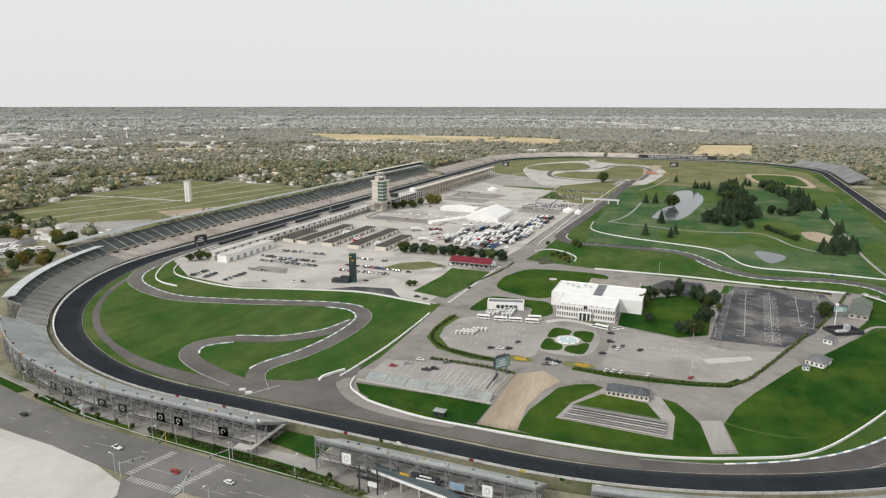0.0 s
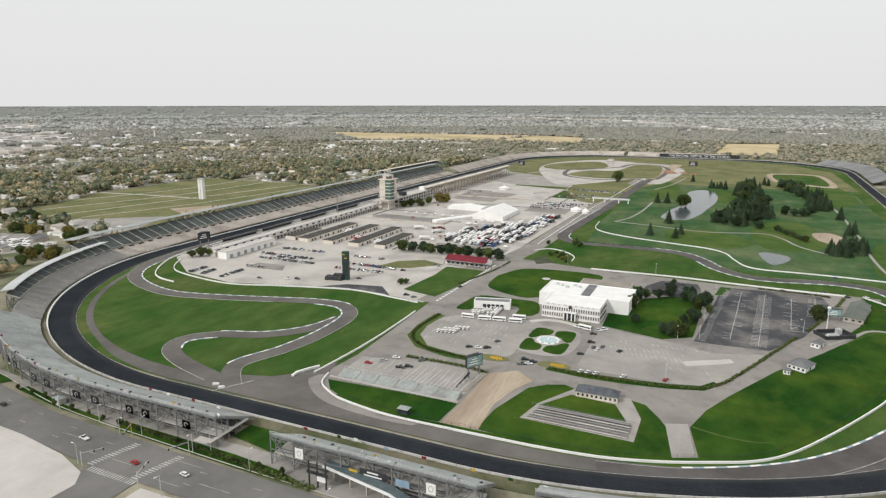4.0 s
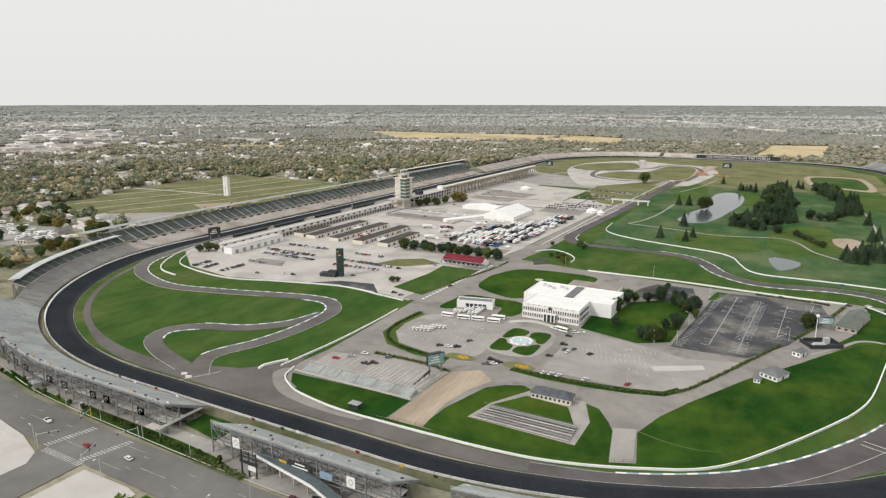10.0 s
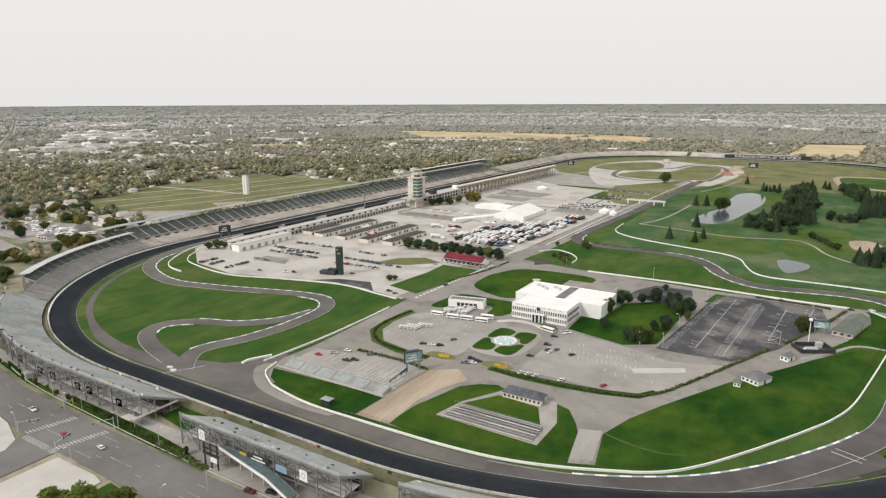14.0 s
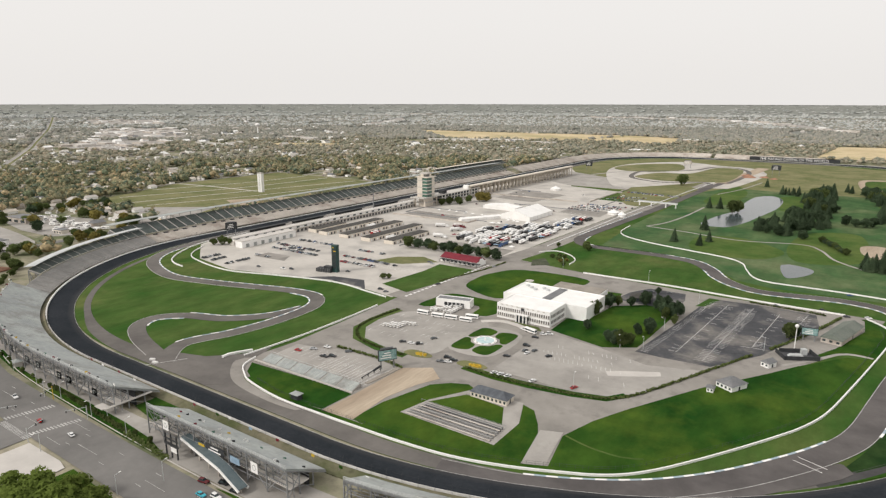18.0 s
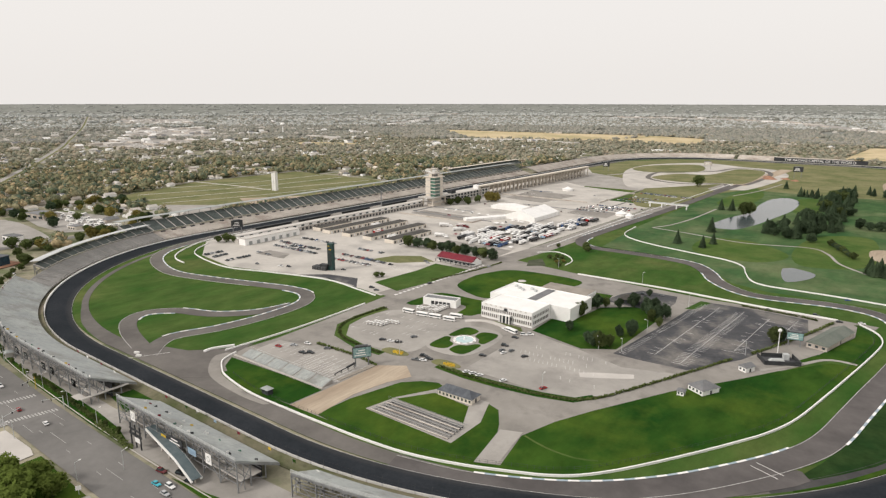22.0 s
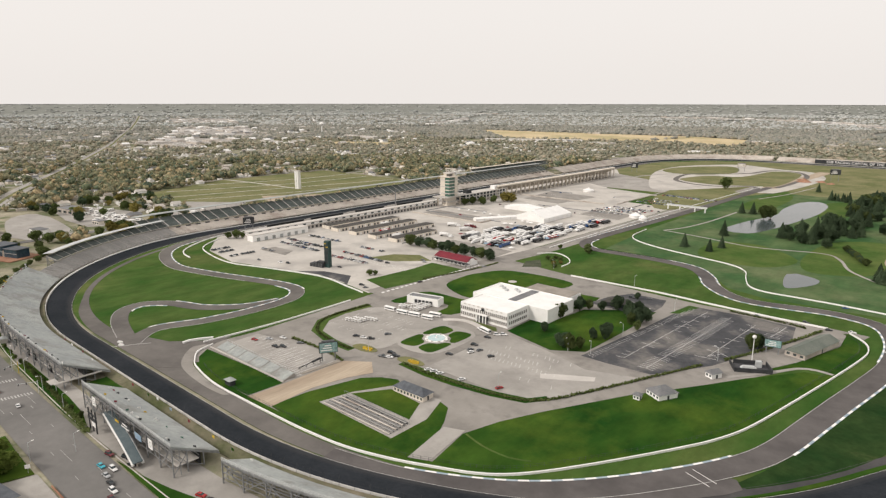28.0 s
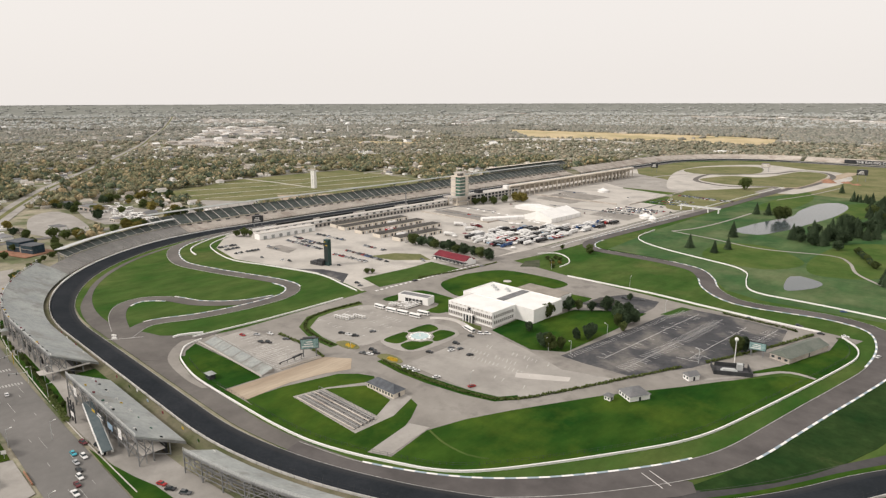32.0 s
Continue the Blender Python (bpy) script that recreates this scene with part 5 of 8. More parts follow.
def bleacher(x, y, w, d, h, rows, label, mt, rz=0, aisles=6, group=""):
    th = thing("bleacher", label, "bleacher", group, (x, y, 0), rz)
    for k in range(aisles):
        x0, x1 = -w / 2 + w * k / aisles + 0.5, -w / 2 + w * (k + 1) / aisles - 0.5
        stairs("bench_block", lambda f, z: (x0, -d / 2 + f, z), lambda f, z: (x1, -d / 2 + f, z), d, 0.3, h + 0.3, rows, mt, th)
    stairs("step_base", lambda f, z: (-w / 2, -d / 2 + f, z), lambda f, z: (w / 2, -d / 2 + f, z), d, 0.1, h, rows, M["concrete"], th)
    bm = bmesh.new()
    for xx in np.arange(-w / 2, w / 2 + 0.1, w / 12):
        box(bm, xx, d / 2 + 0.1, 0, 0.12, 0.12, h + 1.2)
    box(bm, 0, d / 2 + 0.1, h + 1.1, w, 0.1, 0.1)
    part("rail", bm, M["alu"], th)
    return th


bleacher(-219, 254, 73, 7.6, 2.3, 8, "low aluminium bleacher in six blocks on a concrete court", M["deck"], aisles=6, rz=-1)
sf = thing("sign_frame", "long black sign frame on slanted posts beside the court", "sign", "", (-188, 272, 0), 86)
for x in (-7, -2.5, 2.5, 7):
    bm = bmesh.new()
    beam(bm, (x, 0, 0), (x, 0, 2.4 + 0.12 * x), 0.2)
    beam(bm, (x, 1.4, 0), (x, 0, 1.8 + 0.12 * x), 0.14)
    part("post", bm, M["dark"], sf)
bm = bmesh.new()
beam(bm, (-8, 0, 1.4), (8, 0, 3.3), 0.4)
part("rail", bm, M["dark"], sf)
bm = bmesh.new()
beam(bm, (1, -0.2, 2.6), (7, -0.2, 3.4), 0.9)
part("panel", bm, M["dark"], sf, "black panel")
tagged(slab("planter_bed", [(-184.5, 262), (-182, 262), (-180, 289), (-183, 291)], 0.45, M["brown_roof"]), "brown earth planter along the court", "bed", kind="structure")
lb = sited("bench_rows", "rows of worn grey wooden benches on a concrete pad", "bleacher", "", (-121, 254, 0))
for r in range(6):
    bm = bmesh.new()
    box(bm, -121 + 0.25 * r, 247.8 + 2.3 * r, 0.5 + 0.16 * r, 48 - 0.6 * r, 0.9, 0.14)
    part("bench", bm, M["old_seat" if r % 2 else "tan"], lb)
    bm = bmesh.new()
    box(bm, -121 + 0.25 * r, 248.6 + 2.3 * r, 0.2, 48 - 0.6 * r, 0.35, 0.5 + 0.16 * r)
    part("bench_riser", bm, M["roof_grey"], lb)
    for k in range(4):
        bm = bmesh.new()
        box(bm, -141 + 13.3 * k, 247.8 + 2.3 * r, 0.2, 0.5, 0.6, 0.3 + 0.16 * r)
        part("leg", bm, M["steel"], lb)
bm = bmesh.new()
for x in np.arange(-146, -95, 3.4):
    box(bm, x, 262.3, 0.2, 0.12, 0.12, 1.4)
box(bm, -121, 262.3, 1.5, 50, 0.1, 0.1)
part("rail", bm, M["steel"], lb)
bm = bmesh.new()
for xx in np.arange(-258, -181, 3):
    box(bm, xx, 248.2, 0, 0.3, 0.3, 1.4)
box(bm, -219.5, 248.2, 0.6, 77, 0.6, 0.8)
tagged(part("court_wall", bm, M["pale_concrete"]), "pale low wall in front of the bleachers", "wall", kind="structure")


# ---- video boards and score pylon ----
def video_board(x, y, rz, w, h, z, label, face):
    th = thing("video_board", label, "screen", "video boards", (x, y, 0), rz)
    bm = bmesh.new()
    box(bm, 0, 0.8, z, w, 1.4, h)
    part("housing", bm, M["dark"], th)
    bm = bmesh.new()
    box(bm, 0, 0.04, z + 0.3, w - 0.6, 0.14, h - 0.6)
    sc = part("screen", bm, face, th)
    for k in range(3):
        bm = bmesh.new()
        box(bm, -w * 0.1 + 0.4 * k, -0.08, z + h * (0.22 + 0.22 * k), w * (0.6 - 0.12 * k), 0.06, h * 0.09)
        part("picture_bar", bm, M["white"], sc)
    for s in (-1, 1):
        bm = bmesh.new()
        box(bm, s * w * 0.35, 1.0, 0, 0.7, 0.7, z)
        part("post", bm, M["steel"], th)
    bm = bmesh.new()
    box(bm, 0, 1.6, z + h, w * 0.7, 0.3, 0.9)
    part("top_rail", bm, M["steel"], th)
    return th


screen = mat("screen", (0.12, 0.25, 0.24), (0.3, 0.42, 0.42), 0.4, 0.3, 0.8, 0.4)
video_board(-186, 284, 58, 11.0, 6.5, 5.4, "large video board on stout posts beside the sand road", screen)
video_board(8, 471, 12, 9.5, 5.0, 4.2, "video board on posts beside the parking lot", screen)
video_board(-566, 470, 70, 13, 8, 8, "dark video board at the pit exit", M["dark"])
video_board(-337, 1537, 10, 17, 8, 10, "tan scoreboard on two posts in the far infield", M["tan"])
video_board(-150, 1485, 10, 18, 10, 12, "video board beside the far turn", M["dark"])
video_board(-505, 1370, 20, 14, 10, 10, "video board near the far straight", M["dark"])
py = thing("score_pylon", "tall dark green score pylon with a dark base building", "pylon", "", (-361, 424, 0), 12)
bm = bmesh.new()
box(bm, 0, 0, 0, 5.2, 4.2, 25)
part("tower", bm, mat("pylon_green", (0.015, 0.045, 0.042), (0.03, 0.065, 0.06), 0.2, 0.5, 1.0, 0.2), py)
for k in range(14):
    bm = bmesh.new()
    box(bm, 0, -2.2, 4 + 1.3 * k, 4.2, 0.2, 0.8)
    part("number_panel", bm, M["dark"], py)
bm = bmesh.new()
box(bm, 0.6, -2.2, 19, 2.6, 0.25, 0.9)
box(bm, -1.0, -2.2, 22.4, 2.0, 0.25, 0.6)
part("lettering_bar", bm, M["flower"], py)
bm = bmesh.new()
box(bm, -10, -2, 0, 15, 7, 3.2)
box(bm, -6, -2, 3.2, 8, 5, 2.2)
part("base_building", bm, M["dark"], py)
bm = bmesh.new()
for k in range(8):
    box(bm, -16 + 1.8 * k, -5.7, 0, 0.2, 0.2, 4)
part("fence", bm, M["steel"], py)
bb = thing("sunken_stage", "black fenced stage with a grey car display on the grass", "stage", "", (5, 439, 0), 30)
bm = bmesh.new()
for (x, y, sx, sy) in ((0, -6.5, 20, 0.4), (0, 6.5, 16, 0.4), (-10, 0, 0.4, 13), (10, 0, 0.4, 13)):
    box(bm, x, y, 0, sx, sy, 2.6)
part("screen_fence", bm, M["dark"], bb)
bm = bmesh.new()
box(bm, 0, 0, 0.16, 19.4, 12.6, 0.14)
part("floor", bm, M["lot_asphalt"], bb)
bm = bmesh.new()
box(bm, -1, 0, 0.3, 9, 3.0, 1.3, taper=0.7)
box(bm, 5, 3, 0.3, 3, 3, 3.5)
part("display", bm, M["alu"], bb)

# ---- paddock ----
for i, (x, y0, y1) in enumerate(((-507, 538, 590), (-487, 535, 637), (-456, 536, 637), (-424, 537, 634), (-394, 540, 606))):
    g = sited("garage_row", "long low garage row with white doors and a dark flat roof", "garage", "garage rows", (x, (y0 + y1) / 2, 0))
    bm = bmesh.new()
    box(bm, x - 1, (y0 + y1) / 2, 0, 13, y1 - y0, 4.0)
    part("wall", bm, M["cream"], g)
    bm = bmesh.new()
    box(bm, x - 1.4, (y0 + y1) / 2, 4.0, 13.2, y1 - y0 - 0.6, 0.4)
    part("roof", bm, M["roof_dark"], g)
    n = int((y1 - y0) / 5)
    for k in range(n):
        for s in (-1, 1):
            bm = bmesh.new()
            box(bm, x - 1 + s * 6.55, y0 + (k + 0.5) * (y1 - y0) / n, 0, 0.2, 2.2, 2.7)
            part("garage_door", bm, M["dark" if (k * 7 + i * 3) % 5 < 3 else "white"], g)
bd = sited("pit_suites", "two-storey white pit building with dark openings", "building", "", (-530, 590, 0))
bm = bmesh.new()
box(bm, -528, 600, 0, 9, 320, 4.0)
part("ground_floor", bm, M["pale_concrete"], bd)
bm = bmesh.new()
box(bm, -528.5, 600, 4.3, 8, 318, 3.2)
part("upper_floor", bm, M["white"], bd)
bm = bmesh.new()
box(bm, -528, 600, 4.0, 11, 320, 0.3)
part("balcony_slab", bm, M["tan"], bd)
bm = bmesh.new()
box(bm, -528.5, 600, 7.5, 10, 320, 0.4)
part("roof", bm, M["pale_concrete"], bd)
for k in range(52):
    bm = bmesh.new()
    box(bm, -523.4, 445 + 6.1 * k, 0.2, 0.25, 2.8, 3.0)
    part("opening", bm, M["dark"], bd)
    if k % 2 == 0:
        bm = bmesh.new()
        box(bm, -524.4, 446 + 6.1 * k, 5.0, 0.25, 4.4, 1.8)
        part("window", bm, M["glass"], bd)
hall = thing("white_hall", "long low white exhibition hall beside the pits", "building", "", (-512, 474, 0))
bm = bmesh.new()
box(bm, 0, 0, 0, 11, 74, 7.0)
part("wall", bm, M["white"], hall)
bm = bmesh.new()
box(bm, 0, 0, 7.0, 12, 75, 0.5)
part("roof", bm, M["pale_concrete"], hall)
for k in range(7):
    bm = bmesh.new()
    box(bm, 5.6, -30 + 10 * k, 0, 0.2, 4, 4)
    part("door", bm, M["deck"], hall)
pw = sited("pit_wall", "long low pit wall with dark canopies", "wall", "", (-560, 640, 0))
bm = bmesh.new()
box(bm, -561, 690, 0, 0.8, 430, 1.2)
part("wall", bm, M["white"], pw)
for y in (520, 585, 660, 740):
    bm = bmesh.new()
    box(bm, -561, y, 4.4, 5.5, 56, 0.35)
    for k in range(10):
        box(bm, -561, y - 25 + 5.5 * k, 0, 0.25, 0.25, 4.4)
    box(bm, -563.4, y, 1.2, 0.3, 54, 3.0)
    part("canopy", bm, M["dark"], pw, "dark canopy over pit stands")
sp = thing("floodlight_mast", "slim steel mast beside the straight", "mast", "", (-553, 700, 0))
bm = bmesh.new()
cyl(bm, 0, 0, 0, 0.9, 26, 8, 0.5)
part("pole", bm, M["steel"], sp)

# timing tower
pg = sited("timing_tower", "tall tiered tower of white slabs and green glass", "tower", "", (-514, 772, 0))
bm = bmesh.new()
box(bm, -514, 772, 0, 12, 18, 15)
part("core", bm, M["cream"], pg, "pale concrete core")
for z, sx, sy in ((5.6, 18, 26), (13.2, 25, 44)):
    bm = bmesh.new()
    box(bm, -514, 772, z, sx, sy, 1.1)
    part("terrace_slab", bm, M["pale_concrete"], pg)
    bm = bmesh.new()
    for ex, ey, lx, ly in ((0, -sy / 2, sx, 0.15), (0, sy / 2, sx, 0.15), (-sx / 2, 0, 0.15, sy), (sx / 2, 0, 0.15, sy)):
        box(bm, -514 + ex, 772 + ey, z + 2.0, lx, ly, 0.15)
        for k in range(7):
            box(bm, -514 + ex + (k / 6 - 0.5) * (lx if lx > 1 else 0), 772 + ey + (k / 6 - 0.5) * (ly if ly > 1 else 0), z + 1.1, 0.12, 0.12, 1.0)
    part("railing", bm, M["steel"], pg)
for sx in (-1, 1):
    for sy in (-1, 1):
        bm = bmesh.new()
        box(bm, -514 + 8.5 * sx, 772 + 15 * sy, 0, 1.4, 1.4, 13.2)
        part("pillar", bm, M["cream"], pg)
z = 14.3
for k, (sx, sy) in enumerate(((17, 19), (17, 19), (17, 19), (17, 19), (17, 19), (17, 19), (10, 12))):
    bm = bmesh.new()
    box(bm, -514, 772, z, sx, sy, 3.7)
    part("storey", bm, M["green_glass" if k < 6 else "office_glass"], pg)
    bm = bmesh.new()
    wide = 3.6 if k in (0, 5) else 1.5
    box(bm, -514, 772, z + 3.7, sx + wide, sy + wide, 1.1)
    part("slab_roof", bm, M["cream" if k % 2 else "pale_concrete"], pg)
    bm = bmesh.new()
    box(bm, -514 - sx * 0.22, 772 - sy / 2 - 0.25, z, sx * 0.5, 0.7, 3.7)
    part("pier", bm, M["cream"], pg)
    bm = bmesh.new()
    box(bm, -514 + sx / 2 + 0.2, 772 + sy * 0.3, z, 0.6, sy * 0.32, 3.7)
    part("pier", bm, M["cream"], pg)
    for q in range(5):
        bm = bmesh.new()
        box(bm, -514 + sx / 2 + 0.1, 772 - sy / 2 + sy * (q + 0.5) / 8, z, 0.3, 0.25, 3.7)
        part("mullion", bm, M["steel"], pg)
    z += 4.8
bm = bmesh.new()
box(bm, -514, 772, z, 12, 14, 0.8, taper=0.85)
part("top_roof", bm, M["pale_concrete"], pg)
bm = bmesh.new()
box(bm, -517, 769, z + 0.8, 0.9, 0.9, 6.5)
box(bm, -511, 775, z + 0.8, 0.9, 0.9, 6.5)
box(bm, -514, 772, z + 5.6, 7.5, 8, 0.5)
part("mast", bm, M["cream"], pg)
# media building beside the tower
mb = sited("media_building", "long three-storey glass and concrete building beside the tower", "building", "", (-512, 850, 0))
for k, zz in enumerate((0, 4.6, 9.2)):
    bm = bmesh.new()
    box(bm, -514, 850, zz, 16, 104, 3.6)
    part("storey", bm, M["glass" if k else "tan"], mb)
    bm = bmesh.new()
    box(bm, -513, 850, zz + 3.6, 20, 108, 1.0)
    part("slab", bm, M["pale_concrete"], mb)
for k in range(13):
    bm = bmesh.new()
    box(bm, -504.5, 800 + 8.3 * k, 0, 1.0, 1.2, 13)
    part("pier", bm, M["white"], mb)
for y in (812, 880):
    bm = bmesh.new()
    box(bm, -512, y, 0, 9, 9, 19)
    part("stair_tower", bm, M["dark" if y < 850 else "white"], mb)

# tents
def tent(name, label, x, y, w, l, eave, rise_, rz=0, bays=4):
    th = thing(name, label, "tent", "white tents", (x, y, 0), rz)
    prof = [(-w / 2, 0), (-w / 2, eave), (0, eave + rise_), (w / 2, eave), (w / 2, 0)]
    for k in range(bays):
        y0, y1 = -l / 2 + l * k / bays, -l / 2 + l * (k + 1) / bays
        bm = bmesh.new()
        rows = [[bm.verts.new((px, yy, pz - dip * (0.35 if pz > eave else 0.1))) for px, pz in prof] for yy, dip in ((y0, 0), ((y0 + y1) / 2, 1), (y1, 0))]
        for r in range(2):
            for i in range(4):
                bm.faces.new((rows[r][i], rows[r][i + 1], rows[r + 1][i + 1], rows[r + 1][i]))
        part("canvas_bay", bm, M["white"], th)
    for yy in (-l / 2, l / 2):
        bm = bmesh.new()
        vs = [bm.verts.new((px, yy, pz)) for px, pz in prof]
        bm.faces.new(vs)
        part("end_wall", bm, M["white"], th)
    for k in range(bays + 1):
        bm = bmesh.new()
        for s in (-1, 1):
            box(bm, s * w / 2, -l / 2 + l * k / bays, 0, 0.3, 0.3, eave)
        part("pole", bm, M["alu"], th)
    return th


tent("event_tent", "large white peaked event tent in the paddock", -352, 776, 44, 66, 5.5, 7.5, 0, 6)
tent("long_tent", "long low white tent behind the event tent", -408, 812, 52, 22, 4.5, 2.5, 0, 3)
tent("long_tent", "narrow white tent beside the trailers", -390, 722, 10, 60, 3.5, 1.6, -30, 5)
for x, y, s in ((-430, 1036, 18), (-262, 858, 16), (-246, 845, 10)):
    th = thing("round_tent", "white round tent with a peaked roof", "tent", "white tents", (x, y, 0))
    bm = bmesh.new()
    cyl(bm, 0, 0, 0, s / 2, 3.2, 16)
    part("wall", bm, M["white"], th)
    bm = bmesh.new()
    cyl(bm, 0, 0, 3.2, s / 2 + 0.6, 3.0, 16, 1.6)
    cyl(bm, 0, 0, 6.2, 1.6, 1.4, 12, 0.1)
    part("roof", bm, M["white"], th)
# low fence and walls across the paddock
bm = bmesh.new()
box(bm, -450, 690, 0, 120, 0.8, 1.6)
box(bm, -390, 700, 0, 0.8, 22, 1.6)
box(bm, -420, 930, 0, 150, 1.0, 1.8)
box(bm, -330, 1030, 0, 1.0, 180, 1.6)
tagged(part("paddock_fence", bm, M["tan"]), "low tan fence across the paddock", "fence", kind="structure")
tagged(slab("paddock_grass", [(-335, 975), (-262, 968), (-252, 1050), (-240, 1120), (-330, 1060)], 0.2, M["lawn"]), "green parking grass in the far paddock", "lawn", kind="structure")
tagged(slab("north_yard", [(-540, 1180), (-440, 1110), (-330, 1110), (-340, 1180), (-430, 1270), (-530, 1330)], 0.16, M["concrete"]), "pale concrete yard in the far paddock", "pavement", kind="structure")
tagged(slab("north_paving", [(-447, 1322), (-484, 1461), (-474, 1586), (-388, 1694), (-284, 1644), (-219, 1625), (-173, 1528), (-168, 1412), (-190, 1224), (-230, 1235), (-246, 1287), (-321, 1167), (-365, 1143)], 0.17, M["apron"], smooth=18), "pale sandy paving of the far infield", "pavement", kind="structure")
for pts in ([(-384, 1313), (-365, 1410), (-306, 1437), (-284, 1590), (-227, 1569), (-210, 1418), (-214, 1315), (-246, 1300), (-311, 1275)], [(-481, 1464), (-465, 1564), (-386, 1635), (-339, 1515), (-370, 1432), (-434, 1410)], [(-316, 1037), (-326, 1085), (-321, 1160), (-285, 1208), (-232, 1190), (-230, 1046), (-246, 957), (-276, 949)]):
    tagged(slab("north_island", pts, 0.23, M["rough_grass"], smooth=14), "green grass island of the far infield", "lawn", kind="structure")
road("north_circuit_road", [(-226, 1180), (-226, 1255), (-246, 1291), (-303, 1252), (-366, 1276), (-396, 1330), (-402, 1420), (-345, 1470), (-312, 1520), (-290, 1610), (-240, 1600), (-205, 1520), (-200, 1400), (-205, 1300)], 10, M["worn_asphalt"], "grey asphalt bend of the far circuit", 0.25)
road("north_service_road", [(-215, 1290), (-208, 1400), (-200, 1520), (-195, 1640)], 26, M["sand"], "pale sandy service road", 0.2)
road("north_link", [(-470, 1300), (-400, 1470), (-300, 1520), (-210, 1540)], 8, M["concrete"], "pale link road in the far infield", 0.22)
for x, y, s in ((-190, 1430, 1.0), (-165, 1445, 0.7), (-200, 1460, 0.8), (-145, 1425, 0.6)):
    th = thing("earth_heap", "heap of red-brown earth by the far road", "heap", "earth heaps", (x, y, 0))
    bm = bmesh.new()
    cyl(bm, 0, 0, 0, 14 * s, 2.6 * s, 12, 7 * s)
    cyl(bm, 3 * s, 1 * s, 2.6 * s, 6 * s, 1.6 * s, 9, 2 * s)
    part("earth", bm, M["red_earth"], th)
ft = thing("foot_bridge", "white footbridge over the infield circuit", "bridge", "", (-232, 955, 0))
bm = bmesh.new()
box(bm, 0, 0, 5.6, 56, 3.4, 0.8)
part("deck", bm, M["white"], ft)
for x in (-26, -9, 12, 26):
    bm = bmesh.new()
    box(bm, x, 0, 0, 1.2, 2.4, 5.6)
    part("pier", bm, M["white"], ft)
bm = bmesh.new()
for s in (-1, 1):
    box(bm, 0, 1.6 * s, 6.4, 56, 0.15, 1.3)
part("railing", bm, M["alu"], ft)


# canopies and clutter between the trailers
rq = random.Random(14)


def canopy(x, y, s, mt, rz):
    key = ("canopy", mt)
    if key not in made:
        t = thing("canopy", "small %s pop-up canopy in the paddock" % {"white": "white", "blue": "blue", "dark": "black", "red": "red"}[mt], "canopy", "pop-up canopies")
        bm = bmesh.new()
        cyl(bm, 0, 0, 2.3, 2.6, 1.1, 4, 0.1)
        part("cover", bm, M[mt], t)
        for i, j in ((-1, 0), (1, 0), (0, -1), (0, 1)):
            bm = bmesh.new()
            box(bm, 2.4 * i, 2.4 * j, 0, 0.1, 0.1, 2.3)
            part("pole", bm, M["alu"], t)
        made[key] = t
        t.matrix_basis = pose(x, y, 0.12, 0, 0, rz) @ Matrix.Diagonal((s, s, 1, 1))
        return
    o = copy_thing(made[key], Matrix.Identity(4))
    o.matrix_basis = pose(x, y, 0.12, 0, 0, rz) @ Matrix.Diagonal((s, s, 1, 1))


made = {}
for i in range(44):
    canopy(rq.uniform(-362, -270), rq.choice((595, 615, 636, 657, 679, 701, 724)) + rq.uniform(-3, 3), rq.uniform(0.9, 1.8), rq.choice(("white", "white", "white", "blue", "dark", "red")), 45 + rq.uniform(-5, 5))
for k in range(9):
    canopy(-470 + 14 * k, 744 + rq.uniform(-3, 3), 1.0, "white", 45)
bm = bmesh.new()
for x, y, sx, sy in ((-440, 712, 130, 0.6), (-505, 735, 0.6, 46), (-470, 760, 70, 0.6), (-360, 860, 110, 0.5), (-300, 940, 0.5, 90), (-470, 1000, 60, 0.6), (-380, 560, 0.6, 40)):
    box(bm, x, y, 0.1, sx, sy, 1.0)
tagged(part("barrier_rows", bm, M["steel"]), "rows of grey crowd barriers in the paddock", "fence", kind="stuff")
bm = bmesh.new()
for k in range(26):
    box(bm, rq.uniform(-500, -290), rq.uniform(650, 1060), 0.1, rq.uniform(3, 12), rq.uniform(0.4, 1.0), 0.06, rz=rq.choice((0, 90)))
for k in range(40):
    box(bm, -392 + 2.8 * k * 0.9, 836, 0.1, 0.2, 5, 0.05)
    box(bm, -398 + 2.6 * k, 464, 0.1, 0.18, 9, 0.05)
    box(bm, -492 + 2.6 * k * 0.6, 465, 0.1, 0.18, 9, 0.05)
tagged(part("paddock_lines", bm, M["paint"]), "worn white lines on the paddock concrete", "marking", kind="structure")
for pts in ([(-500, 700), (-400, 696), (-396, 726), (-498, 730)], [(-470, 440), (-440, 442), (-430, 425), (-470, 422)], [(-330, 830), (-270, 826), (-272, 872), (-332, 880)], [(-470, 900), (-400, 890), (-390, 990), (-480, 1000)], [(-350, 560), (-268, 560), (-270, 590), (-352, 592)]):
    tagged(slab("paving_patch", pts, 0.13, M["plaza"]), "darker patch of worn paving", "pavement", kind="structure")

# ---- vehicles ----
CAR = {"white": (0.75, 0.75, 0.74), "silver": (0.42, 0.43, 0.44), "black": (0.02, 0.02, 0.022), "grey": (0.12, 0.125, 0.13), "red": (0.35, 0.02, 0.02), "blue": (0.04, 0.09, 0.22), "cyan": (0.05, 0.4, 0.5), "maroon": (0.12, 0.015, 0.02)}
PAINT = {k: mat("car_" + k, tuple(c * 0.92 for c in v), v, 0.5, 0.25, 3.0, 0.04, spec=0.5) for k, v in CAR.items()}


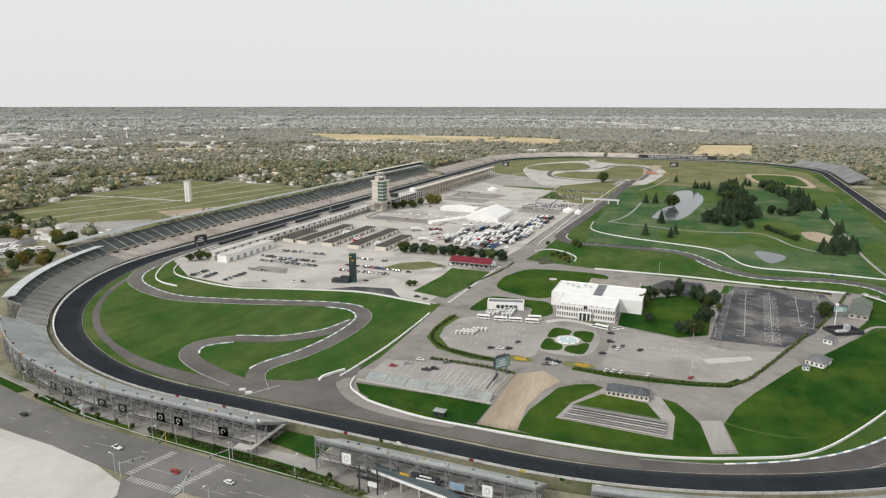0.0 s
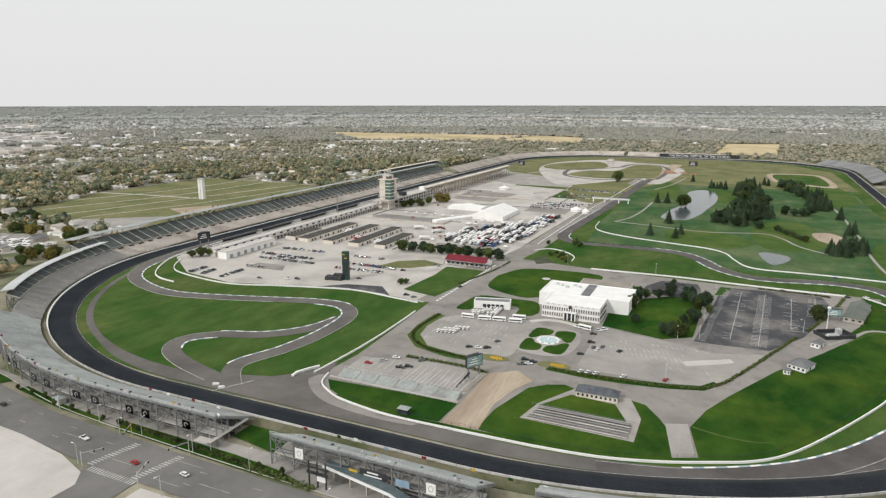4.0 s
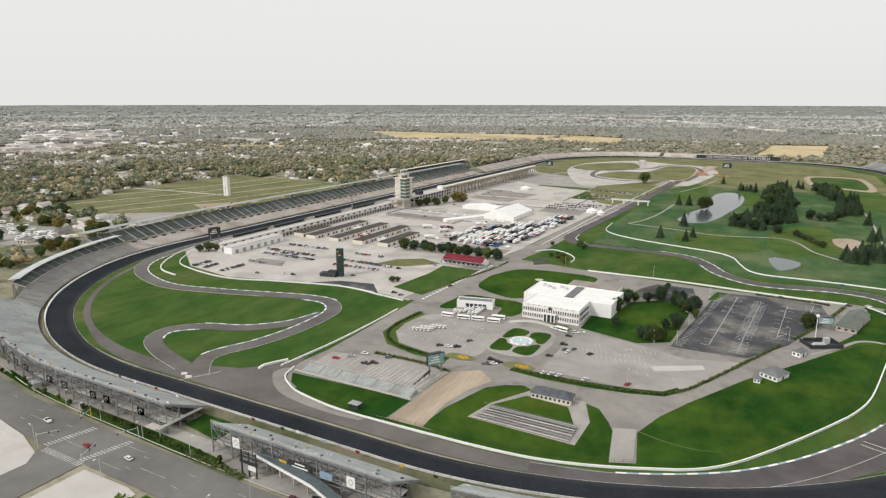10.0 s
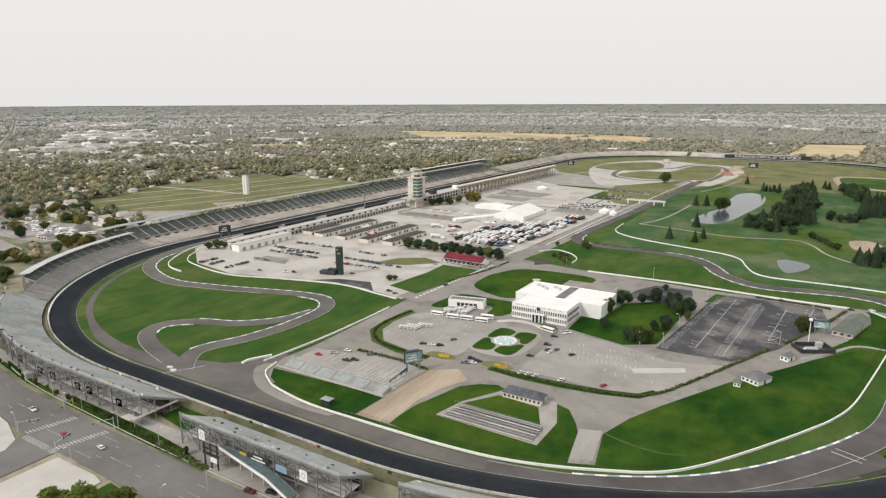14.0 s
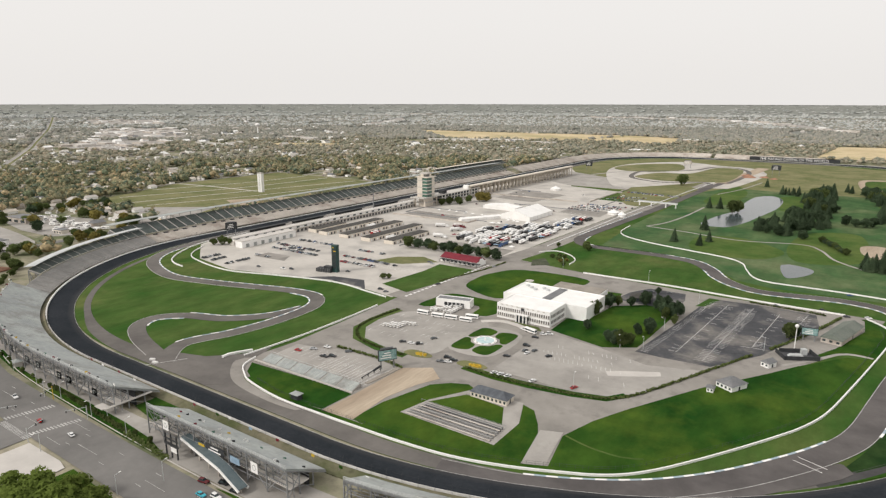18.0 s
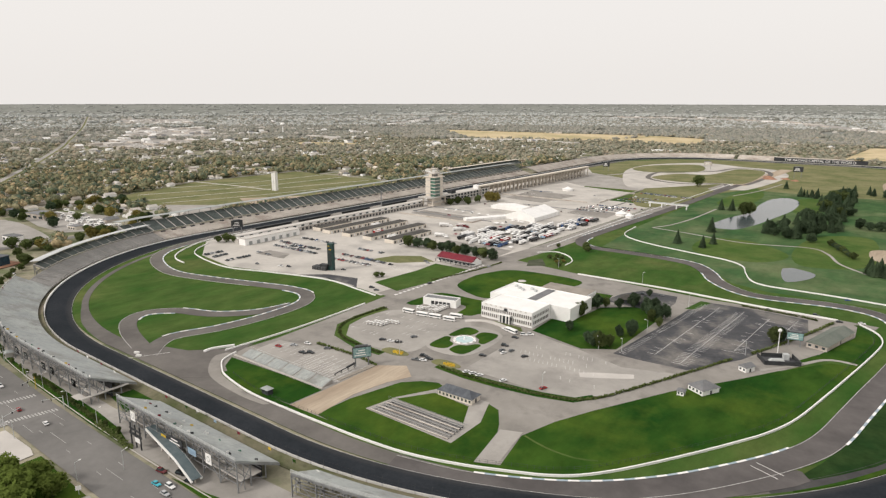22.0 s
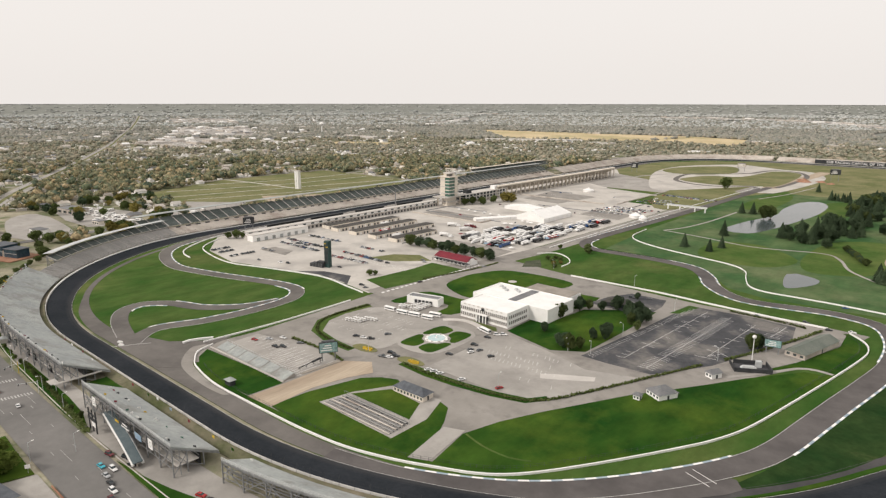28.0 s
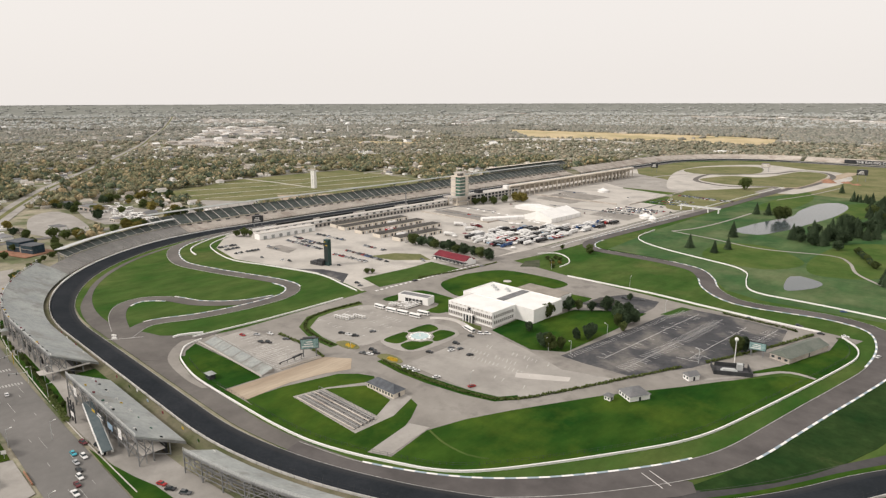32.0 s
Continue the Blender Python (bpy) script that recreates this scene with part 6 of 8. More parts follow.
def loft(bm, rings):
    """Joins rings of places, each with the same count, and closes the ends."""
    vs = [[bm.verts.new(p) for p in r] for r in rings]
    n = len(vs[0])
    for a, b in zip(vs, vs[1:]):
        for i in range(n):
            bm.faces.new((a[i], a[(i + 1) % n], b[(i + 1) % n], b[i]))
    bm.faces.new(vs[0][::-1])
    bm.faces.new(vs[-1])


def car_shape(col, kind, far=False):
    L, Wd, H = {"car": (4.6, 1.85, 1.45), "suv": (4.9, 1.95, 1.75), "pickup": (5.6, 2.0, 1.8)}[kind]
    th = thing({"car": "car", "suv": "suv", "pickup": "pickup"}[kind], {"car": "parked %s saloon car on the paving", "suv": "parked %s estate car on the paving", "pickup": "parked %s pickup truck on the paving"}[kind] % col, "car", "parked cars")
    bm = bmesh.new()
    w2 = Wd / 2
    prof = [(-L / 2, 0.45, 0.8), (-L / 2 + 0.15, 0.3, 0.92), (-L / 4, 0.28, 0.98), (L / 6, 0.28, 0.96), (L / 2 - 0.3, 0.3, 0.82), (L / 2, 0.42, 0.66)]
    loft(bm, [[(x, -w2 * 0.94, lo), (x, w2 * 0.94, lo), (x, w2, (lo + hi) / 2), (x, w2 * 0.9, hi), (x, -w2 * 0.9, hi), (x, -w2, (lo + hi) / 2)] for x, lo, hi in prof])
    body = part("body", bm, PAINT[col], th)
    bm = bmesh.new()
    x0, x1 = {"car": (-1.7, 1.0), "suv": (-2.2, 0.9), "pickup": (-0.5, 1.3)}[kind]
    loft(bm, [[(x0, -w2 * 0.85, 0.95), (x1, -w2 * 0.85, 0.93), (x1, w2 * 0.85, 0.93), (x0, w2 * 0.85, 0.95)], [(x0 + 0.4, -w2 * 0.72, H - 0.06), (x1 - 0.7, -w2 * 0.72, H - 0.06), (x1 - 0.7, w2 * 0.72, H - 0.06), (x0 + 0.4, w2 * 0.72, H - 0.06)]])
    part("window_band", bm, M["glass"], th)
    bm = bmesh.new()
    box(bm, (x0 + x1 - 0.3) / 2, 0, H - 0.07, x1 - x0 - 1.05, Wd * 0.72, 0.07)
    part("roof", bm, PAINT[col], th)
    if far:
        return th
    bm = bmesh.new()
    cyl(bm, 0, 0, 0, 0.33, 0.22, 10)
    wh = part("wheel", bm, M["tyre"], th)
    wh.matrix_basis = pose(L * 0.3, w2 - 0.02, 0.33, 90)
    for x, y in ((L * 0.3, -w2 + 0.24), (-L * 0.3, w2 - 0.02), (-L * 0.3, -w2 + 0.24)):
        shared("wheel", wh.data, th, pose(x, y, 0.33, 90))
    return th


def car(col, x, y, rz=0.0, kind="car", z=0.16):
    far = y > 600
    z = z - 0.2 if far else z
    key = (col, kind, far)
    if key not in made:
        made[key] = car_shape(col, kind, far)
        made[key].matrix_basis = pose(x, y, z, 0, 0, rz)
        return made[key]
    return copy_thing(made[key], pose(x, y, z, 0, 0, rz))


rc = random.Random(5)
COLS = ["white", "silver", "black", "grey", "black", "grey", "silver", "white", "red", "blue", "maroon"]


def car_row(x0, y0, x1, y1, n, rz, fill=0.85, z=0.12, dark=0.0):
    for i in range(n):
        if rc.random() > fill:
            continue
        t = (i + 0.5) / n
        col = rc.choice(["black", "grey"]) if rc.random() < dark else rc.choice(COLS)
        car(col, x0 + (x1 - x0) * t + rc.uniform(-0.3, 0.3), y0 + (y1 - y0) * t + rc.uniform(-0.3, 0.3), rz + rc.uniform(-3, 3) + rc.choice((0, 180)), rc.choice(("car", "suv", "suv", "pickup")), z)


for args in ((-503, 386, -502, 407, 7, 0, 0.95, 0.12, 0.9), (-488, 386, -489, 406, 7, 0, 0.95, 0.12, 0.9), (-466, 385, -465, 412, 9, 0, 0.95, 0.12, 0.9),
             (-494, 473, -431, 472, 21, 90, 0.85), (-483, 457, -419, 458, 21, 90, 0.85), (-489, 500, -437, 501, 17, 90, 0.6), (-392, 454, -343, 456, 17, 90, 0.9), (-403, 473, -338, 471, 22, 90, 0.75),
             (-473, 427, -453, 427, 7, 90, 0.7), (-404, 499, -367, 500, 12, 90, 0.35), (-478, 466, -428, 466, 16, 90, 0.35),
             (-322, 1086, -229, 1070, 30, 80, 0.8), (-318, 1078, -236, 1062, 27, 80, 0.7), (-322, 914, -252, 920, 22, 90, 0.6), (-320, 900, -262, 905, 18, 90, 0.6), (-322, 886, -270, 890, 16, 90, 0.5)):
    car_row(*args)
# single cars that stand apart
for col, x, y, rz, kind in (("red", -249, 274, 10, "car"), ("silver", -243, 281, 30, "car"), ("white", -238, 288, 10, "car"), ("black", -229, 276, 5, "pickup"), ("black", -225, 279, 15, "suv"), ("grey", -222, 290, 40, "car"),
                            ("black", -205, 322, 40, "car"), ("white", -199, 323, 20, "car"), ("black", -194, 325, 45, "suv"), ("grey", -192, 338, 60, "car"), ("black", -161.5, 315.2, 30, "suv"), ("grey", -167, 309.7, 20, "pickup"), ("black", -167, 317, 20, "suv"), ("white", -163, 311.5, 25, "car"),
                            ("black", -137, 361, 10, "suv"), ("grey", -134, 353, 80, "car"), ("grey", -129, 356, 80, "car"), ("white", -131, 350, 80, "car"), ("black", -139, 339, 20, "car"), ("black", -118, 353, 60, "car"),
                            ("white", -133, 313.5, 65, "car"), ("white", -129, 314, 65, "car"), ("white", -124.5, 314, 65, "car"), ("white", -110, 316, 65, "car"), ("red", -88, 321, 70, "car"),
                            ("white", -152, 386, -15, "pickup"), ("white", -137, 385, 20, "suv"), ("white", -134, 388, 20, "suv"), ("black", -139, 377, 10, "car"),
                            ("black", -262, 443, 80, "car"), ("silver", -253, 520, 70, "car"), ("white", -300, 512, 0, "suv"), ("grey", -312, 500, 20, "car"), ("silver", -306, 496, 20, "car"), ("black", -330, 470, 30, "suv"),
                            ("white", -408, 404, 5, "pickup"), ("black", -400, 407, 5, "suv"), ("black", -352, 430, 10, "car"), ("grey", -432, 396, 0, "car"), ("black", -292, 404, 20, "suv"), ("grey", -284, 401, 40, "car"),
                            ("white", 38, 545, 10, "car"), ("black", 25, 540, 20, "car"), ("white", 61, 520, 80, "car"), ("blue", 24, 602, 30, "car"), ("grey", -95, 527, 10, "car"), ("black", -107, 521, 0, "suv"),
                            ("grey", -20, 539, 5, "car"), ("black", 10, 546, 10, "suv")):
    car(col, x, y, rz, kind)
# street traffic at rest and the cars below the stands
for col, x, y, rz, kind in (("cyan", -169, 148.5, 2, "car"), ("white", -163, 151, 2, "suv"), ("silver", -160, 147, 2, "car"), ("black", -153, 146, 2, "car"), ("white", -147, 144.5, 2, "suv"), ("maroon", -142, 142, 2, "car"), ("white", -136, 139.5, 2, "pickup"),
                            ("maroon", -176, 154.7, 10, "suv"), ("black", -168, 158.5, 12, "suv"), ("black", -160, 157.5, 12, "car"), ("grey", -105, 170, 35, "suv"), ("black", -112, 167, 35, "car"), ("white", -96, 168, 35, "suv"), ("silver", -88, 172, 30, "car"), ("black", -78, 170, 30, "car"),
                            ("white", -322, 146, 172, "pickup"), ("black", -390, 152, 172, "suv"), ("red", -284, 141, 170, "car"), ("white", -258, 143, 172, "car"), ("red", -118, 166, 20, "car")):
    car(col, x, y, rz, kind, 0.07)


def bus(x, y, rz):
    if "bus" not in made:
        th = thing("shuttle_bus", "white shuttle bus parked beside the visitor hall", "bus", "shuttle buses")
        bm = bmesh.new()
        loft(bm, [[(s * 4.6, -1.2, 0.5), (s * 4.6, 1.2, 0.5), (s * 4.6, 1.2, 2.6), (s * 4.5, 0.9, 3.1), (s * 4.5, -0.9, 3.1), (s * 4.6, -1.2, 2.6)] for s in (-1, 1)])
        part("body", bm, M["white"], th)
        for s in (-1, 1):
            bm = bmesh.new()
            box(bm, 0, 1.22 * s, 1.5, 8.4, 0.06, 0.9)
            part("window_band", bm, M["glass"], th)
        bm = bmesh.new()
        box(bm, 4.62, 0, 1.3, 0.06, 2.0, 1.3)
        part("windscreen", bm, M["glass"], th)
        bm = bmesh.new()
        cyl(bm, 0, 0, 0, 0.48, 0.3, 12)
        wh = part("wheel", bm, M["tyre"], th)
        wh.matrix_basis = pose(3, 1.2, 0.48, 90)
        for px_, py_ in ((3, -0.9), (-2.8, 1.2), (-2.8, -0.9)):
            shared("wheel", wh.data, th, pose(px_, py_, 0.48, 90))
        made["bus"] = th
        th.matrix_basis = pose(x, y, 0.16, 0, 0, rz)
        return
    copy_thing(made["bus"], pose(x, y, 0.16, 0, 0, rz))


for x, y, rz in ((-227, 374, 5), (-214.5, 374.5, 10), (-204.5, 376.5, 12), (-193, 378, 10), (-193, 386, 12), (-146, 384, -15)):
    bus(x, y, rz)


def cart(x, y, rz):
    if "cart" not in made:
        th = thing("golf_cart", "white covered golf cart on the paving", "cart", "golf carts")
        bm = bmesh.new()
        box(bm, 0, 0, 0.35, 3.0, 1.3, 0.5, taper=0.9)
        part("body", bm, M["white"], th)
        bm = bmesh.new()
        box(bm, -0.2, 0, 1.9, 2.6, 1.4, 0.12)
        part("canopy", bm, M["white"], th)
        for s in (-1, 1):
            for t in (-1.3, 0.9):
                bm = bmesh.new()
                box(bm, t, s * 0.6, 0.8, 0.08, 0.08, 1.1)
                part("post", bm, M["alu"], th)
        bm = bmesh.new()
        box(bm, -0.4, 0, 0.85, 0.6, 1.2, 0.4)
        part("seat", bm, M["tan"], th)
        bm = bmesh.new()
        cyl(bm, 0, 0, 0, 0.28, 0.2, 8)
        wh = part("wheel", bm, M["tyre"], th)
        wh.matrix_basis = pose(0.9, 0.75, 0.28, 90)
        for px_, py_ in ((0.9, -0.55), (-0.9, 0.75), (-0.9, -0.55)):
            shared("wheel", wh.data, th, pose(px_, py_, 0.28, 90))
        made["cart"] = th
        th.matrix_basis = pose(x, y, 0.16, 0, 0, rz)
        return
    copy_thing(made["cart"], pose(x, y, 0.16, 0, 0, rz))


for r in range(3):
    for k in range(5):
        if (r, k) not in ((2, 0), (1, 4)):
            cart(-234 + 2.6 * k + 3 * r, 339 + 4.8 * r + 0.6 * k, 78)
for r in range(5):
    for k in range(8):
        if rc.random() < 0.8:
            cart(-228 + 2.4 * k + rc.uniform(-.2, .2), 383 + 3.4 * r + 0.5 * k + rc.uniform(-.3, .3), 80) if 383 + 3.4 * r + 0.5 * k < 396.5 + 0.22 * (2.4 * k) else None


def trailer(col, x, y, rz, ln=15.0, z=0.12):
    key = ("trailer", col, ln)
    if key not in made:
        th = thing("race_trailer", "long %s team trailer with a tractor in the paddock" % col, "trailer", "team trailers")
        bm = bmesh.new()
        box(bm, 0, 0, 1.1, ln, 2.6, 3.0)
        part("box", bm, PAINT[col], th)
        bm = bmesh.new()
        box(bm, 0, 0, 4.1, ln - 0.2, 2.5, 0.12)
        part("roof", bm, M["white" if col not in ("black", "blue") else "steel"], th, "plain trailer roof")
        bm = bmesh.new()
        for xx in (-ln * 0.36, -ln * 0.28, ln * 0.4):
            box(bm, xx, 0, 0, 1.0, 2.4, 1.0, taper=0.9)
        part("wheel_set", bm, M["tyre"], th)
        bm = bmesh.new()
        box(bm, ln / 2 + 2.2, 0, 0.5, 3.0, 2.4, 2.6, taper=0.85)
        box(bm, ln / 2 + 4.2, 0, 0.5, 1.6, 2.2, 1.3)
        part("tractor", bm, PAINT[col], th)
        bm = bmesh.new()
        box(bm, -1, -2.6, 3.3, ln * 0.7, 2.6, 0.12)
        part("awning", bm, M["white" if col != "black" else "dark"], th)
        made[key] = th
        th.matrix_basis = pose(x, y, z, 0, 0, rz)
        return
    copy_thing(made[key], pose(x, y, z, 0, 0, rz))


TC = ["white", "white", "silver", "black", "white", "black", "grey", "white", "silver", "black", "white", "black", "blue", "white", "red", "black"]
for r, (y, x0, x1) in enumerate(((604, -346, -284), (625, -354, -276), (646, -352, -274), (668, -350, -272), (690, -332, -272), (712, -318, -270), (736, -302, -268), (762, -292, -268), (790, -288, -268))):
    x = x0
    while x < x1:
        if rc.random() < 0.86:
            trailer(rc.choice(TC), x, y + rc.uniform(-3, 3), 90 + rc.uniform(-4, 4) + (180 if rc.random() < 0.3 else 0), rc.choice((12.0, 15.0)))
        x += rc.choice((4.2, 4.8, 5.6))
for x, y, rz, c in ((-372, 600, 10, "white"), (-376, 640, 60, "white"), (-405, 652, 20, "white"), (-385, 660, 5, "maroon"), (-409, 560, 90, "white"), (-440, 570, 90, "red"), (-471, 600, 90, "white")):
    trailer(c, x, y, rz, 12.0)
for i in range(26):
    x, y = rc.uniform(-500, -275), rc.uniform(640, 1080)
    if not (-380 < x < -320 and 730 < y < 820) and not (x < -480 and y < 1000):
        car(rc.choice(COLS), x, y, rc.uniform(0, 180), "suv", 0.12)
# rows of cars in the far paddock
for r in range(4):
    car_row(-338 + 3 * r, 868 + 17 * r, -266, 866 + 17 * r, 16, 90, 0.8, 0.14)
for r in range(3):
    car_row(-322 + 4 * r, 988 + 16 * r, -268, 984 + 20 * r, 12, 90, 0.85, 0.22)

# ---- trees ----
def crown_mesh(kind, seed):
    """Many small leaf clumps over a few uneven lobes; unit tree of height 1."""
    r = random.Random(seed)
    vs, fs = [], []

    def leaf(c, s, n):
        n = Vector(n).normalized()
        u = n.orthogonal().normalized()
        u = Matrix.Rotation(r.uniform(0, 6.28), 3, n) @ u
        v = n.cross(u)
        k = len(vs)
        c = Vector(c)
        for a, b in ((-1, -0.7), (0.9, -1), (1.1, 0.8), (-0.7, 1)):
            vs.append(tuple(c + u * a * s * 0.5 + v * b * s * 0.5 + n * s * r.uniform(-0.2, 0.2)))
        fs.append((k, k + 1, k + 2, k + 3))

    if kind == "broad":
        lobes = [(0, 0, 0.55, 0.3), (0, 0, 0.34, 0.26)]
        for i in range(8):
            a = 6.28 * i / 8 + r.uniform(-0.4, 0.4)
            d = r.uniform(0.16, 0.3)
            lobes.append((d * math.cos(a), d * math.sin(a), r.uniform(0.3, 0.7), r.uniform(0.15, 0.22)))
        for i in range(3):
            lobes.append((r.uniform(-0.1, 0.1), r.uniform(-0.1, 0.1), r.uniform(0.78, 0.86), r.uniform(0.1, 0.14)))
        for x, y, z, rad in lobes:
            for _ in range(int(95 * rad / 0.17)):
                d = Vector((r.gauss(0, 1), r.gauss(0, 1), r.gauss(0.15, 1))).normalized()
                c = Vector((x, y, z)) + d * rad * r.uniform(0.72, 1.06)
                leaf(c, rad * r.uniform(0.24, 0.44), d + Vector((r.gauss(0, 0.5), r.gauss(0, 0.5), r.gauss(0.2, 0.5))))
    else:
        n = 20
        for k in range(n):
            t = k / (n - 1)
            z = 0.1 + 0.86 * t
            rad = (0.24 * (1 - t) ** 0.85 + 0.012) * r.uniform(0.85, 1.12)
            m = int(14 + 34 * (1 - t))
            for i in range(m):
                a = 6.28 * i / m + r.uniform(-0.25, 0.25)
                d = Vector((math.cos(a), math.sin(a), 0))
                f = r.uniform(0.45, 1.08)
                leaf(Vector((0, 0, z - 0.05 * f)) + d * rad * f, 0.04 + 0.032 * (1 - t), d + Vector((0, 0, r.uniform(0.5, 1.4))))
    me = bpy.data.meshes.new("crown")
    me.from_pydata(vs, [], fs)
    return me


TREE = {}


def tree(kind, x, y, h, spread=1.0, z=0.0, label="", leafmat=None):
    variant = rt.randrange(4)
    lm = leafmat or ("needle" if kind == "conifer" else "leaf")
    key = (kind, variant, lm)
    m = pose(x, y, z, 0, 0, rt.uniform(0, 360)) @ Matrix.Diagonal((h * spread, h * spread, h, 1))
    lab = {"needle": "dark green conifer standing on the grass", "leaf": "broad green leafy tree with an uneven crown", "leaf_autumn": "broad tree with yellowing autumn leaves", "leaf_bright": "broad tree with fresh yellow-green leaves"}[lm]
    if key not in TREE:
        th = thing("conifer" if kind == "conifer" else "tree", lab, "tree", "conifers" if kind == "conifer" else "trees")
        me = crown_mesh(kind, 11 * variant + (100 if kind == "conifer" else 0))
        me.materials.append(M[lm])
        cr = new("crown", me)
        cr.parent = th
        bm = bmesh.new()
        cyl(bm, 0, 0, 0, 0.022, 0.45 if kind == "broad" else 0.9, 7, 0.012 if kind == "broad" else 0.004)
        if kind == "broad":
            for i in range(5):
                a = 1.257 * i + 0.3
                beam(bm, (0, 0, 0.28 + 0.03 * i), (0.2 * math.cos(a), 0.2 * math.sin(a), 0.56 + 0.03 * i), 0.016)
        tk = part("trunk", bm, M["bark"], th)
        TREE[key] = th
        th.matrix_basis = m
        return th
    src = TREE[key]
    o = copy_thing(src, Matrix.Identity(4))
    o.matrix_basis = m
    if label:
        o["label"] = label
    return o


rt = random.Random(21)
# conifers and trees of the golf ground
for x, y, h in ((-147, 730, 16), (-119, 724, 14), (-115, 749, 14), (-135, 816, 19), (-168, 988, 17), (-154, 990, 18), (-101, 1201, 17), (-137, 1291, 16), (-85, 1200, 13), (-78, 1190, 13)):
    tree("conifer", x, y, h, 1.15)
tree("broad", -131, 957, 21, 0.95)
tree("broad", -126, 968, 19, 0.95)
tree("broad", -268, 1225, 24, 1.05)
WOOD_A = [(-87, 816), (-41, 830), (-14, 905), (-14, 1000), (-20, 1110), (-30, 1262), (-57, 1255), (-62, 1120), (-56, 985), (-77, 890)]
WOOD_B = [(8, 1284), (26, 1280), (44, 1252), (54, 1178), (62, 1078), (66, 1021), (49, 985), (31, 956), (38, 1102), (12, 1250)]
WOOD_E = [(26, 706), (33, 692), (45, 694), (57, 705), (67, 733), (63, 762), (45, 735)]


def in_area(poly, x, y):
    c = False
    for i in range(len(poly)):
        (x1, y1), (x2, y2) = poly[i - 1], poly[i]
        if (y1 > y) != (y2 > y) and x < (x2 - x1) * (y - y1) / (y2 - y1) + x1:
            c = not c
    return c


for poly, n, h0, h1, soft_ in ((WOOD_A, 78, 13, 22, 0.35), (WOOD_B, 55, 12, 20, 0.15), (WOOD_E, 20, 13, 18, 0.1)):
    k = 0
    while k < n:
        x, y = rt.uniform(min(q[0] for q in poly), max(q[0] for q in poly)), rt.uniform(min(q[1] for q in poly), max(q[1] for q in poly))
        if in_area(poly, x, y):
            kd = "broad" if rt.random() < soft_ else "conifer"
            tree(kd, x, y, rt.uniform(h0, h1) * (0.85 if kd == "broad" else 1.0), 1.2, leafmat="needle" if rt.random() < 0.8 else None)
            k += 1
for x, y, h in ((2, 944, 14), (13, 938, 12), (23, 938, 13), (30, 946, 14), (65, 931, 19), (60, 818, 17), (67, 829, 18), (-32, 820, 12)):
    tree("broad" if h < 15 else "conifer", x, y, h, 1.15, leafmat="needle")
for k in range(9):
    tree("broad", -12 + 3.1 * k + rt.uniform(-1, 1), 815 - 6.8 * k, rt.uniform(5, 8), 1.3, leafmat="needle" if k % 2 else None)
for cx, cy, n in ((-86, 1206, 5), (-8, 1290, 4), (62, 1180, 3)):
    for _ in range(n):
        tree("conifer", rt.gauss(cx, 6), rt.gauss(cy, 6), rt.uniform(11, 16), 1.15)
# round the museum and its lots
for x, y, h in ((-124, 443, 11), (-117, 411, 7), (-119, 414, 6), (-93, 395, 10), (-88, 394, 11), (-98, 398, 8), (-84, 400, 8), (-80, 425, 11), (-82, 433, 9), (-86, 420, 8), (-122, 466, 11), (-118, 473, 8), (-101, 484, 12), (-89, 478, 12),
                (-84, 470, 10), (-76, 467, 12), (-74, 474, 11), (-80, 462, 9), (-3, 468, 12), (0, 474, 10), (-72, 455, 7), (-102, 520, 6), (-86, 488, 10), (-127, 472, 7), (-109, 476, 8)):
    tree("broad", x, y, h * 1.1, 0.85, leafmat="needle" if rt.random() < 0.75 else None)
for k in range(11):
    tree("broad", -368 + 10.2 * k + rt.uniform(-1.5, 1.5), 543 + rt.uniform(-3, 3), rt.uniform(10, 13.5), 1.28, leafmat="needle" if k % 3 else None)
for x, y, h in ((-538, 436, 11), (-531, 441, 9), (-544, 430, 8), (-311, 430, 6), (-308, 434, 5), (-212, 640, 9), (-206, 632, 7), (-240, 633, 5)):
    tree("broad", x, y, h, 1.2)
for x, y, h, lm in ((-492, 800, 13, None), (-486, 815, 12, None), (-478, 808, 9, None), (-470, 850, 16, "leaf_autumn"), (-462, 858, 15, "leaf_autumn"), (-474, 866, 14, "leaf_autumn"), (-480, 836, 12, None), (-497, 788, 11, None)):
    tree("broad", x, y, h, 1.2, leafmat=lm)
tagged(strip("meadow_ridge", curve([(-71, 272), (-58, 268.5), (-44, 268.5), (-35, 272.5)], 4), 0.6, -0.6, 0.2, M["lawn"]), "faint worn line across the meadow", "path", kind="structure")
# shrub bed beside the crossing
tagged(slab("stone_bed", [(-236, 564), (-229, 578), (-213, 556), (-227, 544)], 0.2, M["gravel"]), "dark stone bed beside the crossing", "bed", kind="structure")
for x, y, h in ((-224, 584, 4.5), (-215, 578, 5), (-209, 570, 4), (-203, 562, 4.5), (-213, 588, 5), (-220, 592, 4), (-206, 578, 3.5)):
    tree("broad", x, y, h, 1.4, leafmat="leaf_autumn" if rt.random() < 0.4 else None)
# along the street
for k in range(16):
    tree("broad", -402 + 12 * k + rt.uniform(-1, 1), 164.5 - 0.35 * k + (3 if k < 3 else 0) + rt.uniform(-1, 1) * 0.5, rt.uniform(2.6, 4.2), 0.85)
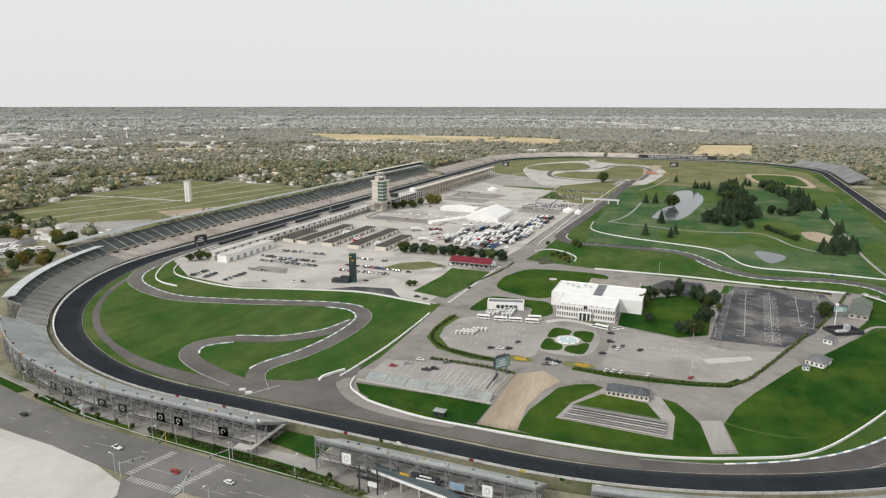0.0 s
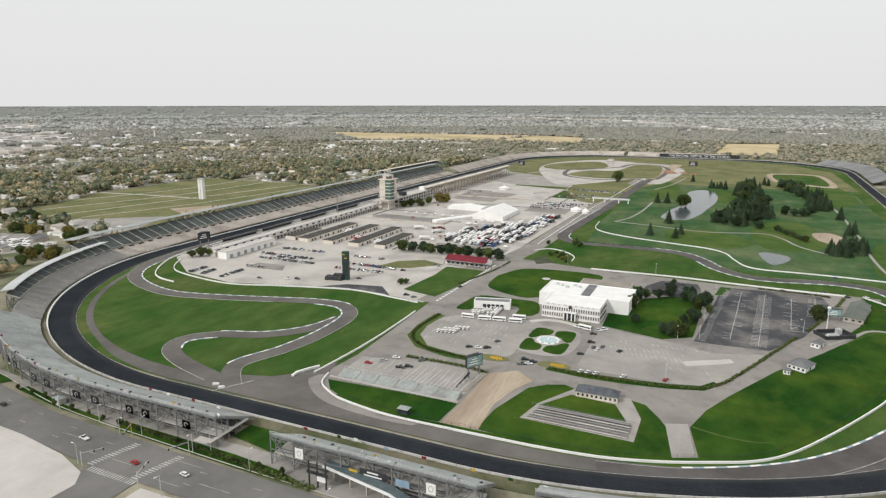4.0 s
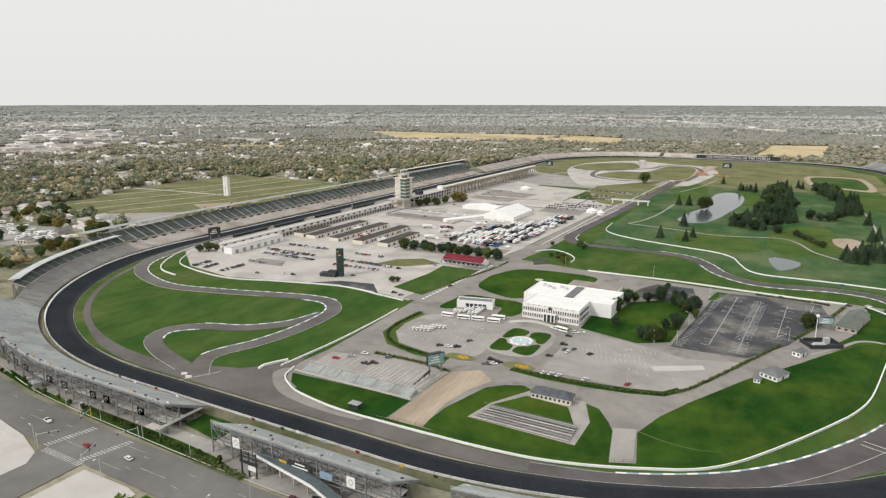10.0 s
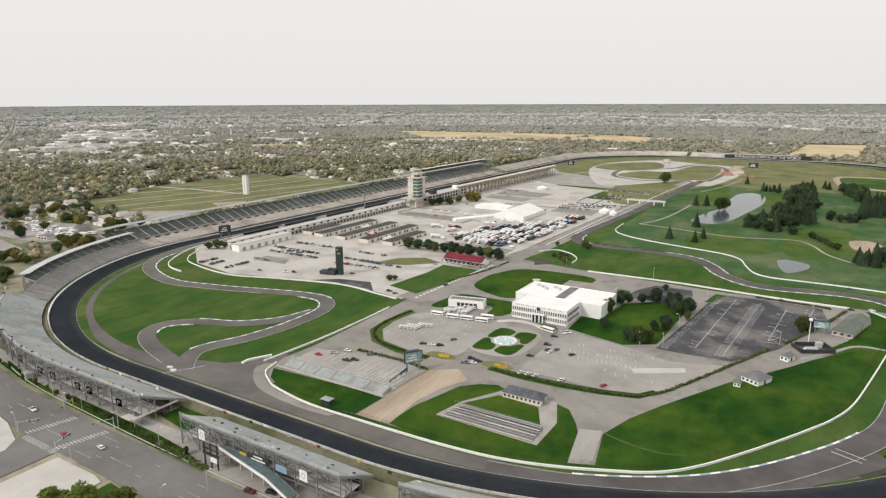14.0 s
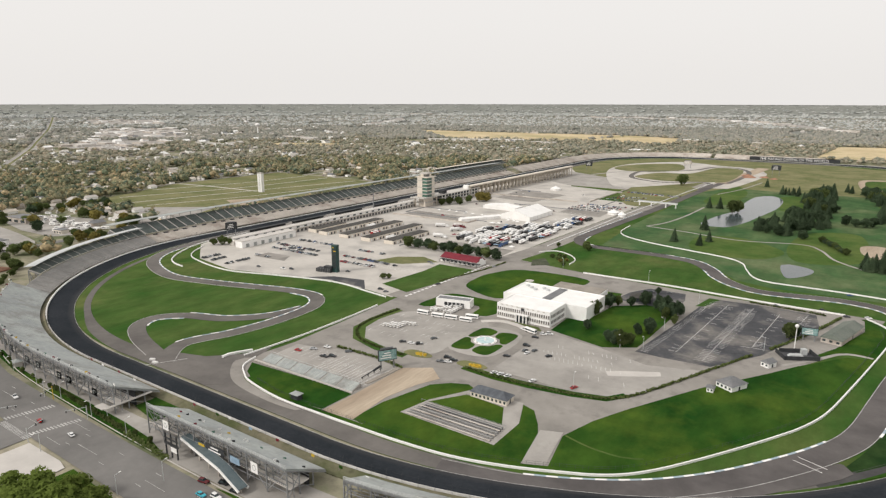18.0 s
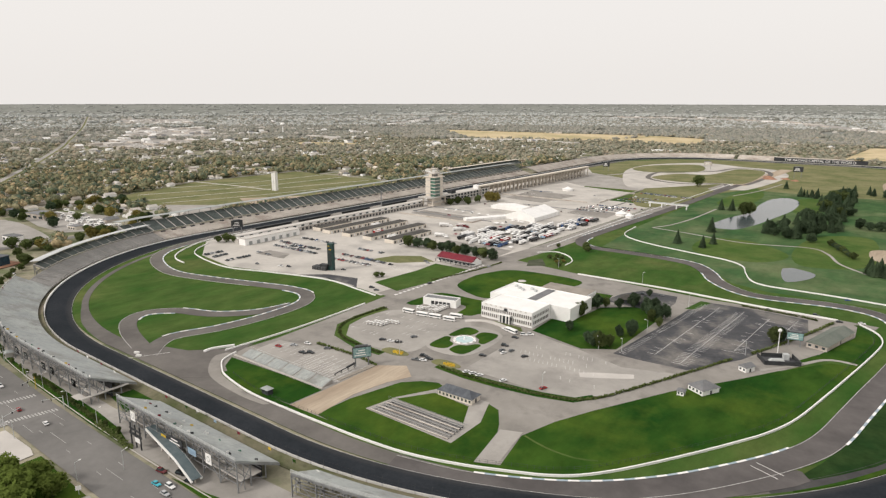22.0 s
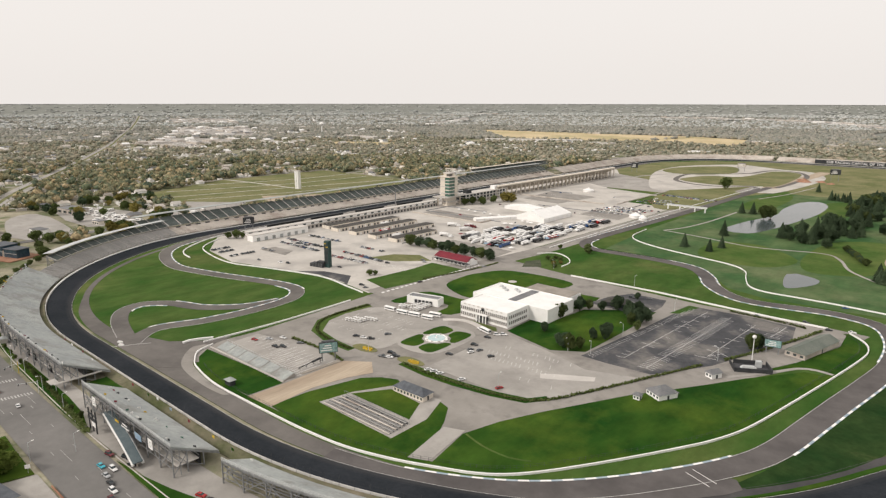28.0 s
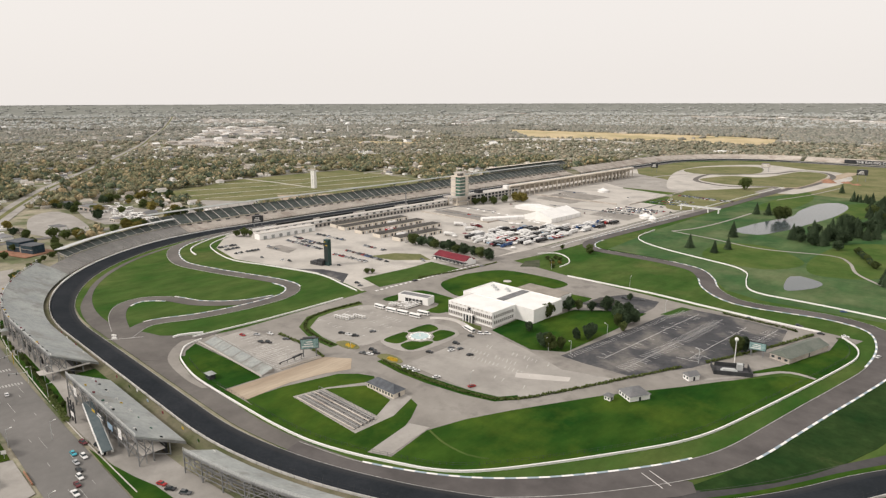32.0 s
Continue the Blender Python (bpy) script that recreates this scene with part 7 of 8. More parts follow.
for x, y, h in ((-218, 112, 13), (-206, 118, 12), (-200, 110, 14), (-212, 102, 13), (-194, 120, 11), (-226, 106, 12), (-190, 106, 13), (-205, 95, 14)):
    tree("broad", x, y, h, 1.25, leafmat="leaf_bright")
tree("broad", -96, 152, 9, 1.3, leafmat="leaf_autumn")
tree("broad", -180, 66, 12, 1.2, leafmat="leaf_bright")
# outside the south-west turn
for i in range(170):
    x, y = rt.uniform(-930, -700), rt.uniform(205, 520)
    if not (-910 < x < -690 and 262 < y < 352) and abs((y - 205) - (-700 - x) * 0.37) > 22 and not (rt.random() < 0.85 and -900 < x < -715 and 350 < y < 432) and not (x > -835 and y > 460) and y > 235 - 0.12 * (x + 600):
        tree("broad", x, y, rt.uniform(8, 15), 1.2, leafmat=rt.choice((None, None, "needle", "leaf_autumn")))
for i in range(34):
    x, y = rt.uniform(-690, -590), rt.uniform(200, 420)
    if x < -600 - (420 - y) * 0.02 and ((x + 340) / 300) ** 2 + ((y - 458) / 305) ** 2 > 1.12:
        tree("broad", x, y, rt.uniform(8, 14), 1.15, leafmat="leaf_autumn" if rt.random() < 0.25 else None)
for k in range(12):
    x = -520 - 8 * k
    tree("broad", x, 203 + 6.0 * k + rt.uniform(-2, 2), rt.uniform(4, 7), 1.2)


# hedges: rows of leafy clumps
def hedge(name, label, pts, w, h, z=0.15):
    r = random.Random(len(pts) * 7 + int(w * 10))
    vs, fs = [], []
    for q in curve(pts, 0.8):
        for _ in range(5):
            c = Vector((q[0] + r.uniform(-w, w) / 2, q[1] + r.uniform(-w, w) / 2, z + r.uniform(0.1, h)))
            n = Vector((r.gauss(0, 1), r.gauss(0, 1), r.gauss(0.6, 1))).normalized()
            u = n.orthogonal().normalized()
            v = n.cross(u)
            k = len(vs)
            s = r.uniform(0.35, 0.7)
            vs.extend(tuple(c + u * a * s + v * b * s) for a, b in ((-1, -0.8), (0.9, -1), (1, 0.9), (-0.8, 1)))
            fs.append((k, k + 1, k + 2, k + 3))
    return tagged(raw(name, vs, fs, M["leaf"]), label, "hedge")


for nm, pts, w, h in (("hedge", [(-150, 311), (-129, 309.5), (-110, 310.5), (-86, 313.5), (-70, 318), (-60, 328), (-52, 344), (-39, 374), (-18, 424)], 1.5, 0.9), ("hedge", [(-248, 372), (-250, 347), (-247, 327), (-232, 311.5), (-210, 306), (-192, 305)], 1.6, 0.9),
                      ("hedge", [(-233, 292), (-215, 292.5), (-199, 292.5), (-181, 289.5)], 1.4, 1.3), ("hedge", [(-267, 452), (-256, 500), (-252, 540)], 1.0, 0.8),
                      ("hedge", [(-10, 441), (2, 472), (14, 508), (22, 534)], 1.6, 1.2), ("hedge", [(-38, 538), (0, 536), (12, 534)], 1.4, 1.0), ("hedge", [(-318, 163), (-285, 161.5), (-240, 159)], 2.2, 1.0), ("hedge", [(-238, 158), (-204, 156.2)], 2.8, 1.6)):
    hedge(nm, "clipped dark green hedge beside the paving", pts, w, h)
tagged(slab("hedge_verge", [(-152, 314), (-129, 313), (-110, 314), (-86, 317), (-70, 321.5), (-64, 330), (-60, 327), (-68, 316), (-86, 310.5), (-110, 307), (-130, 306), (-152, 308)], 0.19, M["lush"]), "green verge along the hedge", "lawn", kind="structure")
tagged(slab("cart_verge", [(-244, 372), (-252, 372), (-253, 345), (-250, 325), (-236, 309), (-212, 302), (-190, 302), (-190, 308), (-209, 309), (-230, 314), (-243, 330), (-246, 347)], 0.17, M["lawn"]), "green verge round the cart lot", "lawn", kind="structure")

# ---- golf ground ----
tagged(slab("golf_ground", [(-205, 665), (-130, 662), (-90, 640), (-60, 600), (-30, 590), (60, 596), (112, 590), (118, 1250), (60, 1245), (-190, 1235), (-215, 1150), (-216, 800)], 0.066, M["golf"]), "rolling sunlit turf of the golf ground", "lawn", kind="structure")
tagged(slab("pond", [(-147, 850), (-118, 846), (-103, 895), (-97, 940), (-86, 1040), (-91, 1130), (-112, 1168), (-131, 1140), (-134, 1060), (-128, 1000), (-142, 930), (-147, 890)], 0.2, M["water"], smooth=12), "still grey pond on the golf ground", "pond", kind="structure")
tagged(slab("small_pond", [(-35, 680), (-29, 687), (-9, 676), (-9, 655), (-23, 632), (-31, 651)], 0.2, M["water"], smooth=5), "small pond on the golf ground", "pond", kind="structure")
for pts in ([(24, 815), (44, 823), (56, 785), (44, 758), (27, 772)], [(0, 1380), (12, 1345), (64, 1300), (104, 1300), (100, 1480), (66, 1520), (0, 1500)]):
    tagged(slab("sand_bunker", pts, 0.2, M["sand"], smooth=6), "pale sandy bunker", "bunker", kind="structure")
tagged(slab("bunker_island", [(10, 1390), (22, 1360), (66, 1318), (94, 1320), (90, 1470), (62, 1500), (10, 1485)], 0.26, M["lawn"], smooth=8), "green island inside the sand", "lawn", kind="structure")
for pts in ([(-120, 700), (-60, 690), (-40, 740), (-90, 790), (-130, 770)], [(-20, 700), (30, 740), (20, 880), (-30, 860), (-40, 760)], [(-190, 1050), (-150, 1040), (-150, 1180), (-185, 1260)], [(-80, 1020), (-50, 1060), (-70, 1180), (-100, 1150)], [(50, 1050), (110, 1100), (100, 1300), (30, 1250)], [(60, 620), (110, 640), (115, 780), (80, 770)]):
    tagged(slab("fairway", pts, 0.12, M["fairway"], smooth=10), "lighter mown fairway", "lawn", kind="structure")
for pts in ([(-199, 800), (-186, 835), (-178, 900), (-175, 989)], [(-199, 800), (-150, 790), (-90, 775), (-30, 790), (-10, 770), (5, 730), (30, 700)], [(75, 560), (67, 640), (66, 725), (70, 788), (70, 860), (71, 948), (68, 1052)], [(-189, 1140), (-168, 1229), (-154, 1353)]):
    tagged(strip("golf_path", curve(pts, 6), 1.4, -1.4, 0.16, M["concrete"]), "narrow pale path across the grass", "path", kind="structure")
tagged(strip("stage_path", curve([(-1, 417), (8, 430), (17, 443), (26, 457), (34, 461), (43, 460)], 3), 1.3, -1.3, 0.21, M["concrete"]), "pale path beside the shed", "path", kind="structure")
tagged(slab("turf_stage", [(11, 440), (20, 449), (27, 459.5), (43, 461.5), (47, 484), (38, 520), (33, 482), (22, 464)], 0.185, M["lush"]), "green turf between the stage and the shed", "lawn", kind="structure")
tagged(slab("turf_turn_one", [(36, 312.5), (41, 312.5), (49, 323), (60, 339), (69, 356), (77, 375), (84, 399), (90, 430), (96, 470), (98, 520), (74, 540), (71, 500), (66.5, 458), (60, 421), (54.5, 388), (48.5, 352), (41.5, 328)], 0.195, M["deep_turf"]), "dark green turf inside the turn", "lawn", kind="structure")
for x, y in ((-309, 214.5), (-303.5, 212.8)):
    tb = thing("marker_block", "small white plastic marker block beside the track", "marker", "marker blocks", (x, y, 0.3), 30)
    bm = bmesh.new()
    box(bm, 0, 0, 0, 3.4, 1.1, 0.9)
    box(bm, 0, 0, 0.9, 2.8, 0.7, 0.25)
    part("body", bm, M["white"], tb)


# ---- lamps and masts ----
def lamp(x, y, h=9.0, rz=0.0):
    if "lamp" not in made:
        th = thing("street_lamp", "slim grey lamp post with a small head", "lamp", "lamp posts")
        bm = bmesh.new()
        cyl(bm, 0, 0, 0, 0.16, 9.0, 8, 0.09)
        part("pole", bm, M["alu"], th)
        bm = bmesh.new()
        beam(bm, (0, 0, 8.8), (1.8, 0, 9.3), 0.12)
        part("arm", bm, M["alu"], th)
        bm = bmesh.new()
        box(bm, 2.0, 0, 9.2, 1.0, 0.4, 0.2)
        part("head", bm, M["white"], th)
        made["lamp"] = th
        th.matrix_basis = pose(x, y, 0, 0, 0, rz)
        return
    o = copy_thing(made["lamp"], pose(x, y, 0, 0, 0, rz))


for x, y in ((-75, 397), (-74, 438), (-74, 480), (-69, 511), (-13, 437), (-88, 392), (-181, 311), (-88, 320), (-330, 160), (-300, 158.5), (-268, 157.5), (-236, 156.8),
             (-196, 130), (-190, 146), (-306, 131), (-360, 161), (-420, 174), (-262, 162), (-128, 129), (-255, 128.5), (-310, 155), (-120, 553), (-200, 556)):
    lamp(x, y, rz=rt.choice((0, 90, 180, 270)))
mast = thing("globe_mast", "tall white mast with a round light on top", "lamp", "", (2, 452, 0))
bm = bmesh.new()
cyl(bm, 0, 0, 0, 0.3, 14, 8, 0.2)
part("pole", bm, M["white"], mast)
bm = bmesh.new()
bmesh.ops.create_icosphere(bm, subdivisions=2, radius=1.2, matrix=Matrix.Translation((0, 0, 15)))
part("globe", bm, M["white"], mast)
# traffic signals over the crossing
for x, y, rz in ((-304, 156.5, -60), (-268, 155.5, -110), (-302, 130, 50), (-268, 129, 110)):
    th = thing("traffic_signal", "pale traffic signal mast with a long arm", "signal", "traffic signals", (x, y, 0), rz)
    bm = bmesh.new()
    cyl(bm, 0, 0, 0, 0.18, 7, 8)
    part("pole", bm, M["flower" if x < -303 else "alu"], th)
    bm = bmesh.new()
    beam(bm, (0, 0, 6.2), (9, 0, 6.8), 0.18)
    part("arm", bm, M["alu"], th)
    for k in (5, 8.5):
        bm = bmesh.new()
        box(bm, k, 0, 5.6, 0.4, 0.4, 1.1)
        part("signal_head", bm, M["dark"], th)
small_house("corner_shop", "low house with a flat dark grey roof at the street corner", -174, 107, 22, 17, 4.0, 0.5, M["tan"], M["slate"], rz=10, windows=4, ridge=0.4)
bm = bmesh.new()
for k in range(9):
    box(bm, -167.5 + 1.45 * k, 129.4, 0.1, 1.4, 0.4, 0.9 + 0.12 * (k % 2))
tagged(part("brick_wall", bm, M["red_earth"]), "low orange-brown brick wall beside the yard", "wall", kind="structure")
sg = thing("road_sign", "white square road sign on a post at the corner", "sign", "", (-186.4, 126.5, 0), 60)
bm = bmesh.new()
cyl(bm, 0, 0, 0, 0.1, 3.2, 8)
part("post", bm, M["alu"], sg)
bm = bmesh.new()
box(bm, 0, -0.12, 2.4, 2.0, 0.08, 1.8)
part("plate", bm, M["white"], sg, "plain white plate")
gk = thing("gate_kiosk", "small pale kiosk on the street verge", "kiosk", "", (-366, 165.5, 0), -10)
bm = bmesh.new()
box(bm, 0, 0, 0, 5, 4, 3)
part("wall", bm, M["pale_concrete"], gk)
bm = bmesh.new()
hip_roof(bm, 0, 0, 3, 5, 4, 1.2)
part("roof", bm, M["deck"], gk)
# covered ramp below the middle stand and its gate frame
rp_ = sited("covered_ramp", "covered pedestrian ramp with a teal roof and white sides", "ramp", "", (-178, 161, 0))
for a, b, z0, z1 in (((-204, 166), (-170, 160), 6.8, 6.8), ((-170, 160), (-156, 158.5), 6.8, 2.6)):
    d = Vector((b[0] - a[0], b[1] - a[1], 0)).normalized()
    n = Vector((-d.y, d.x, 0)) * 2.0
    bm = bmesh.new()
    A_, B_ = Vector((*a, z0)), Vector((*b, z1))
    vs = [bm.verts.new(p + Vector((0, 0, q))) for q in (0, 0.3) for p in (A_ - n, B_ - n, B_ + n, A_ + n)]
    for q in ((3, 2, 1, 0), (4, 5, 6, 7), (0, 1, 5, 4), (1, 2, 6, 5), (2, 3, 7, 6), (3, 0, 4, 7)):
        bm.faces.new([vs[i] for i in q])
    part("roof", bm, mat("teal_roof", (0.08, 0.11, 0.12), (0.12, 0.15, 0.16), 0.3, 0.6, 2.0, 0.2), rp_)
    for s in (-1, 1):
        bm = bmesh.new()
        beam(bm, A_ + n * s + Vector((0, 0, -0.6)), B_ + n * s + Vector((0, 0, -0.6)), 0.9)
        part("side_panel", bm, M["white"], rp_)
    for k in range(4):
        p = A_ + (B_ - A_) * (k + 0.5) / 4
        bm = bmesh.new()
        box(bm, p.x, p.y, 0, 0.5, 0.5, max(0.5, p.z - 0.8))
        part("post", bm, M["tan"], rp_)
gf_ = sited("entrance_gate", "tall black steel gate frame with dark panels", "gate", "", (-200, 158, 0))
for x in (-207, -203, -199):
    bm = bmesh.new()
    box(bm, x, 158.5, 0, 0.5, 0.5, 11)
    part("post", bm, M["dark"], gf_)
bm = bmesh.new()
box(bm, -203, 158.5, 5.5, 10, 0.4, 1.2)
box(bm, -203, 158.5, 8.2, 10, 0.4, 0.5)
part("panel", bm, M["dark"], gf_)
bm = bmesh.new()
box(bm, -201, 158.2, 3.2, 4, 0.3, 2.0)
part("sign", bm, M["white"], gf_)

# ---- the town round the course ----
def on_land(x, y):
    return rise(math.hypot(x, y)) - 0.3


def far_place(x, y):
    """A place far out on the plain, drawn in on its own line of sight to the rising land; also its shrinkage there."""
    d = math.hypot(x, y)
    r = d
    for _ in range(40):
        r = 0.5 * r + 0.5 * d * (150.0 - rise(min(r, 4940.0))) / 150.0
    r = min(r, 4935.0)
    return x * r / d, y * r / d, (150.0 - rise(r)) / 150.0


def draped(name, corners, material, label, n=14, z=0.5, category="field"):
    """A four-cornered area that follows the land."""
    a, b, c, d = [np.array(q, float) for q in corners]
    vs, fs = [], []
    for i in range(n + 1):
        for j in range(n + 1):
            s, t = i / n, j / n
            p = (a * (1 - s) + b * s) * (1 - t) + (d * (1 - s) + c * s) * t
            p = far_place(p[0], p[1])
            vs.append((p[0], p[1], on_land(p[0], p[1]) + z))
    for i in range(n):
        for j in range(n):
            k = i * (n + 1) + j
            fs.append((k, k + n + 1, k + n + 2, k + 1))
    return tagged(raw(name, vs, fs, material), label, category, kind="structure")


def inside(poly, x, y):
    c = False
    for i in range(len(poly)):
        (x1, y1), (x2, y2) = poly[i - 1], poly[i]
        if (y1 > y) != (y2 > y) and x < (x2 - x1) * (y - y1) / (y2 - y1) + x1:
            c = not c
    return c


WEST_FIELD = [(-700, 520), (-760, 500), (-960, 515), (-1045, 720), (-1033, 950), (-830, 950), (-700, 930)]
tagged(slab("west_field", WEST_FIELD, 0.0, M["rough_grass"]), "wide dry parking field of mown grass", "field", kind="structure")
for pts, w in (([(-1039, 717), (-940, 728), (-840, 732)], 5), ([(-960, 560), (-900, 745), (-880, 940)], 2.5), ([(-900, 520), (-850, 735), (-800, 935)], 2.5), ([(-1000, 640), (-950, 800), (-940, 945)], 2.5), ([(-850, 540), (-800, 700), (-760, 930)], 2.0)):
    tagged(strip("field_path", curve(pts, 12), w / 2, -w / 2, 0.12, M["pale_concrete"]), "pale gravel track across the field", "path", kind="structure")
tagged(slab("west_lot", [(-836, 529), (-755, 590), (-720, 520), (-714, 450), (-770, 470)], 0.1, M["concrete"]), "pale gravel lot beside the stands", "lot", kind="structure")
tagged(slab("west_yard", [(-800, 640), (-740, 720), (-720, 650), (-740, 610)], 0.1, M["sand"]), "bare brown earth yard", "lot", kind="structure")
road("west_street", [(-690, 190), (-700, 420), (-690, 700), (-690, 1000), (-690, 1400), (-700, 2000)], 12, M["road"], "straight street behind the main stand", 0.1)
HAY = [((-1443, 2185), (-2000, 2750), (-909, 2827), (-954, 2385)), ((-950, 2385), (-905, 2827), (-650, 2722), (-590, 2330)), ((-126, 1985), (38, 2025), (70, 2593), (-103, 2518)), ((-1750, 1500), (-1500, 1600), (-1550, 1720), (-1780, 1620))]
for q in HAY:
    draped("hay_field", q, M["hay"], "wide yellow hay field among the trees", z=1.6)
HAY_DRAWN = [[far_place(*p)[:2] for p in h] for h in HAY]
avenue = [(-700, 205), (-860, 262), (-954, 302), (-1135, 388), (-1360, 515), (-1684, 695), (-2230, 985), (-2456, 1100), (-3000, 1390), (-3600, 1690)]
al = curve(avenue, 60)
vs, fs = [], []
for q, m in zip(al, normals(al)):
    for s in (-1, 1):
        p = q + m * 15 * s
        vs.append((p[0], p[1], on_land(p[0], p[1]) + 0.6))
fs = [(2 * i, 2 * i + 1, 2 * i + 3, 2 * i + 2) for i in range(len(al) - 1)]
tagged(raw("avenue", vs, fs, M["concrete"]), "long straight pale avenue through the town", "road", kind="structure")
vs = []
for q, m in zip(al, normals(al)):
    for s in (-1, 1):
        p = q + m * 3.5 * s
        vs.append((p[0], p[1], on_land(p[0], p[1]) + 0.75))
tagged(raw("avenue_median", vs, fs, M["rough_grass"]), "grass strip along the middle of the avenue", "verge", kind="structure")
tagged(slab("roundabout_lot", [(-850, 297), (-729, 270), (-693, 291), (-699, 321), (-745, 335), (-850, 345), (-890, 332)], 0.1, M["concrete"], smooth=15), "pale parking lot beside the avenue", "lot", kind="structure")
tagged(slab("trailer_park", [(-905, 367), (-895, 412), (-800, 440), (-707, 396), (-734, 352), (-800, 350)], 0.08, M["concrete"]), "pale ground with caravans", "lot", kind="structure")

# pale business grounds far out, as they lie on the plain
YARDS = [((-2180, 1036), (-1900, 1044), (-2137, 1480), (-2500, 1300)), ((-2560, 1330), (-2230, 1560), (-3200, 2150), (-3400, 1850)), ((-4000, 2100), (-3640, 2350), (-4700, 3000), (-5050, 2600)),
         ((-2376, 5500), (-1265, 5400), (-1165, 5900), (-2300, 6100)), ((-1265, 5400), (-640, 4600), (-480, 4800), (-1100, 5800)), ((-640, 4600), (-133, 3554), (-30, 3640), (-480, 4800)), ((100, 3500), (330, 3200), (400, 3280), (150, 3650)),
         ((-5400, 6000), (-4114, 5700), (-4100, 6000), (-5300, 6400)), ((-2080, 1800), (-1800, 1790), (-1830, 1880), (-2080, 1900))]
for q in YARDS:
    draped("business_ground", q, M["concrete"], "pale open business ground among the trees", 10, 1.9, "lot")

lw = thing("long_warehouse", "very long low white warehouse at the edge of the hay field", "warehouse", "", (-1240, 2085, on_land(-1240, 2085)), 28)
bm = bmesh.new()
box(bm, 0, 0, -2, 360, 24, 10)
part("wall", bm, M["white"], lw)
bm = bmesh.new()
hip_roof(bm, 0, 0, 8, 360, 24, 3, ridge=0.1)
part("roof", bm, M["pale_concrete"], lw)
wt = thing("white_column", "tall square white tower at the edge of the field", "tower", "", (-828, 732, 0), 10)
bm = bmesh.new()
for s in (-1, 1):
    box(bm, s * 2.2, 0, 0, 3.6, 6.5, 31)
part("shaft", bm, M["white"], wt)
bm = bmesh.new()
box(bm, 0, 0, 0, 0.9, 5.6, 30)
part("recess", bm, M["deck"], wt)
bm = bmesh.new()
box(bm, 0, 0, 31, 9, 7.5, 1.0)
part("cap", bm, M["pale_concrete"], wt)
tw = thing("water_tower", "distant white water tower on a slim stem", "water tower", "", (-2130, 1810, on_land(-2130, 1810)))
bm = bmesh.new()
cyl(bm, 0, 0, 0, 3, 34, 10, 2.2)
part("stem", bm, M["white"], tw)
bm = bmesh.new()
cyl(bm, 0, 0, 34, 2.5, 7, 14, 11)
cyl(bm, 0, 0, 41, 11, 5, 14, 9)
cyl(bm, 0, 0, 46, 9, 3, 14, 2)
part("tank", bm, M["white"], tw)
th = thing("club_house", "dark blue glass club house with flat roofs on a red-brown terrace", "building", "", (-632, 244, 0), 20)
bm = bmesh.new()
box(bm, 0, -4, 0, 52, 34, 0.6)
part("terrace", bm, M["red_earth"], th, "red-brown paved terrace")
for x, y, sx, sy, h in ((-12, 0, 20, 16, 10), (10, -2, 18, 13, 8)):
    bm = bmesh.new()
    box(bm, x, y, 0.6, sx, sy, h)
    part("wall", bm, M["club_glass"], th)
    bm = bmesh.new()
    box(bm, x, y, h + 0.6, sx + 1.6, sy + 1.6, 0.5)
    part("roof", bm, M["slate"], th)
    bm = bmesh.new()
    box(bm, x, y - sy / 2 - 0.1, h * 0.5 + 0.4, sx + 0.4, 0.3, 0.5)
    part("floor_band", bm, M["deck"], th)
bm = bmesh.new()
box(bm, -1, -3, 0.6, 4, 10, 6)
part("link", bm, M["brown_roof"], th)

rh_ = random.Random(77)
WALLM = [M["white"], M["cream"], M["tan"], M["white"]]
ROOFM = [M["roof_grey"], M["brown_roof"], M["tan"], M["cream"], M["pale_concrete"]]


def clear(x, y, pad=0.0):
    """Whether a place lies outside the course, the fields and the roads."""
    if XW - 95 - pad < x < XE + 60 + pad and YS - 150 < y < YN + 55 + pad:
        dx = max(XW + RX - x, x - (XE - RX), 0)
        dy = max(YS + RY - y, y - (YN - RY), 0)
        if x > -340 or y > 300:
            return math.hypot(dx / (RX + 78 + pad), dy / (RY + 50 + pad)) > 1 and y > 300
        return False
    if -712 - pad < x < -675 + pad and y < 2050:
        return False
    if inside(WEST_FIELD, x, y) or any(inside(h, x, y) for h in HAY_DRAWN):
        return False
    if -900 < x < -715 and 352 < y < 432:
        return rh_.random() < 0.12
    if -910 < x < -690 and 265 < y < 352:
        return False
    for (x1, y1), (x2, y2) in zip(avenue, avenue[1:]):
        t = max(0, min(1, ((x - x1) * (x2 - x1) + (y - y1) * (y2 - y1)) / ((x2 - x1) ** 2 + (y2 - y1) ** 2)))
        if math.hypot(x - x1 - t * (x2 - x1), y - y1 - t * (y2 - y1)) < 16:
            return False
    return True


YARDS_DRAWN = [[far_place(*p)[:2] for p in q] for q in YARDS]


def off_yards(x, y):
    return not any(inside(q, x, y) for q in YARDS_DRAWN)


def on_street(x, y, pad):
    """Whether a place lies on one of the small streets west of the course."""
    return -1750 < x < -745 and (abs((x + 782) % 88) < pad or abs((x + 782) % 88 - 88) < pad or abs((y - 300) % 210) < pad)


def in_view(x, y):
    a = math.degrees(math.atan2(x, y))
    return -84 < a < 18


HOUSE = {}


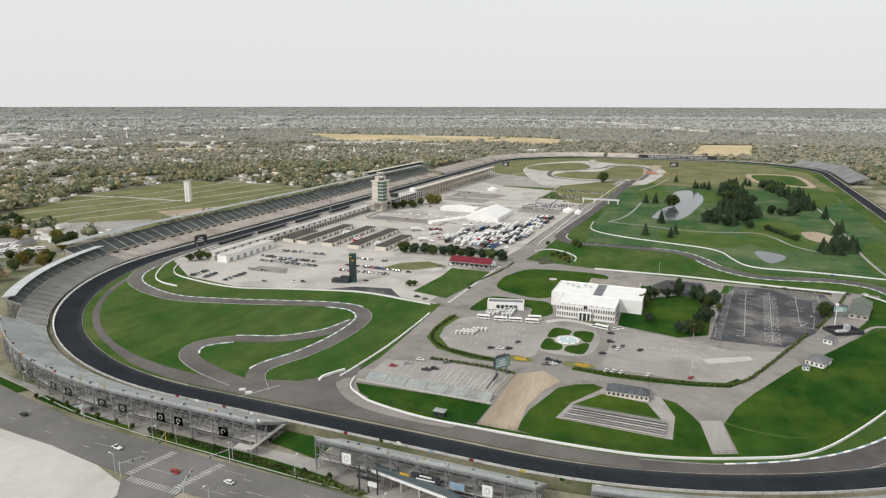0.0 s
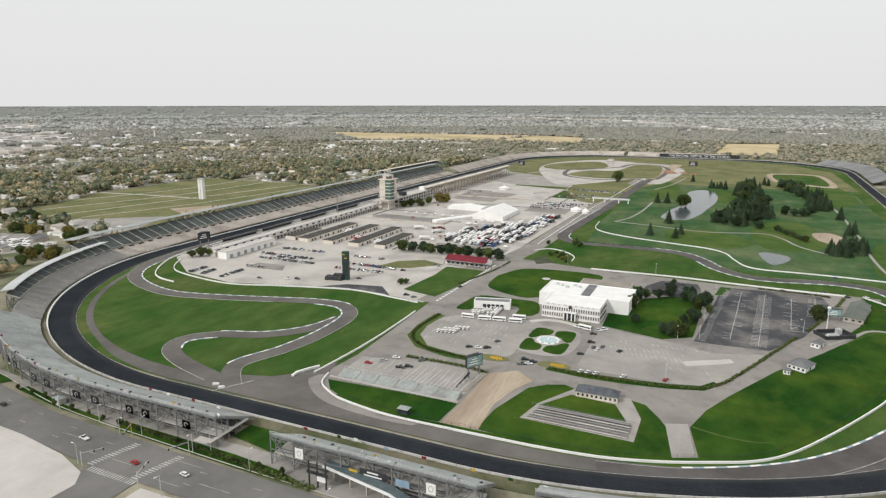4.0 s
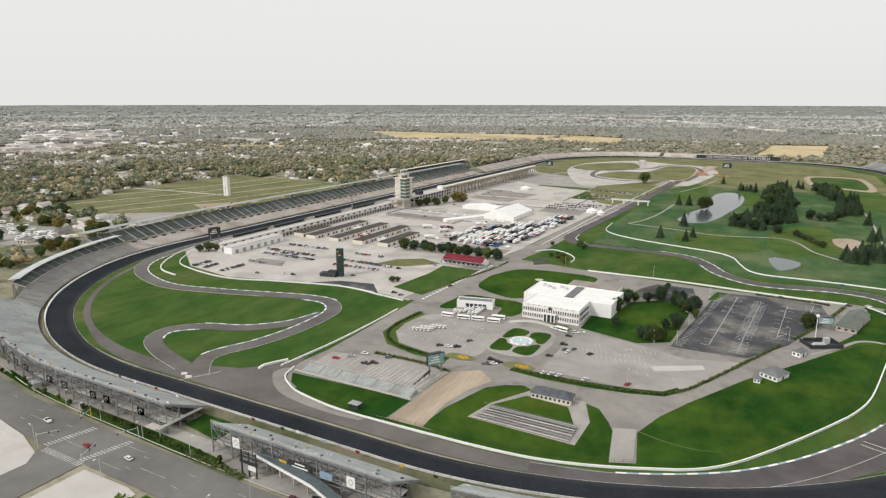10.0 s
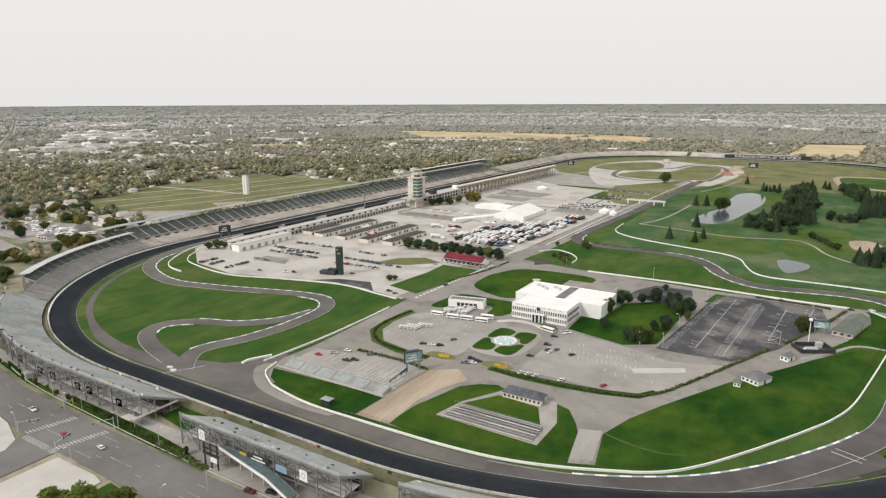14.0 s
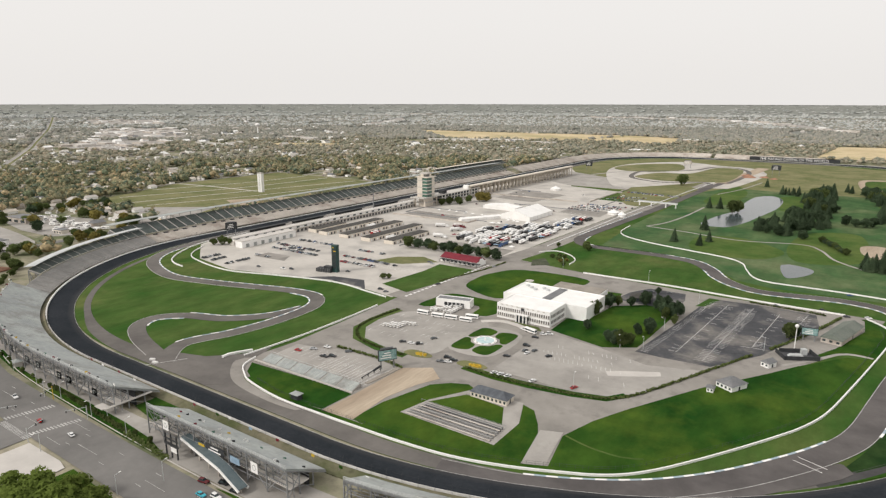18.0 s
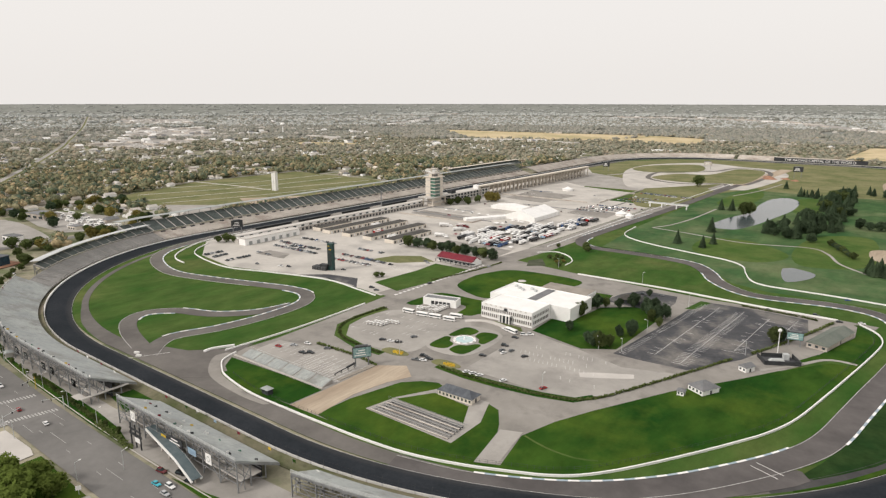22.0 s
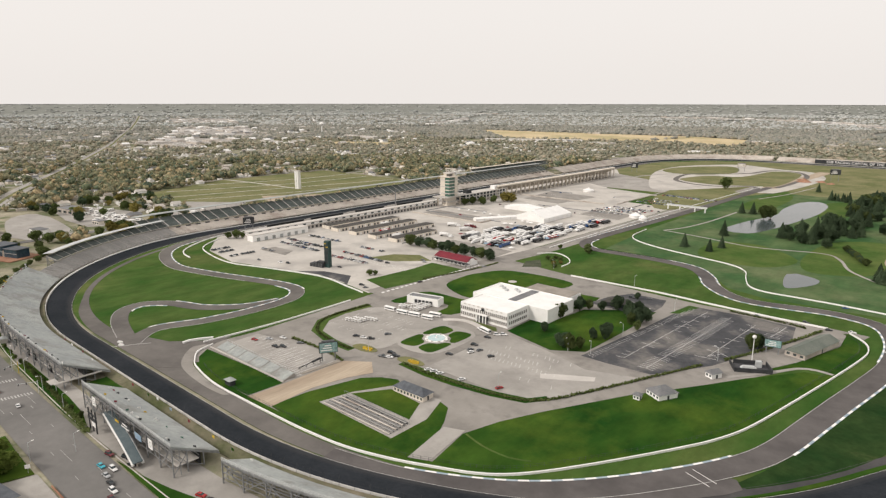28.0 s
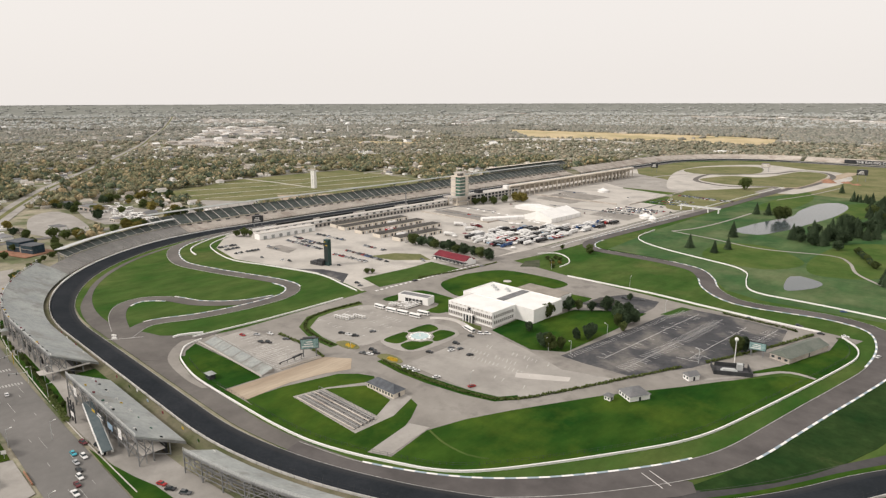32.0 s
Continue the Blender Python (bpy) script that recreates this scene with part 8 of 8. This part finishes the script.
def house(x, y, rz, w, l):
    key = (rh_.randrange(4), rh_.randrange(5))
    if key not in HOUSE:
        t = thing("house", "small detached house with a pitched roof among trees", "house", "houses of the town")
        bm = bmesh.new()
        box(bm, 0, 0, 0, 9, 14, 3.4)
        part("wall", bm, WALLM[key[0]], t)
        bm = bmesh.new()
        hip_roof(bm, 0, 0, 3.4, 9, 14, 3.2, ridge=0.12)
        part("roof", bm, ROOFM[key[1]], t)
        HOUSE[key] = t
        t.matrix_basis = pose(x, y, 0, 0, 0, rz) @ Matrix.Diagonal((w, l, 1, 1))
        return
    o = copy_thing(HOUSE[key], Matrix.Identity(4))
    o.matrix_basis = pose(x, y, 0, 0, 0, rz) @ Matrix.Diagonal((w, l, 1, 1))


spots = []
for i in range(60):
    for j in range(90):
        x, y = -760 - 44 * i + rh_.uniform(-6, 6), 240 + 26 * j + rh_.uniform(-4, 4)
        if rh_.random() < 0.5 and math.hypot(x, y) < 2250 and in_view(x, y) and clear(x, y, 6):
            spots.append((x, y))
spots.sort(key=lambda q: math.hypot(*q))
for x, y in spots[:260]:
    house(x, y, rh_.choice((0, 90, 0)) + rh_.uniform(-4, 4), rh_.uniform(0.8, 1.3), rh_.uniform(0.8, 1.3))


def far_blocks(name, label, items, mats):
    """Many small gabled or flat blocks in one mesh."""
    vs, fs, ix = [], [], []
    for x, y, sx, sy, h, gable, wm, rm in items:
        z = on_land(x, y)
        k = len(vs)
        vs += [(x + i * sx / 2, y + j * sy / 2, z + q) for q in (0, h) for i, j in ((-1, -1), (1, -1), (1, 1), (-1, 1))]
        fs += [(k, k + 1, k + 5, k + 4), (k + 1, k + 2, k + 6, k + 5), (k + 2, k + 3, k + 7, k + 6), (k + 3, k, k + 4, k + 7)]
        ix += [wm] * 4
        if gable:
            vs += [(x, y - sy / 2, z + h + gable), (x, y + sy / 2, z + h + gable)]
            fs += [(k + 4, k + 8, k + 9, k + 7), (k + 5, k + 6, k + 9, k + 8), (k + 4, k + 5, k + 8), (k + 6, k + 7, k + 9)]
            ix += [rm, rm, wm, wm]
        else:
            fs += [(k + 4, k + 5, k + 6, k + 7)]
            ix += [rm]
    return tagged(raw(name, vs, fs, mats, index=ix), label, "houses", kind="stuff")


for k in range(11):
    x = -782 - 88 * k
    runs = [q for q in range(250, 1720, 10) if clear(x, q, 4)]
    start = None
    for q in runs + [9999]:
        if start is None:
            start = last = q
        elif q - last > 10:
            if last - start > 60:
                tagged(strip("side_street", [np.array((x, start)), np.array((x, (start + last) / 2)), np.array((x, last))], 3.5, -3.5, 0.1, M["concrete"]), "narrow pale street between houses", "road", kind="structure")
            start = q
        last = q
BM = [M["white"], M["pale_concrete"], M["tan"], M["roof_grey"], M["roof_dark"]]
items = [(x, y, rh_.uniform(8, 13), rh_.uniform(10, 18), 3.8, 3.0, rh_.choice((0, 0, 1, 2)), rh_.choice((0, 1, 1, 2, 3, 3, 4))) for x, y in spots[260:] if rh_.random() < 0.6]
goal = len(items) + 420
while len(items) < goal:
    r, a = 2200 * 2.6 ** rh_.random(), radians(rh_.uniform(-84, 16 if rh_.random() < 0.25 else -42))
    x, y, k = far_place(r * math.sin(a), r * math.cos(a))
    if clear(x, y, 8) and noise.noise((x / 260, y / 260, 7)) > -0.2:
        f = k * rh_.uniform(1.0, 1.8)
        items.append((x, y, 12 * f, 15 * f, 4.5 * f, 3 * f, rh_.choice((0, 0, 1, 2)), rh_.choice((0, 1, 1, 2, 3))))
far_blocks("far_houses", "distant small houses among trees", items, BM)
items = []
for q in YARDS:
    (ax, ay), (bx, by), (cx, cy), (dx, dy) = q
    size = abs((cx - ax) * (dy - by) - (cy - ay) * (dx - bx)) / 2
    for _ in range(int(min(30, 6 + size / 16000))):
        u, v = rh_.random(), rh_.random()
        x = (ax * (1 - u) + bx * u) * (1 - v) + (dx * (1 - u) + cx * u) * v
        y = (ay * (1 - u) + by * u) * (1 - v) + (dy * (1 - u) + cy * u) * v
        x, y, k = far_place(x, y)
        items.append((x, y, rh_.uniform(25, 80) * k, rh_.uniform(20, 60) * k, rh_.uniform(5, 9) * k, 0, rh_.choice((0, 1, 2, 2)), rh_.choice((0, 1, 1, 2))))
for _ in range(110):
    r, a = 2000 * 4.0 ** rh_.random(), radians(rh_.uniform(-82, 15))
    x, y, k = far_place(r * math.sin(a), r * math.cos(a))
    if clear(x, y, 20):
        items.append((x, y, rh_.uniform(25, 90) * k, rh_.uniform(20, 60) * k, rh_.uniform(5, 9) * k, 0, rh_.choice((0, 1, 2)), rh_.choice((0, 1, 1, 3))))
far_blocks("far_warehouses", "distant pale flat-roofed warehouses and shops", items, BM)

items = []
while len(items) < 1500:
    r, a = 760 + 1700 * rh_.random(), radians(rh_.uniform(-84, -22))
    x, y = r * math.sin(a), r * math.cos(a)
    if x < -720 and clear(x, y, 3):
        items.append((x, y, rh_.uniform(3, 8), rh_.uniform(3, 9), rh_.uniform(2.2, 4.2), 0, rh_.choice((0, 0, 0, 1, 2)), rh_.choice((0, 0, 0, 1, 1, 2))))
far_blocks("garden_sheds", "small white sheds, vans and garages between the houses", items, BM)
# single buildings and caravans near the course
for i in range(46):
    x, y = rh_.uniform(-890, -725), rh_.uniform(362, 422)
    key = "caravan"
    if key not in made:
        t = thing("caravan", "white caravan parked on pale ground", "caravan", "caravans")
        bm = bmesh.new()
        box(bm, 0, 0, 0.5, 8.5, 2.6, 2.5)
        part("body", bm, M["white"], t)
        bm = bmesh.new()
        box(bm, 0, -1.32, 1.5, 5, 0.06, 0.8)
        part("window_band", bm, M["glass"], t)
        bm = bmesh.new()
        box(bm, -1, 0, 0, 1.2, 2.4, 0.6)
        part("wheel_pair", bm, M["tyre"], t)
        made[key] = t
        t.matrix_basis = pose(x, y, 0.1, 0, 0, 20)
    else:
        copy_thing(made[key], pose(x, y, 0.1, 0, 0, rh_.choice((20, 110, 25))))
for x, y, sx, sy, h in ((-735, 300, 20, 12, 5), (-720, 240, 26, 12, 4), (-780, 220, 30, 16, 5), (-860, 380, 40, 22, 6), (-1020, 480, 30, 20, 6), (-745, 370, 14, 10, 4)):
    t = thing("shop", "low pale flat-roofed shop beside the street", "building", "shops", (x, y, 0), 8)
    bm = bmesh.new()
    box(bm, 0, 0, 0, sx, sy, h)
    part("wall", bm, WALLM[int(abs(x)) % 3], t)
    bm = bmesh.new()
    box(bm, 0, 0, h, sx + 0.6, sy + 0.6, 0.5)
    part("roof", bm, ROOFM[int(abs(y)) % 5], t)
    for k in range(3):
        bm = bmesh.new()
        box(bm, -sx / 3 + sx / 3 * k, -sy / 2 - 0.08, 0.6, sx / 5, 0.16, h * 0.5)
        part("window", bm, M["glass"], t)


# ---- woods ----
def leaf_islands(name, cols):
    m = bpy.data.materials.new(name)
    m.use_nodes = True
    nt = m.node_tree
    b = nt.nodes["Principled BSDF"]
    g = nt.nodes.new("ShaderNodeNewGeometry")
    rp = nt.nodes.new("ShaderNodeValToRGB")
    el = rp.color_ramp.elements
    while len(el) < len(cols):
        el.new(0.5)
    for i, c in enumerate(cols):
        el[i].position, el[i].color = i / (len(cols) - 1), (*c, 1)
    nt.links.new(g.outputs["Random Per Island"], rp.inputs["Fac"])
    n = nt.nodes.new("ShaderNodeTexNoise")
    n.inputs["Scale"].default_value = 0.35
    tc = nt.nodes.new("ShaderNodeTexCoord")
    nt.links.new(tc.outputs["Object"], n.inputs["Vector"])
    hs = nt.nodes.new("ShaderNodeHueSaturation")
    mr = nt.nodes.new("ShaderNodeMapRange")
    mr.inputs["From Min"].default_value, mr.inputs["From Max"].default_value = 0.3, 0.7
    mr.inputs["To Min"].default_value, mr.inputs["To Max"].default_value = 0.65, 1.35
    nt.links.new(n.outputs["Fac"], mr.inputs["Value"])
    nt.links.new(mr.outputs[0], hs.inputs["Value"])
    nt.links.new(rp.outputs[0], hs.inputs["Color"])
    nt.links.new(hs.outputs[0], b.inputs["Base Color"])
    b.inputs["Roughness"].default_value = 0.95
    b.inputs["Specular IOR Level"].default_value = 0.03
    return m


# haze is painted into the woods, far and horizon leaf colours, paler with distance
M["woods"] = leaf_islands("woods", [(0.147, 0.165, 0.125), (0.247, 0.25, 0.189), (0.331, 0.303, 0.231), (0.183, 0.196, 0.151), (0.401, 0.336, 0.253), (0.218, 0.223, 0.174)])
M["far_leaf_hazed"] = leaf_islands("far_leaf_hazed", [(0.176, 0.187, 0.159), (0.235, 0.237, 0.203), (0.294, 0.277, 0.233), (0.2, 0.209, 0.184), (0.318, 0.295, 0.257), (0.223, 0.227, 0.203)])
M["horizon_leaf_hazed"] = leaf_islands("horizon_leaf_hazed", [(0.326, 0.347, 0.33), (0.376, 0.39, 0.37), (0.427, 0.428, 0.403), (0.352, 0.37, 0.354), (0.451, 0.447, 0.43), (0.376, 0.393, 0.377)])
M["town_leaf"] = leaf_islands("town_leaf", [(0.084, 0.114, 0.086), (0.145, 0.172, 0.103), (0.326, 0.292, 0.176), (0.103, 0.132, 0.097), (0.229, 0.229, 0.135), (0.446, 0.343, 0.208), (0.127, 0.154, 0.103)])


def woods(name, label, spots_, sub, leaves, seed, leaf_mat="woods", lobes=2):
    """Crowns of far trees: a few uneven lobes each, with loose leaf patches for the nearer ones."""
    g = np.random.default_rng(seed)
    if sub:
        bm = bmesh.new()
        bmesh.ops.create_icosphere(bm, subdivisions=sub, radius=1.0)
        bv = np.array([v.co[:] for v in bm.verts])
        bf = np.array([[v.index for v in f.verts] for f in bm.faces])
        bm.free()
    else:
        bv = np.array([(0, 0, 1.0)] + [(math.cos(1.2566 * i), math.sin(1.2566 * i), 0.35) for i in range(5)] + [(0.9 * math.cos(1.2566 * i), 0.9 * math.sin(1.2566 * i), -0.6) for i in range(5)])
        bf = np.array([(0, 1 + i, 1 + (i + 1) % 5) for i in range(5)] + [(1 + i, 6 + i, 6 + (i + 1) % 5) for i in range(5)] + [(1 + i, 6 + (i + 1) % 5, 1 + (i + 1) % 5) for i in range(5)])
    V, F, base = [], [], 0
    for x, y, rad, h in spots_:
        z = on_land(x, y)
        for q in range(lobes):
            v = bv * g.uniform(0.7, 1.25, (len(bv), 1))
            s = rad * (0.85 if q == 0 else g.uniform(0.45, 0.7))
            o = g.uniform(-0.75, 0.75, 2) * rad * (0 if q == 0 else 1)
            if leaves:
                v = v * (s, s, h * (0.42 if q == 0 else 0.28)) + (x + o[0], y + o[1], z + h * (0.56 if q == 0 else g.uniform(0.4, 0.78)))
            else:
                v = v * (s, s, h * 0.5) + (x + o[0], y + o[1], z + h * 0.4)
            V.append(v)
            F.append(bf + base)
            base += len(bv)
        if leaves:
            c = g.normal(size=(leaves, 3))
            c /= np.linalg.norm(c, axis=1, keepdims=True)
            c[:, 2] = np.abs(c[:, 2]) * 1.15 - 0.1
            ctr = c * (rad * 1.02, rad * 1.02, h * 0.45) + (x, y, z + h * 0.58)
            t = g.normal(size=(leaves, 3, 3)) * rad * 0.2
            V.append((ctr[:, None, :] + t).reshape(-1, 3))
            F.append(np.arange(leaves * 3).reshape(-1, 3) + base)
            base += leaves * 3
    me = bpy.data.meshes.new(name)
    V, F = np.concatenate(V), np.concatenate(F)
    me.vertices.add(len(V))
    me.vertices.foreach_set("co", V.astype(np.float32).ravel())
    me.loops.add(F.size)
    me.loops.foreach_set("vertex_index", F.astype(np.int32).ravel())
    me.polygons.add(len(F))
    me.polygons.foreach_set("loop_start", (np.arange(len(F)) * 3).astype(np.int32))
    me.update(calc_edges=True)
    me.materials.append(M[leaf_mat])
    return tagged(new(name, me), label, "trees", kind="stuff")


taken = set()
for x, y in spots:
    for i in (-1, 0, 1):
        for j in (-1, 0, 1):
            taken.add((int(x // 6) + i, int(y // 6) + j))
near, middle, far = [], [], []
rw = random.Random(3)
n = 0
while len(near) < 5000 and n < 90000:
    n += 1
    r, a = math.sqrt(rw.uniform(560 ** 2, 1700 ** 2)), radians(rw.uniform(-84, 18))
    x, y = r * math.sin(a), r * math.cos(a)
    if clear(x, y, 6) and noise.noise((x / 90, y / 90, 0)) > (-0.12 if x < -700 else -0.6) and (int(x // 6), int(y // 6)) not in taken and not (x > -935 and y < 520 and rw.random() < 0.92) and not on_street(x, y, 5):
        rad = rw.uniform(3.0, 6.5) if rw.random() < 0.65 else rw.uniform(6, 9.5)
        near.append((x, y, rad, rad * rw.uniform(1.35, 1.9)))
n = 0
while len(middle) < 9500 and n < 60000:
    n += 1
    r, a = math.sqrt(rw.uniform(1600 ** 2, 2800 ** 2)), radians(rw.uniform(-84, 18))
    x, y = r * math.sin(a), r * math.cos(a)
    if clear(x, y, 6) and off_yards(x, y) and noise.noise((x / 150, y / 150, 1)) > (-0.25 if x < -0.6 * y else -0.6):
        rad = rw.uniform(4.0, 8.5)
        middle.append((x, y, rad, rad * rw.uniform(1.2, 1.7)))
n = 0
haze = []
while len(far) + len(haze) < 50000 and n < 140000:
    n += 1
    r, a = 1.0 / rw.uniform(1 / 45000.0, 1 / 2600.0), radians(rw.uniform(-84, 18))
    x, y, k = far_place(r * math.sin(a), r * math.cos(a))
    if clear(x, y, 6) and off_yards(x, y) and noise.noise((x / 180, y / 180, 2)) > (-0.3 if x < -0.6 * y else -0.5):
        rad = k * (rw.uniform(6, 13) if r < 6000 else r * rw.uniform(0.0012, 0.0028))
        # beyond 6500 m the crowns go to the palest, haze-coloured set
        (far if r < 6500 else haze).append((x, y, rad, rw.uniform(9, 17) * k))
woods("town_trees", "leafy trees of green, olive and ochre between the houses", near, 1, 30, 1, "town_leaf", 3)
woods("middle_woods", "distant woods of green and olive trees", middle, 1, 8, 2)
woods("far_woods", "woods far out on the plain, greyed in colour for haze", far, 0, 0, 3, "far_leaf_hazed", 1)
woods("horizon_woods", "woods along the horizon, haze put into their pale colour", haze, 0, 0, 4, "horizon_leaf_hazed", 1)
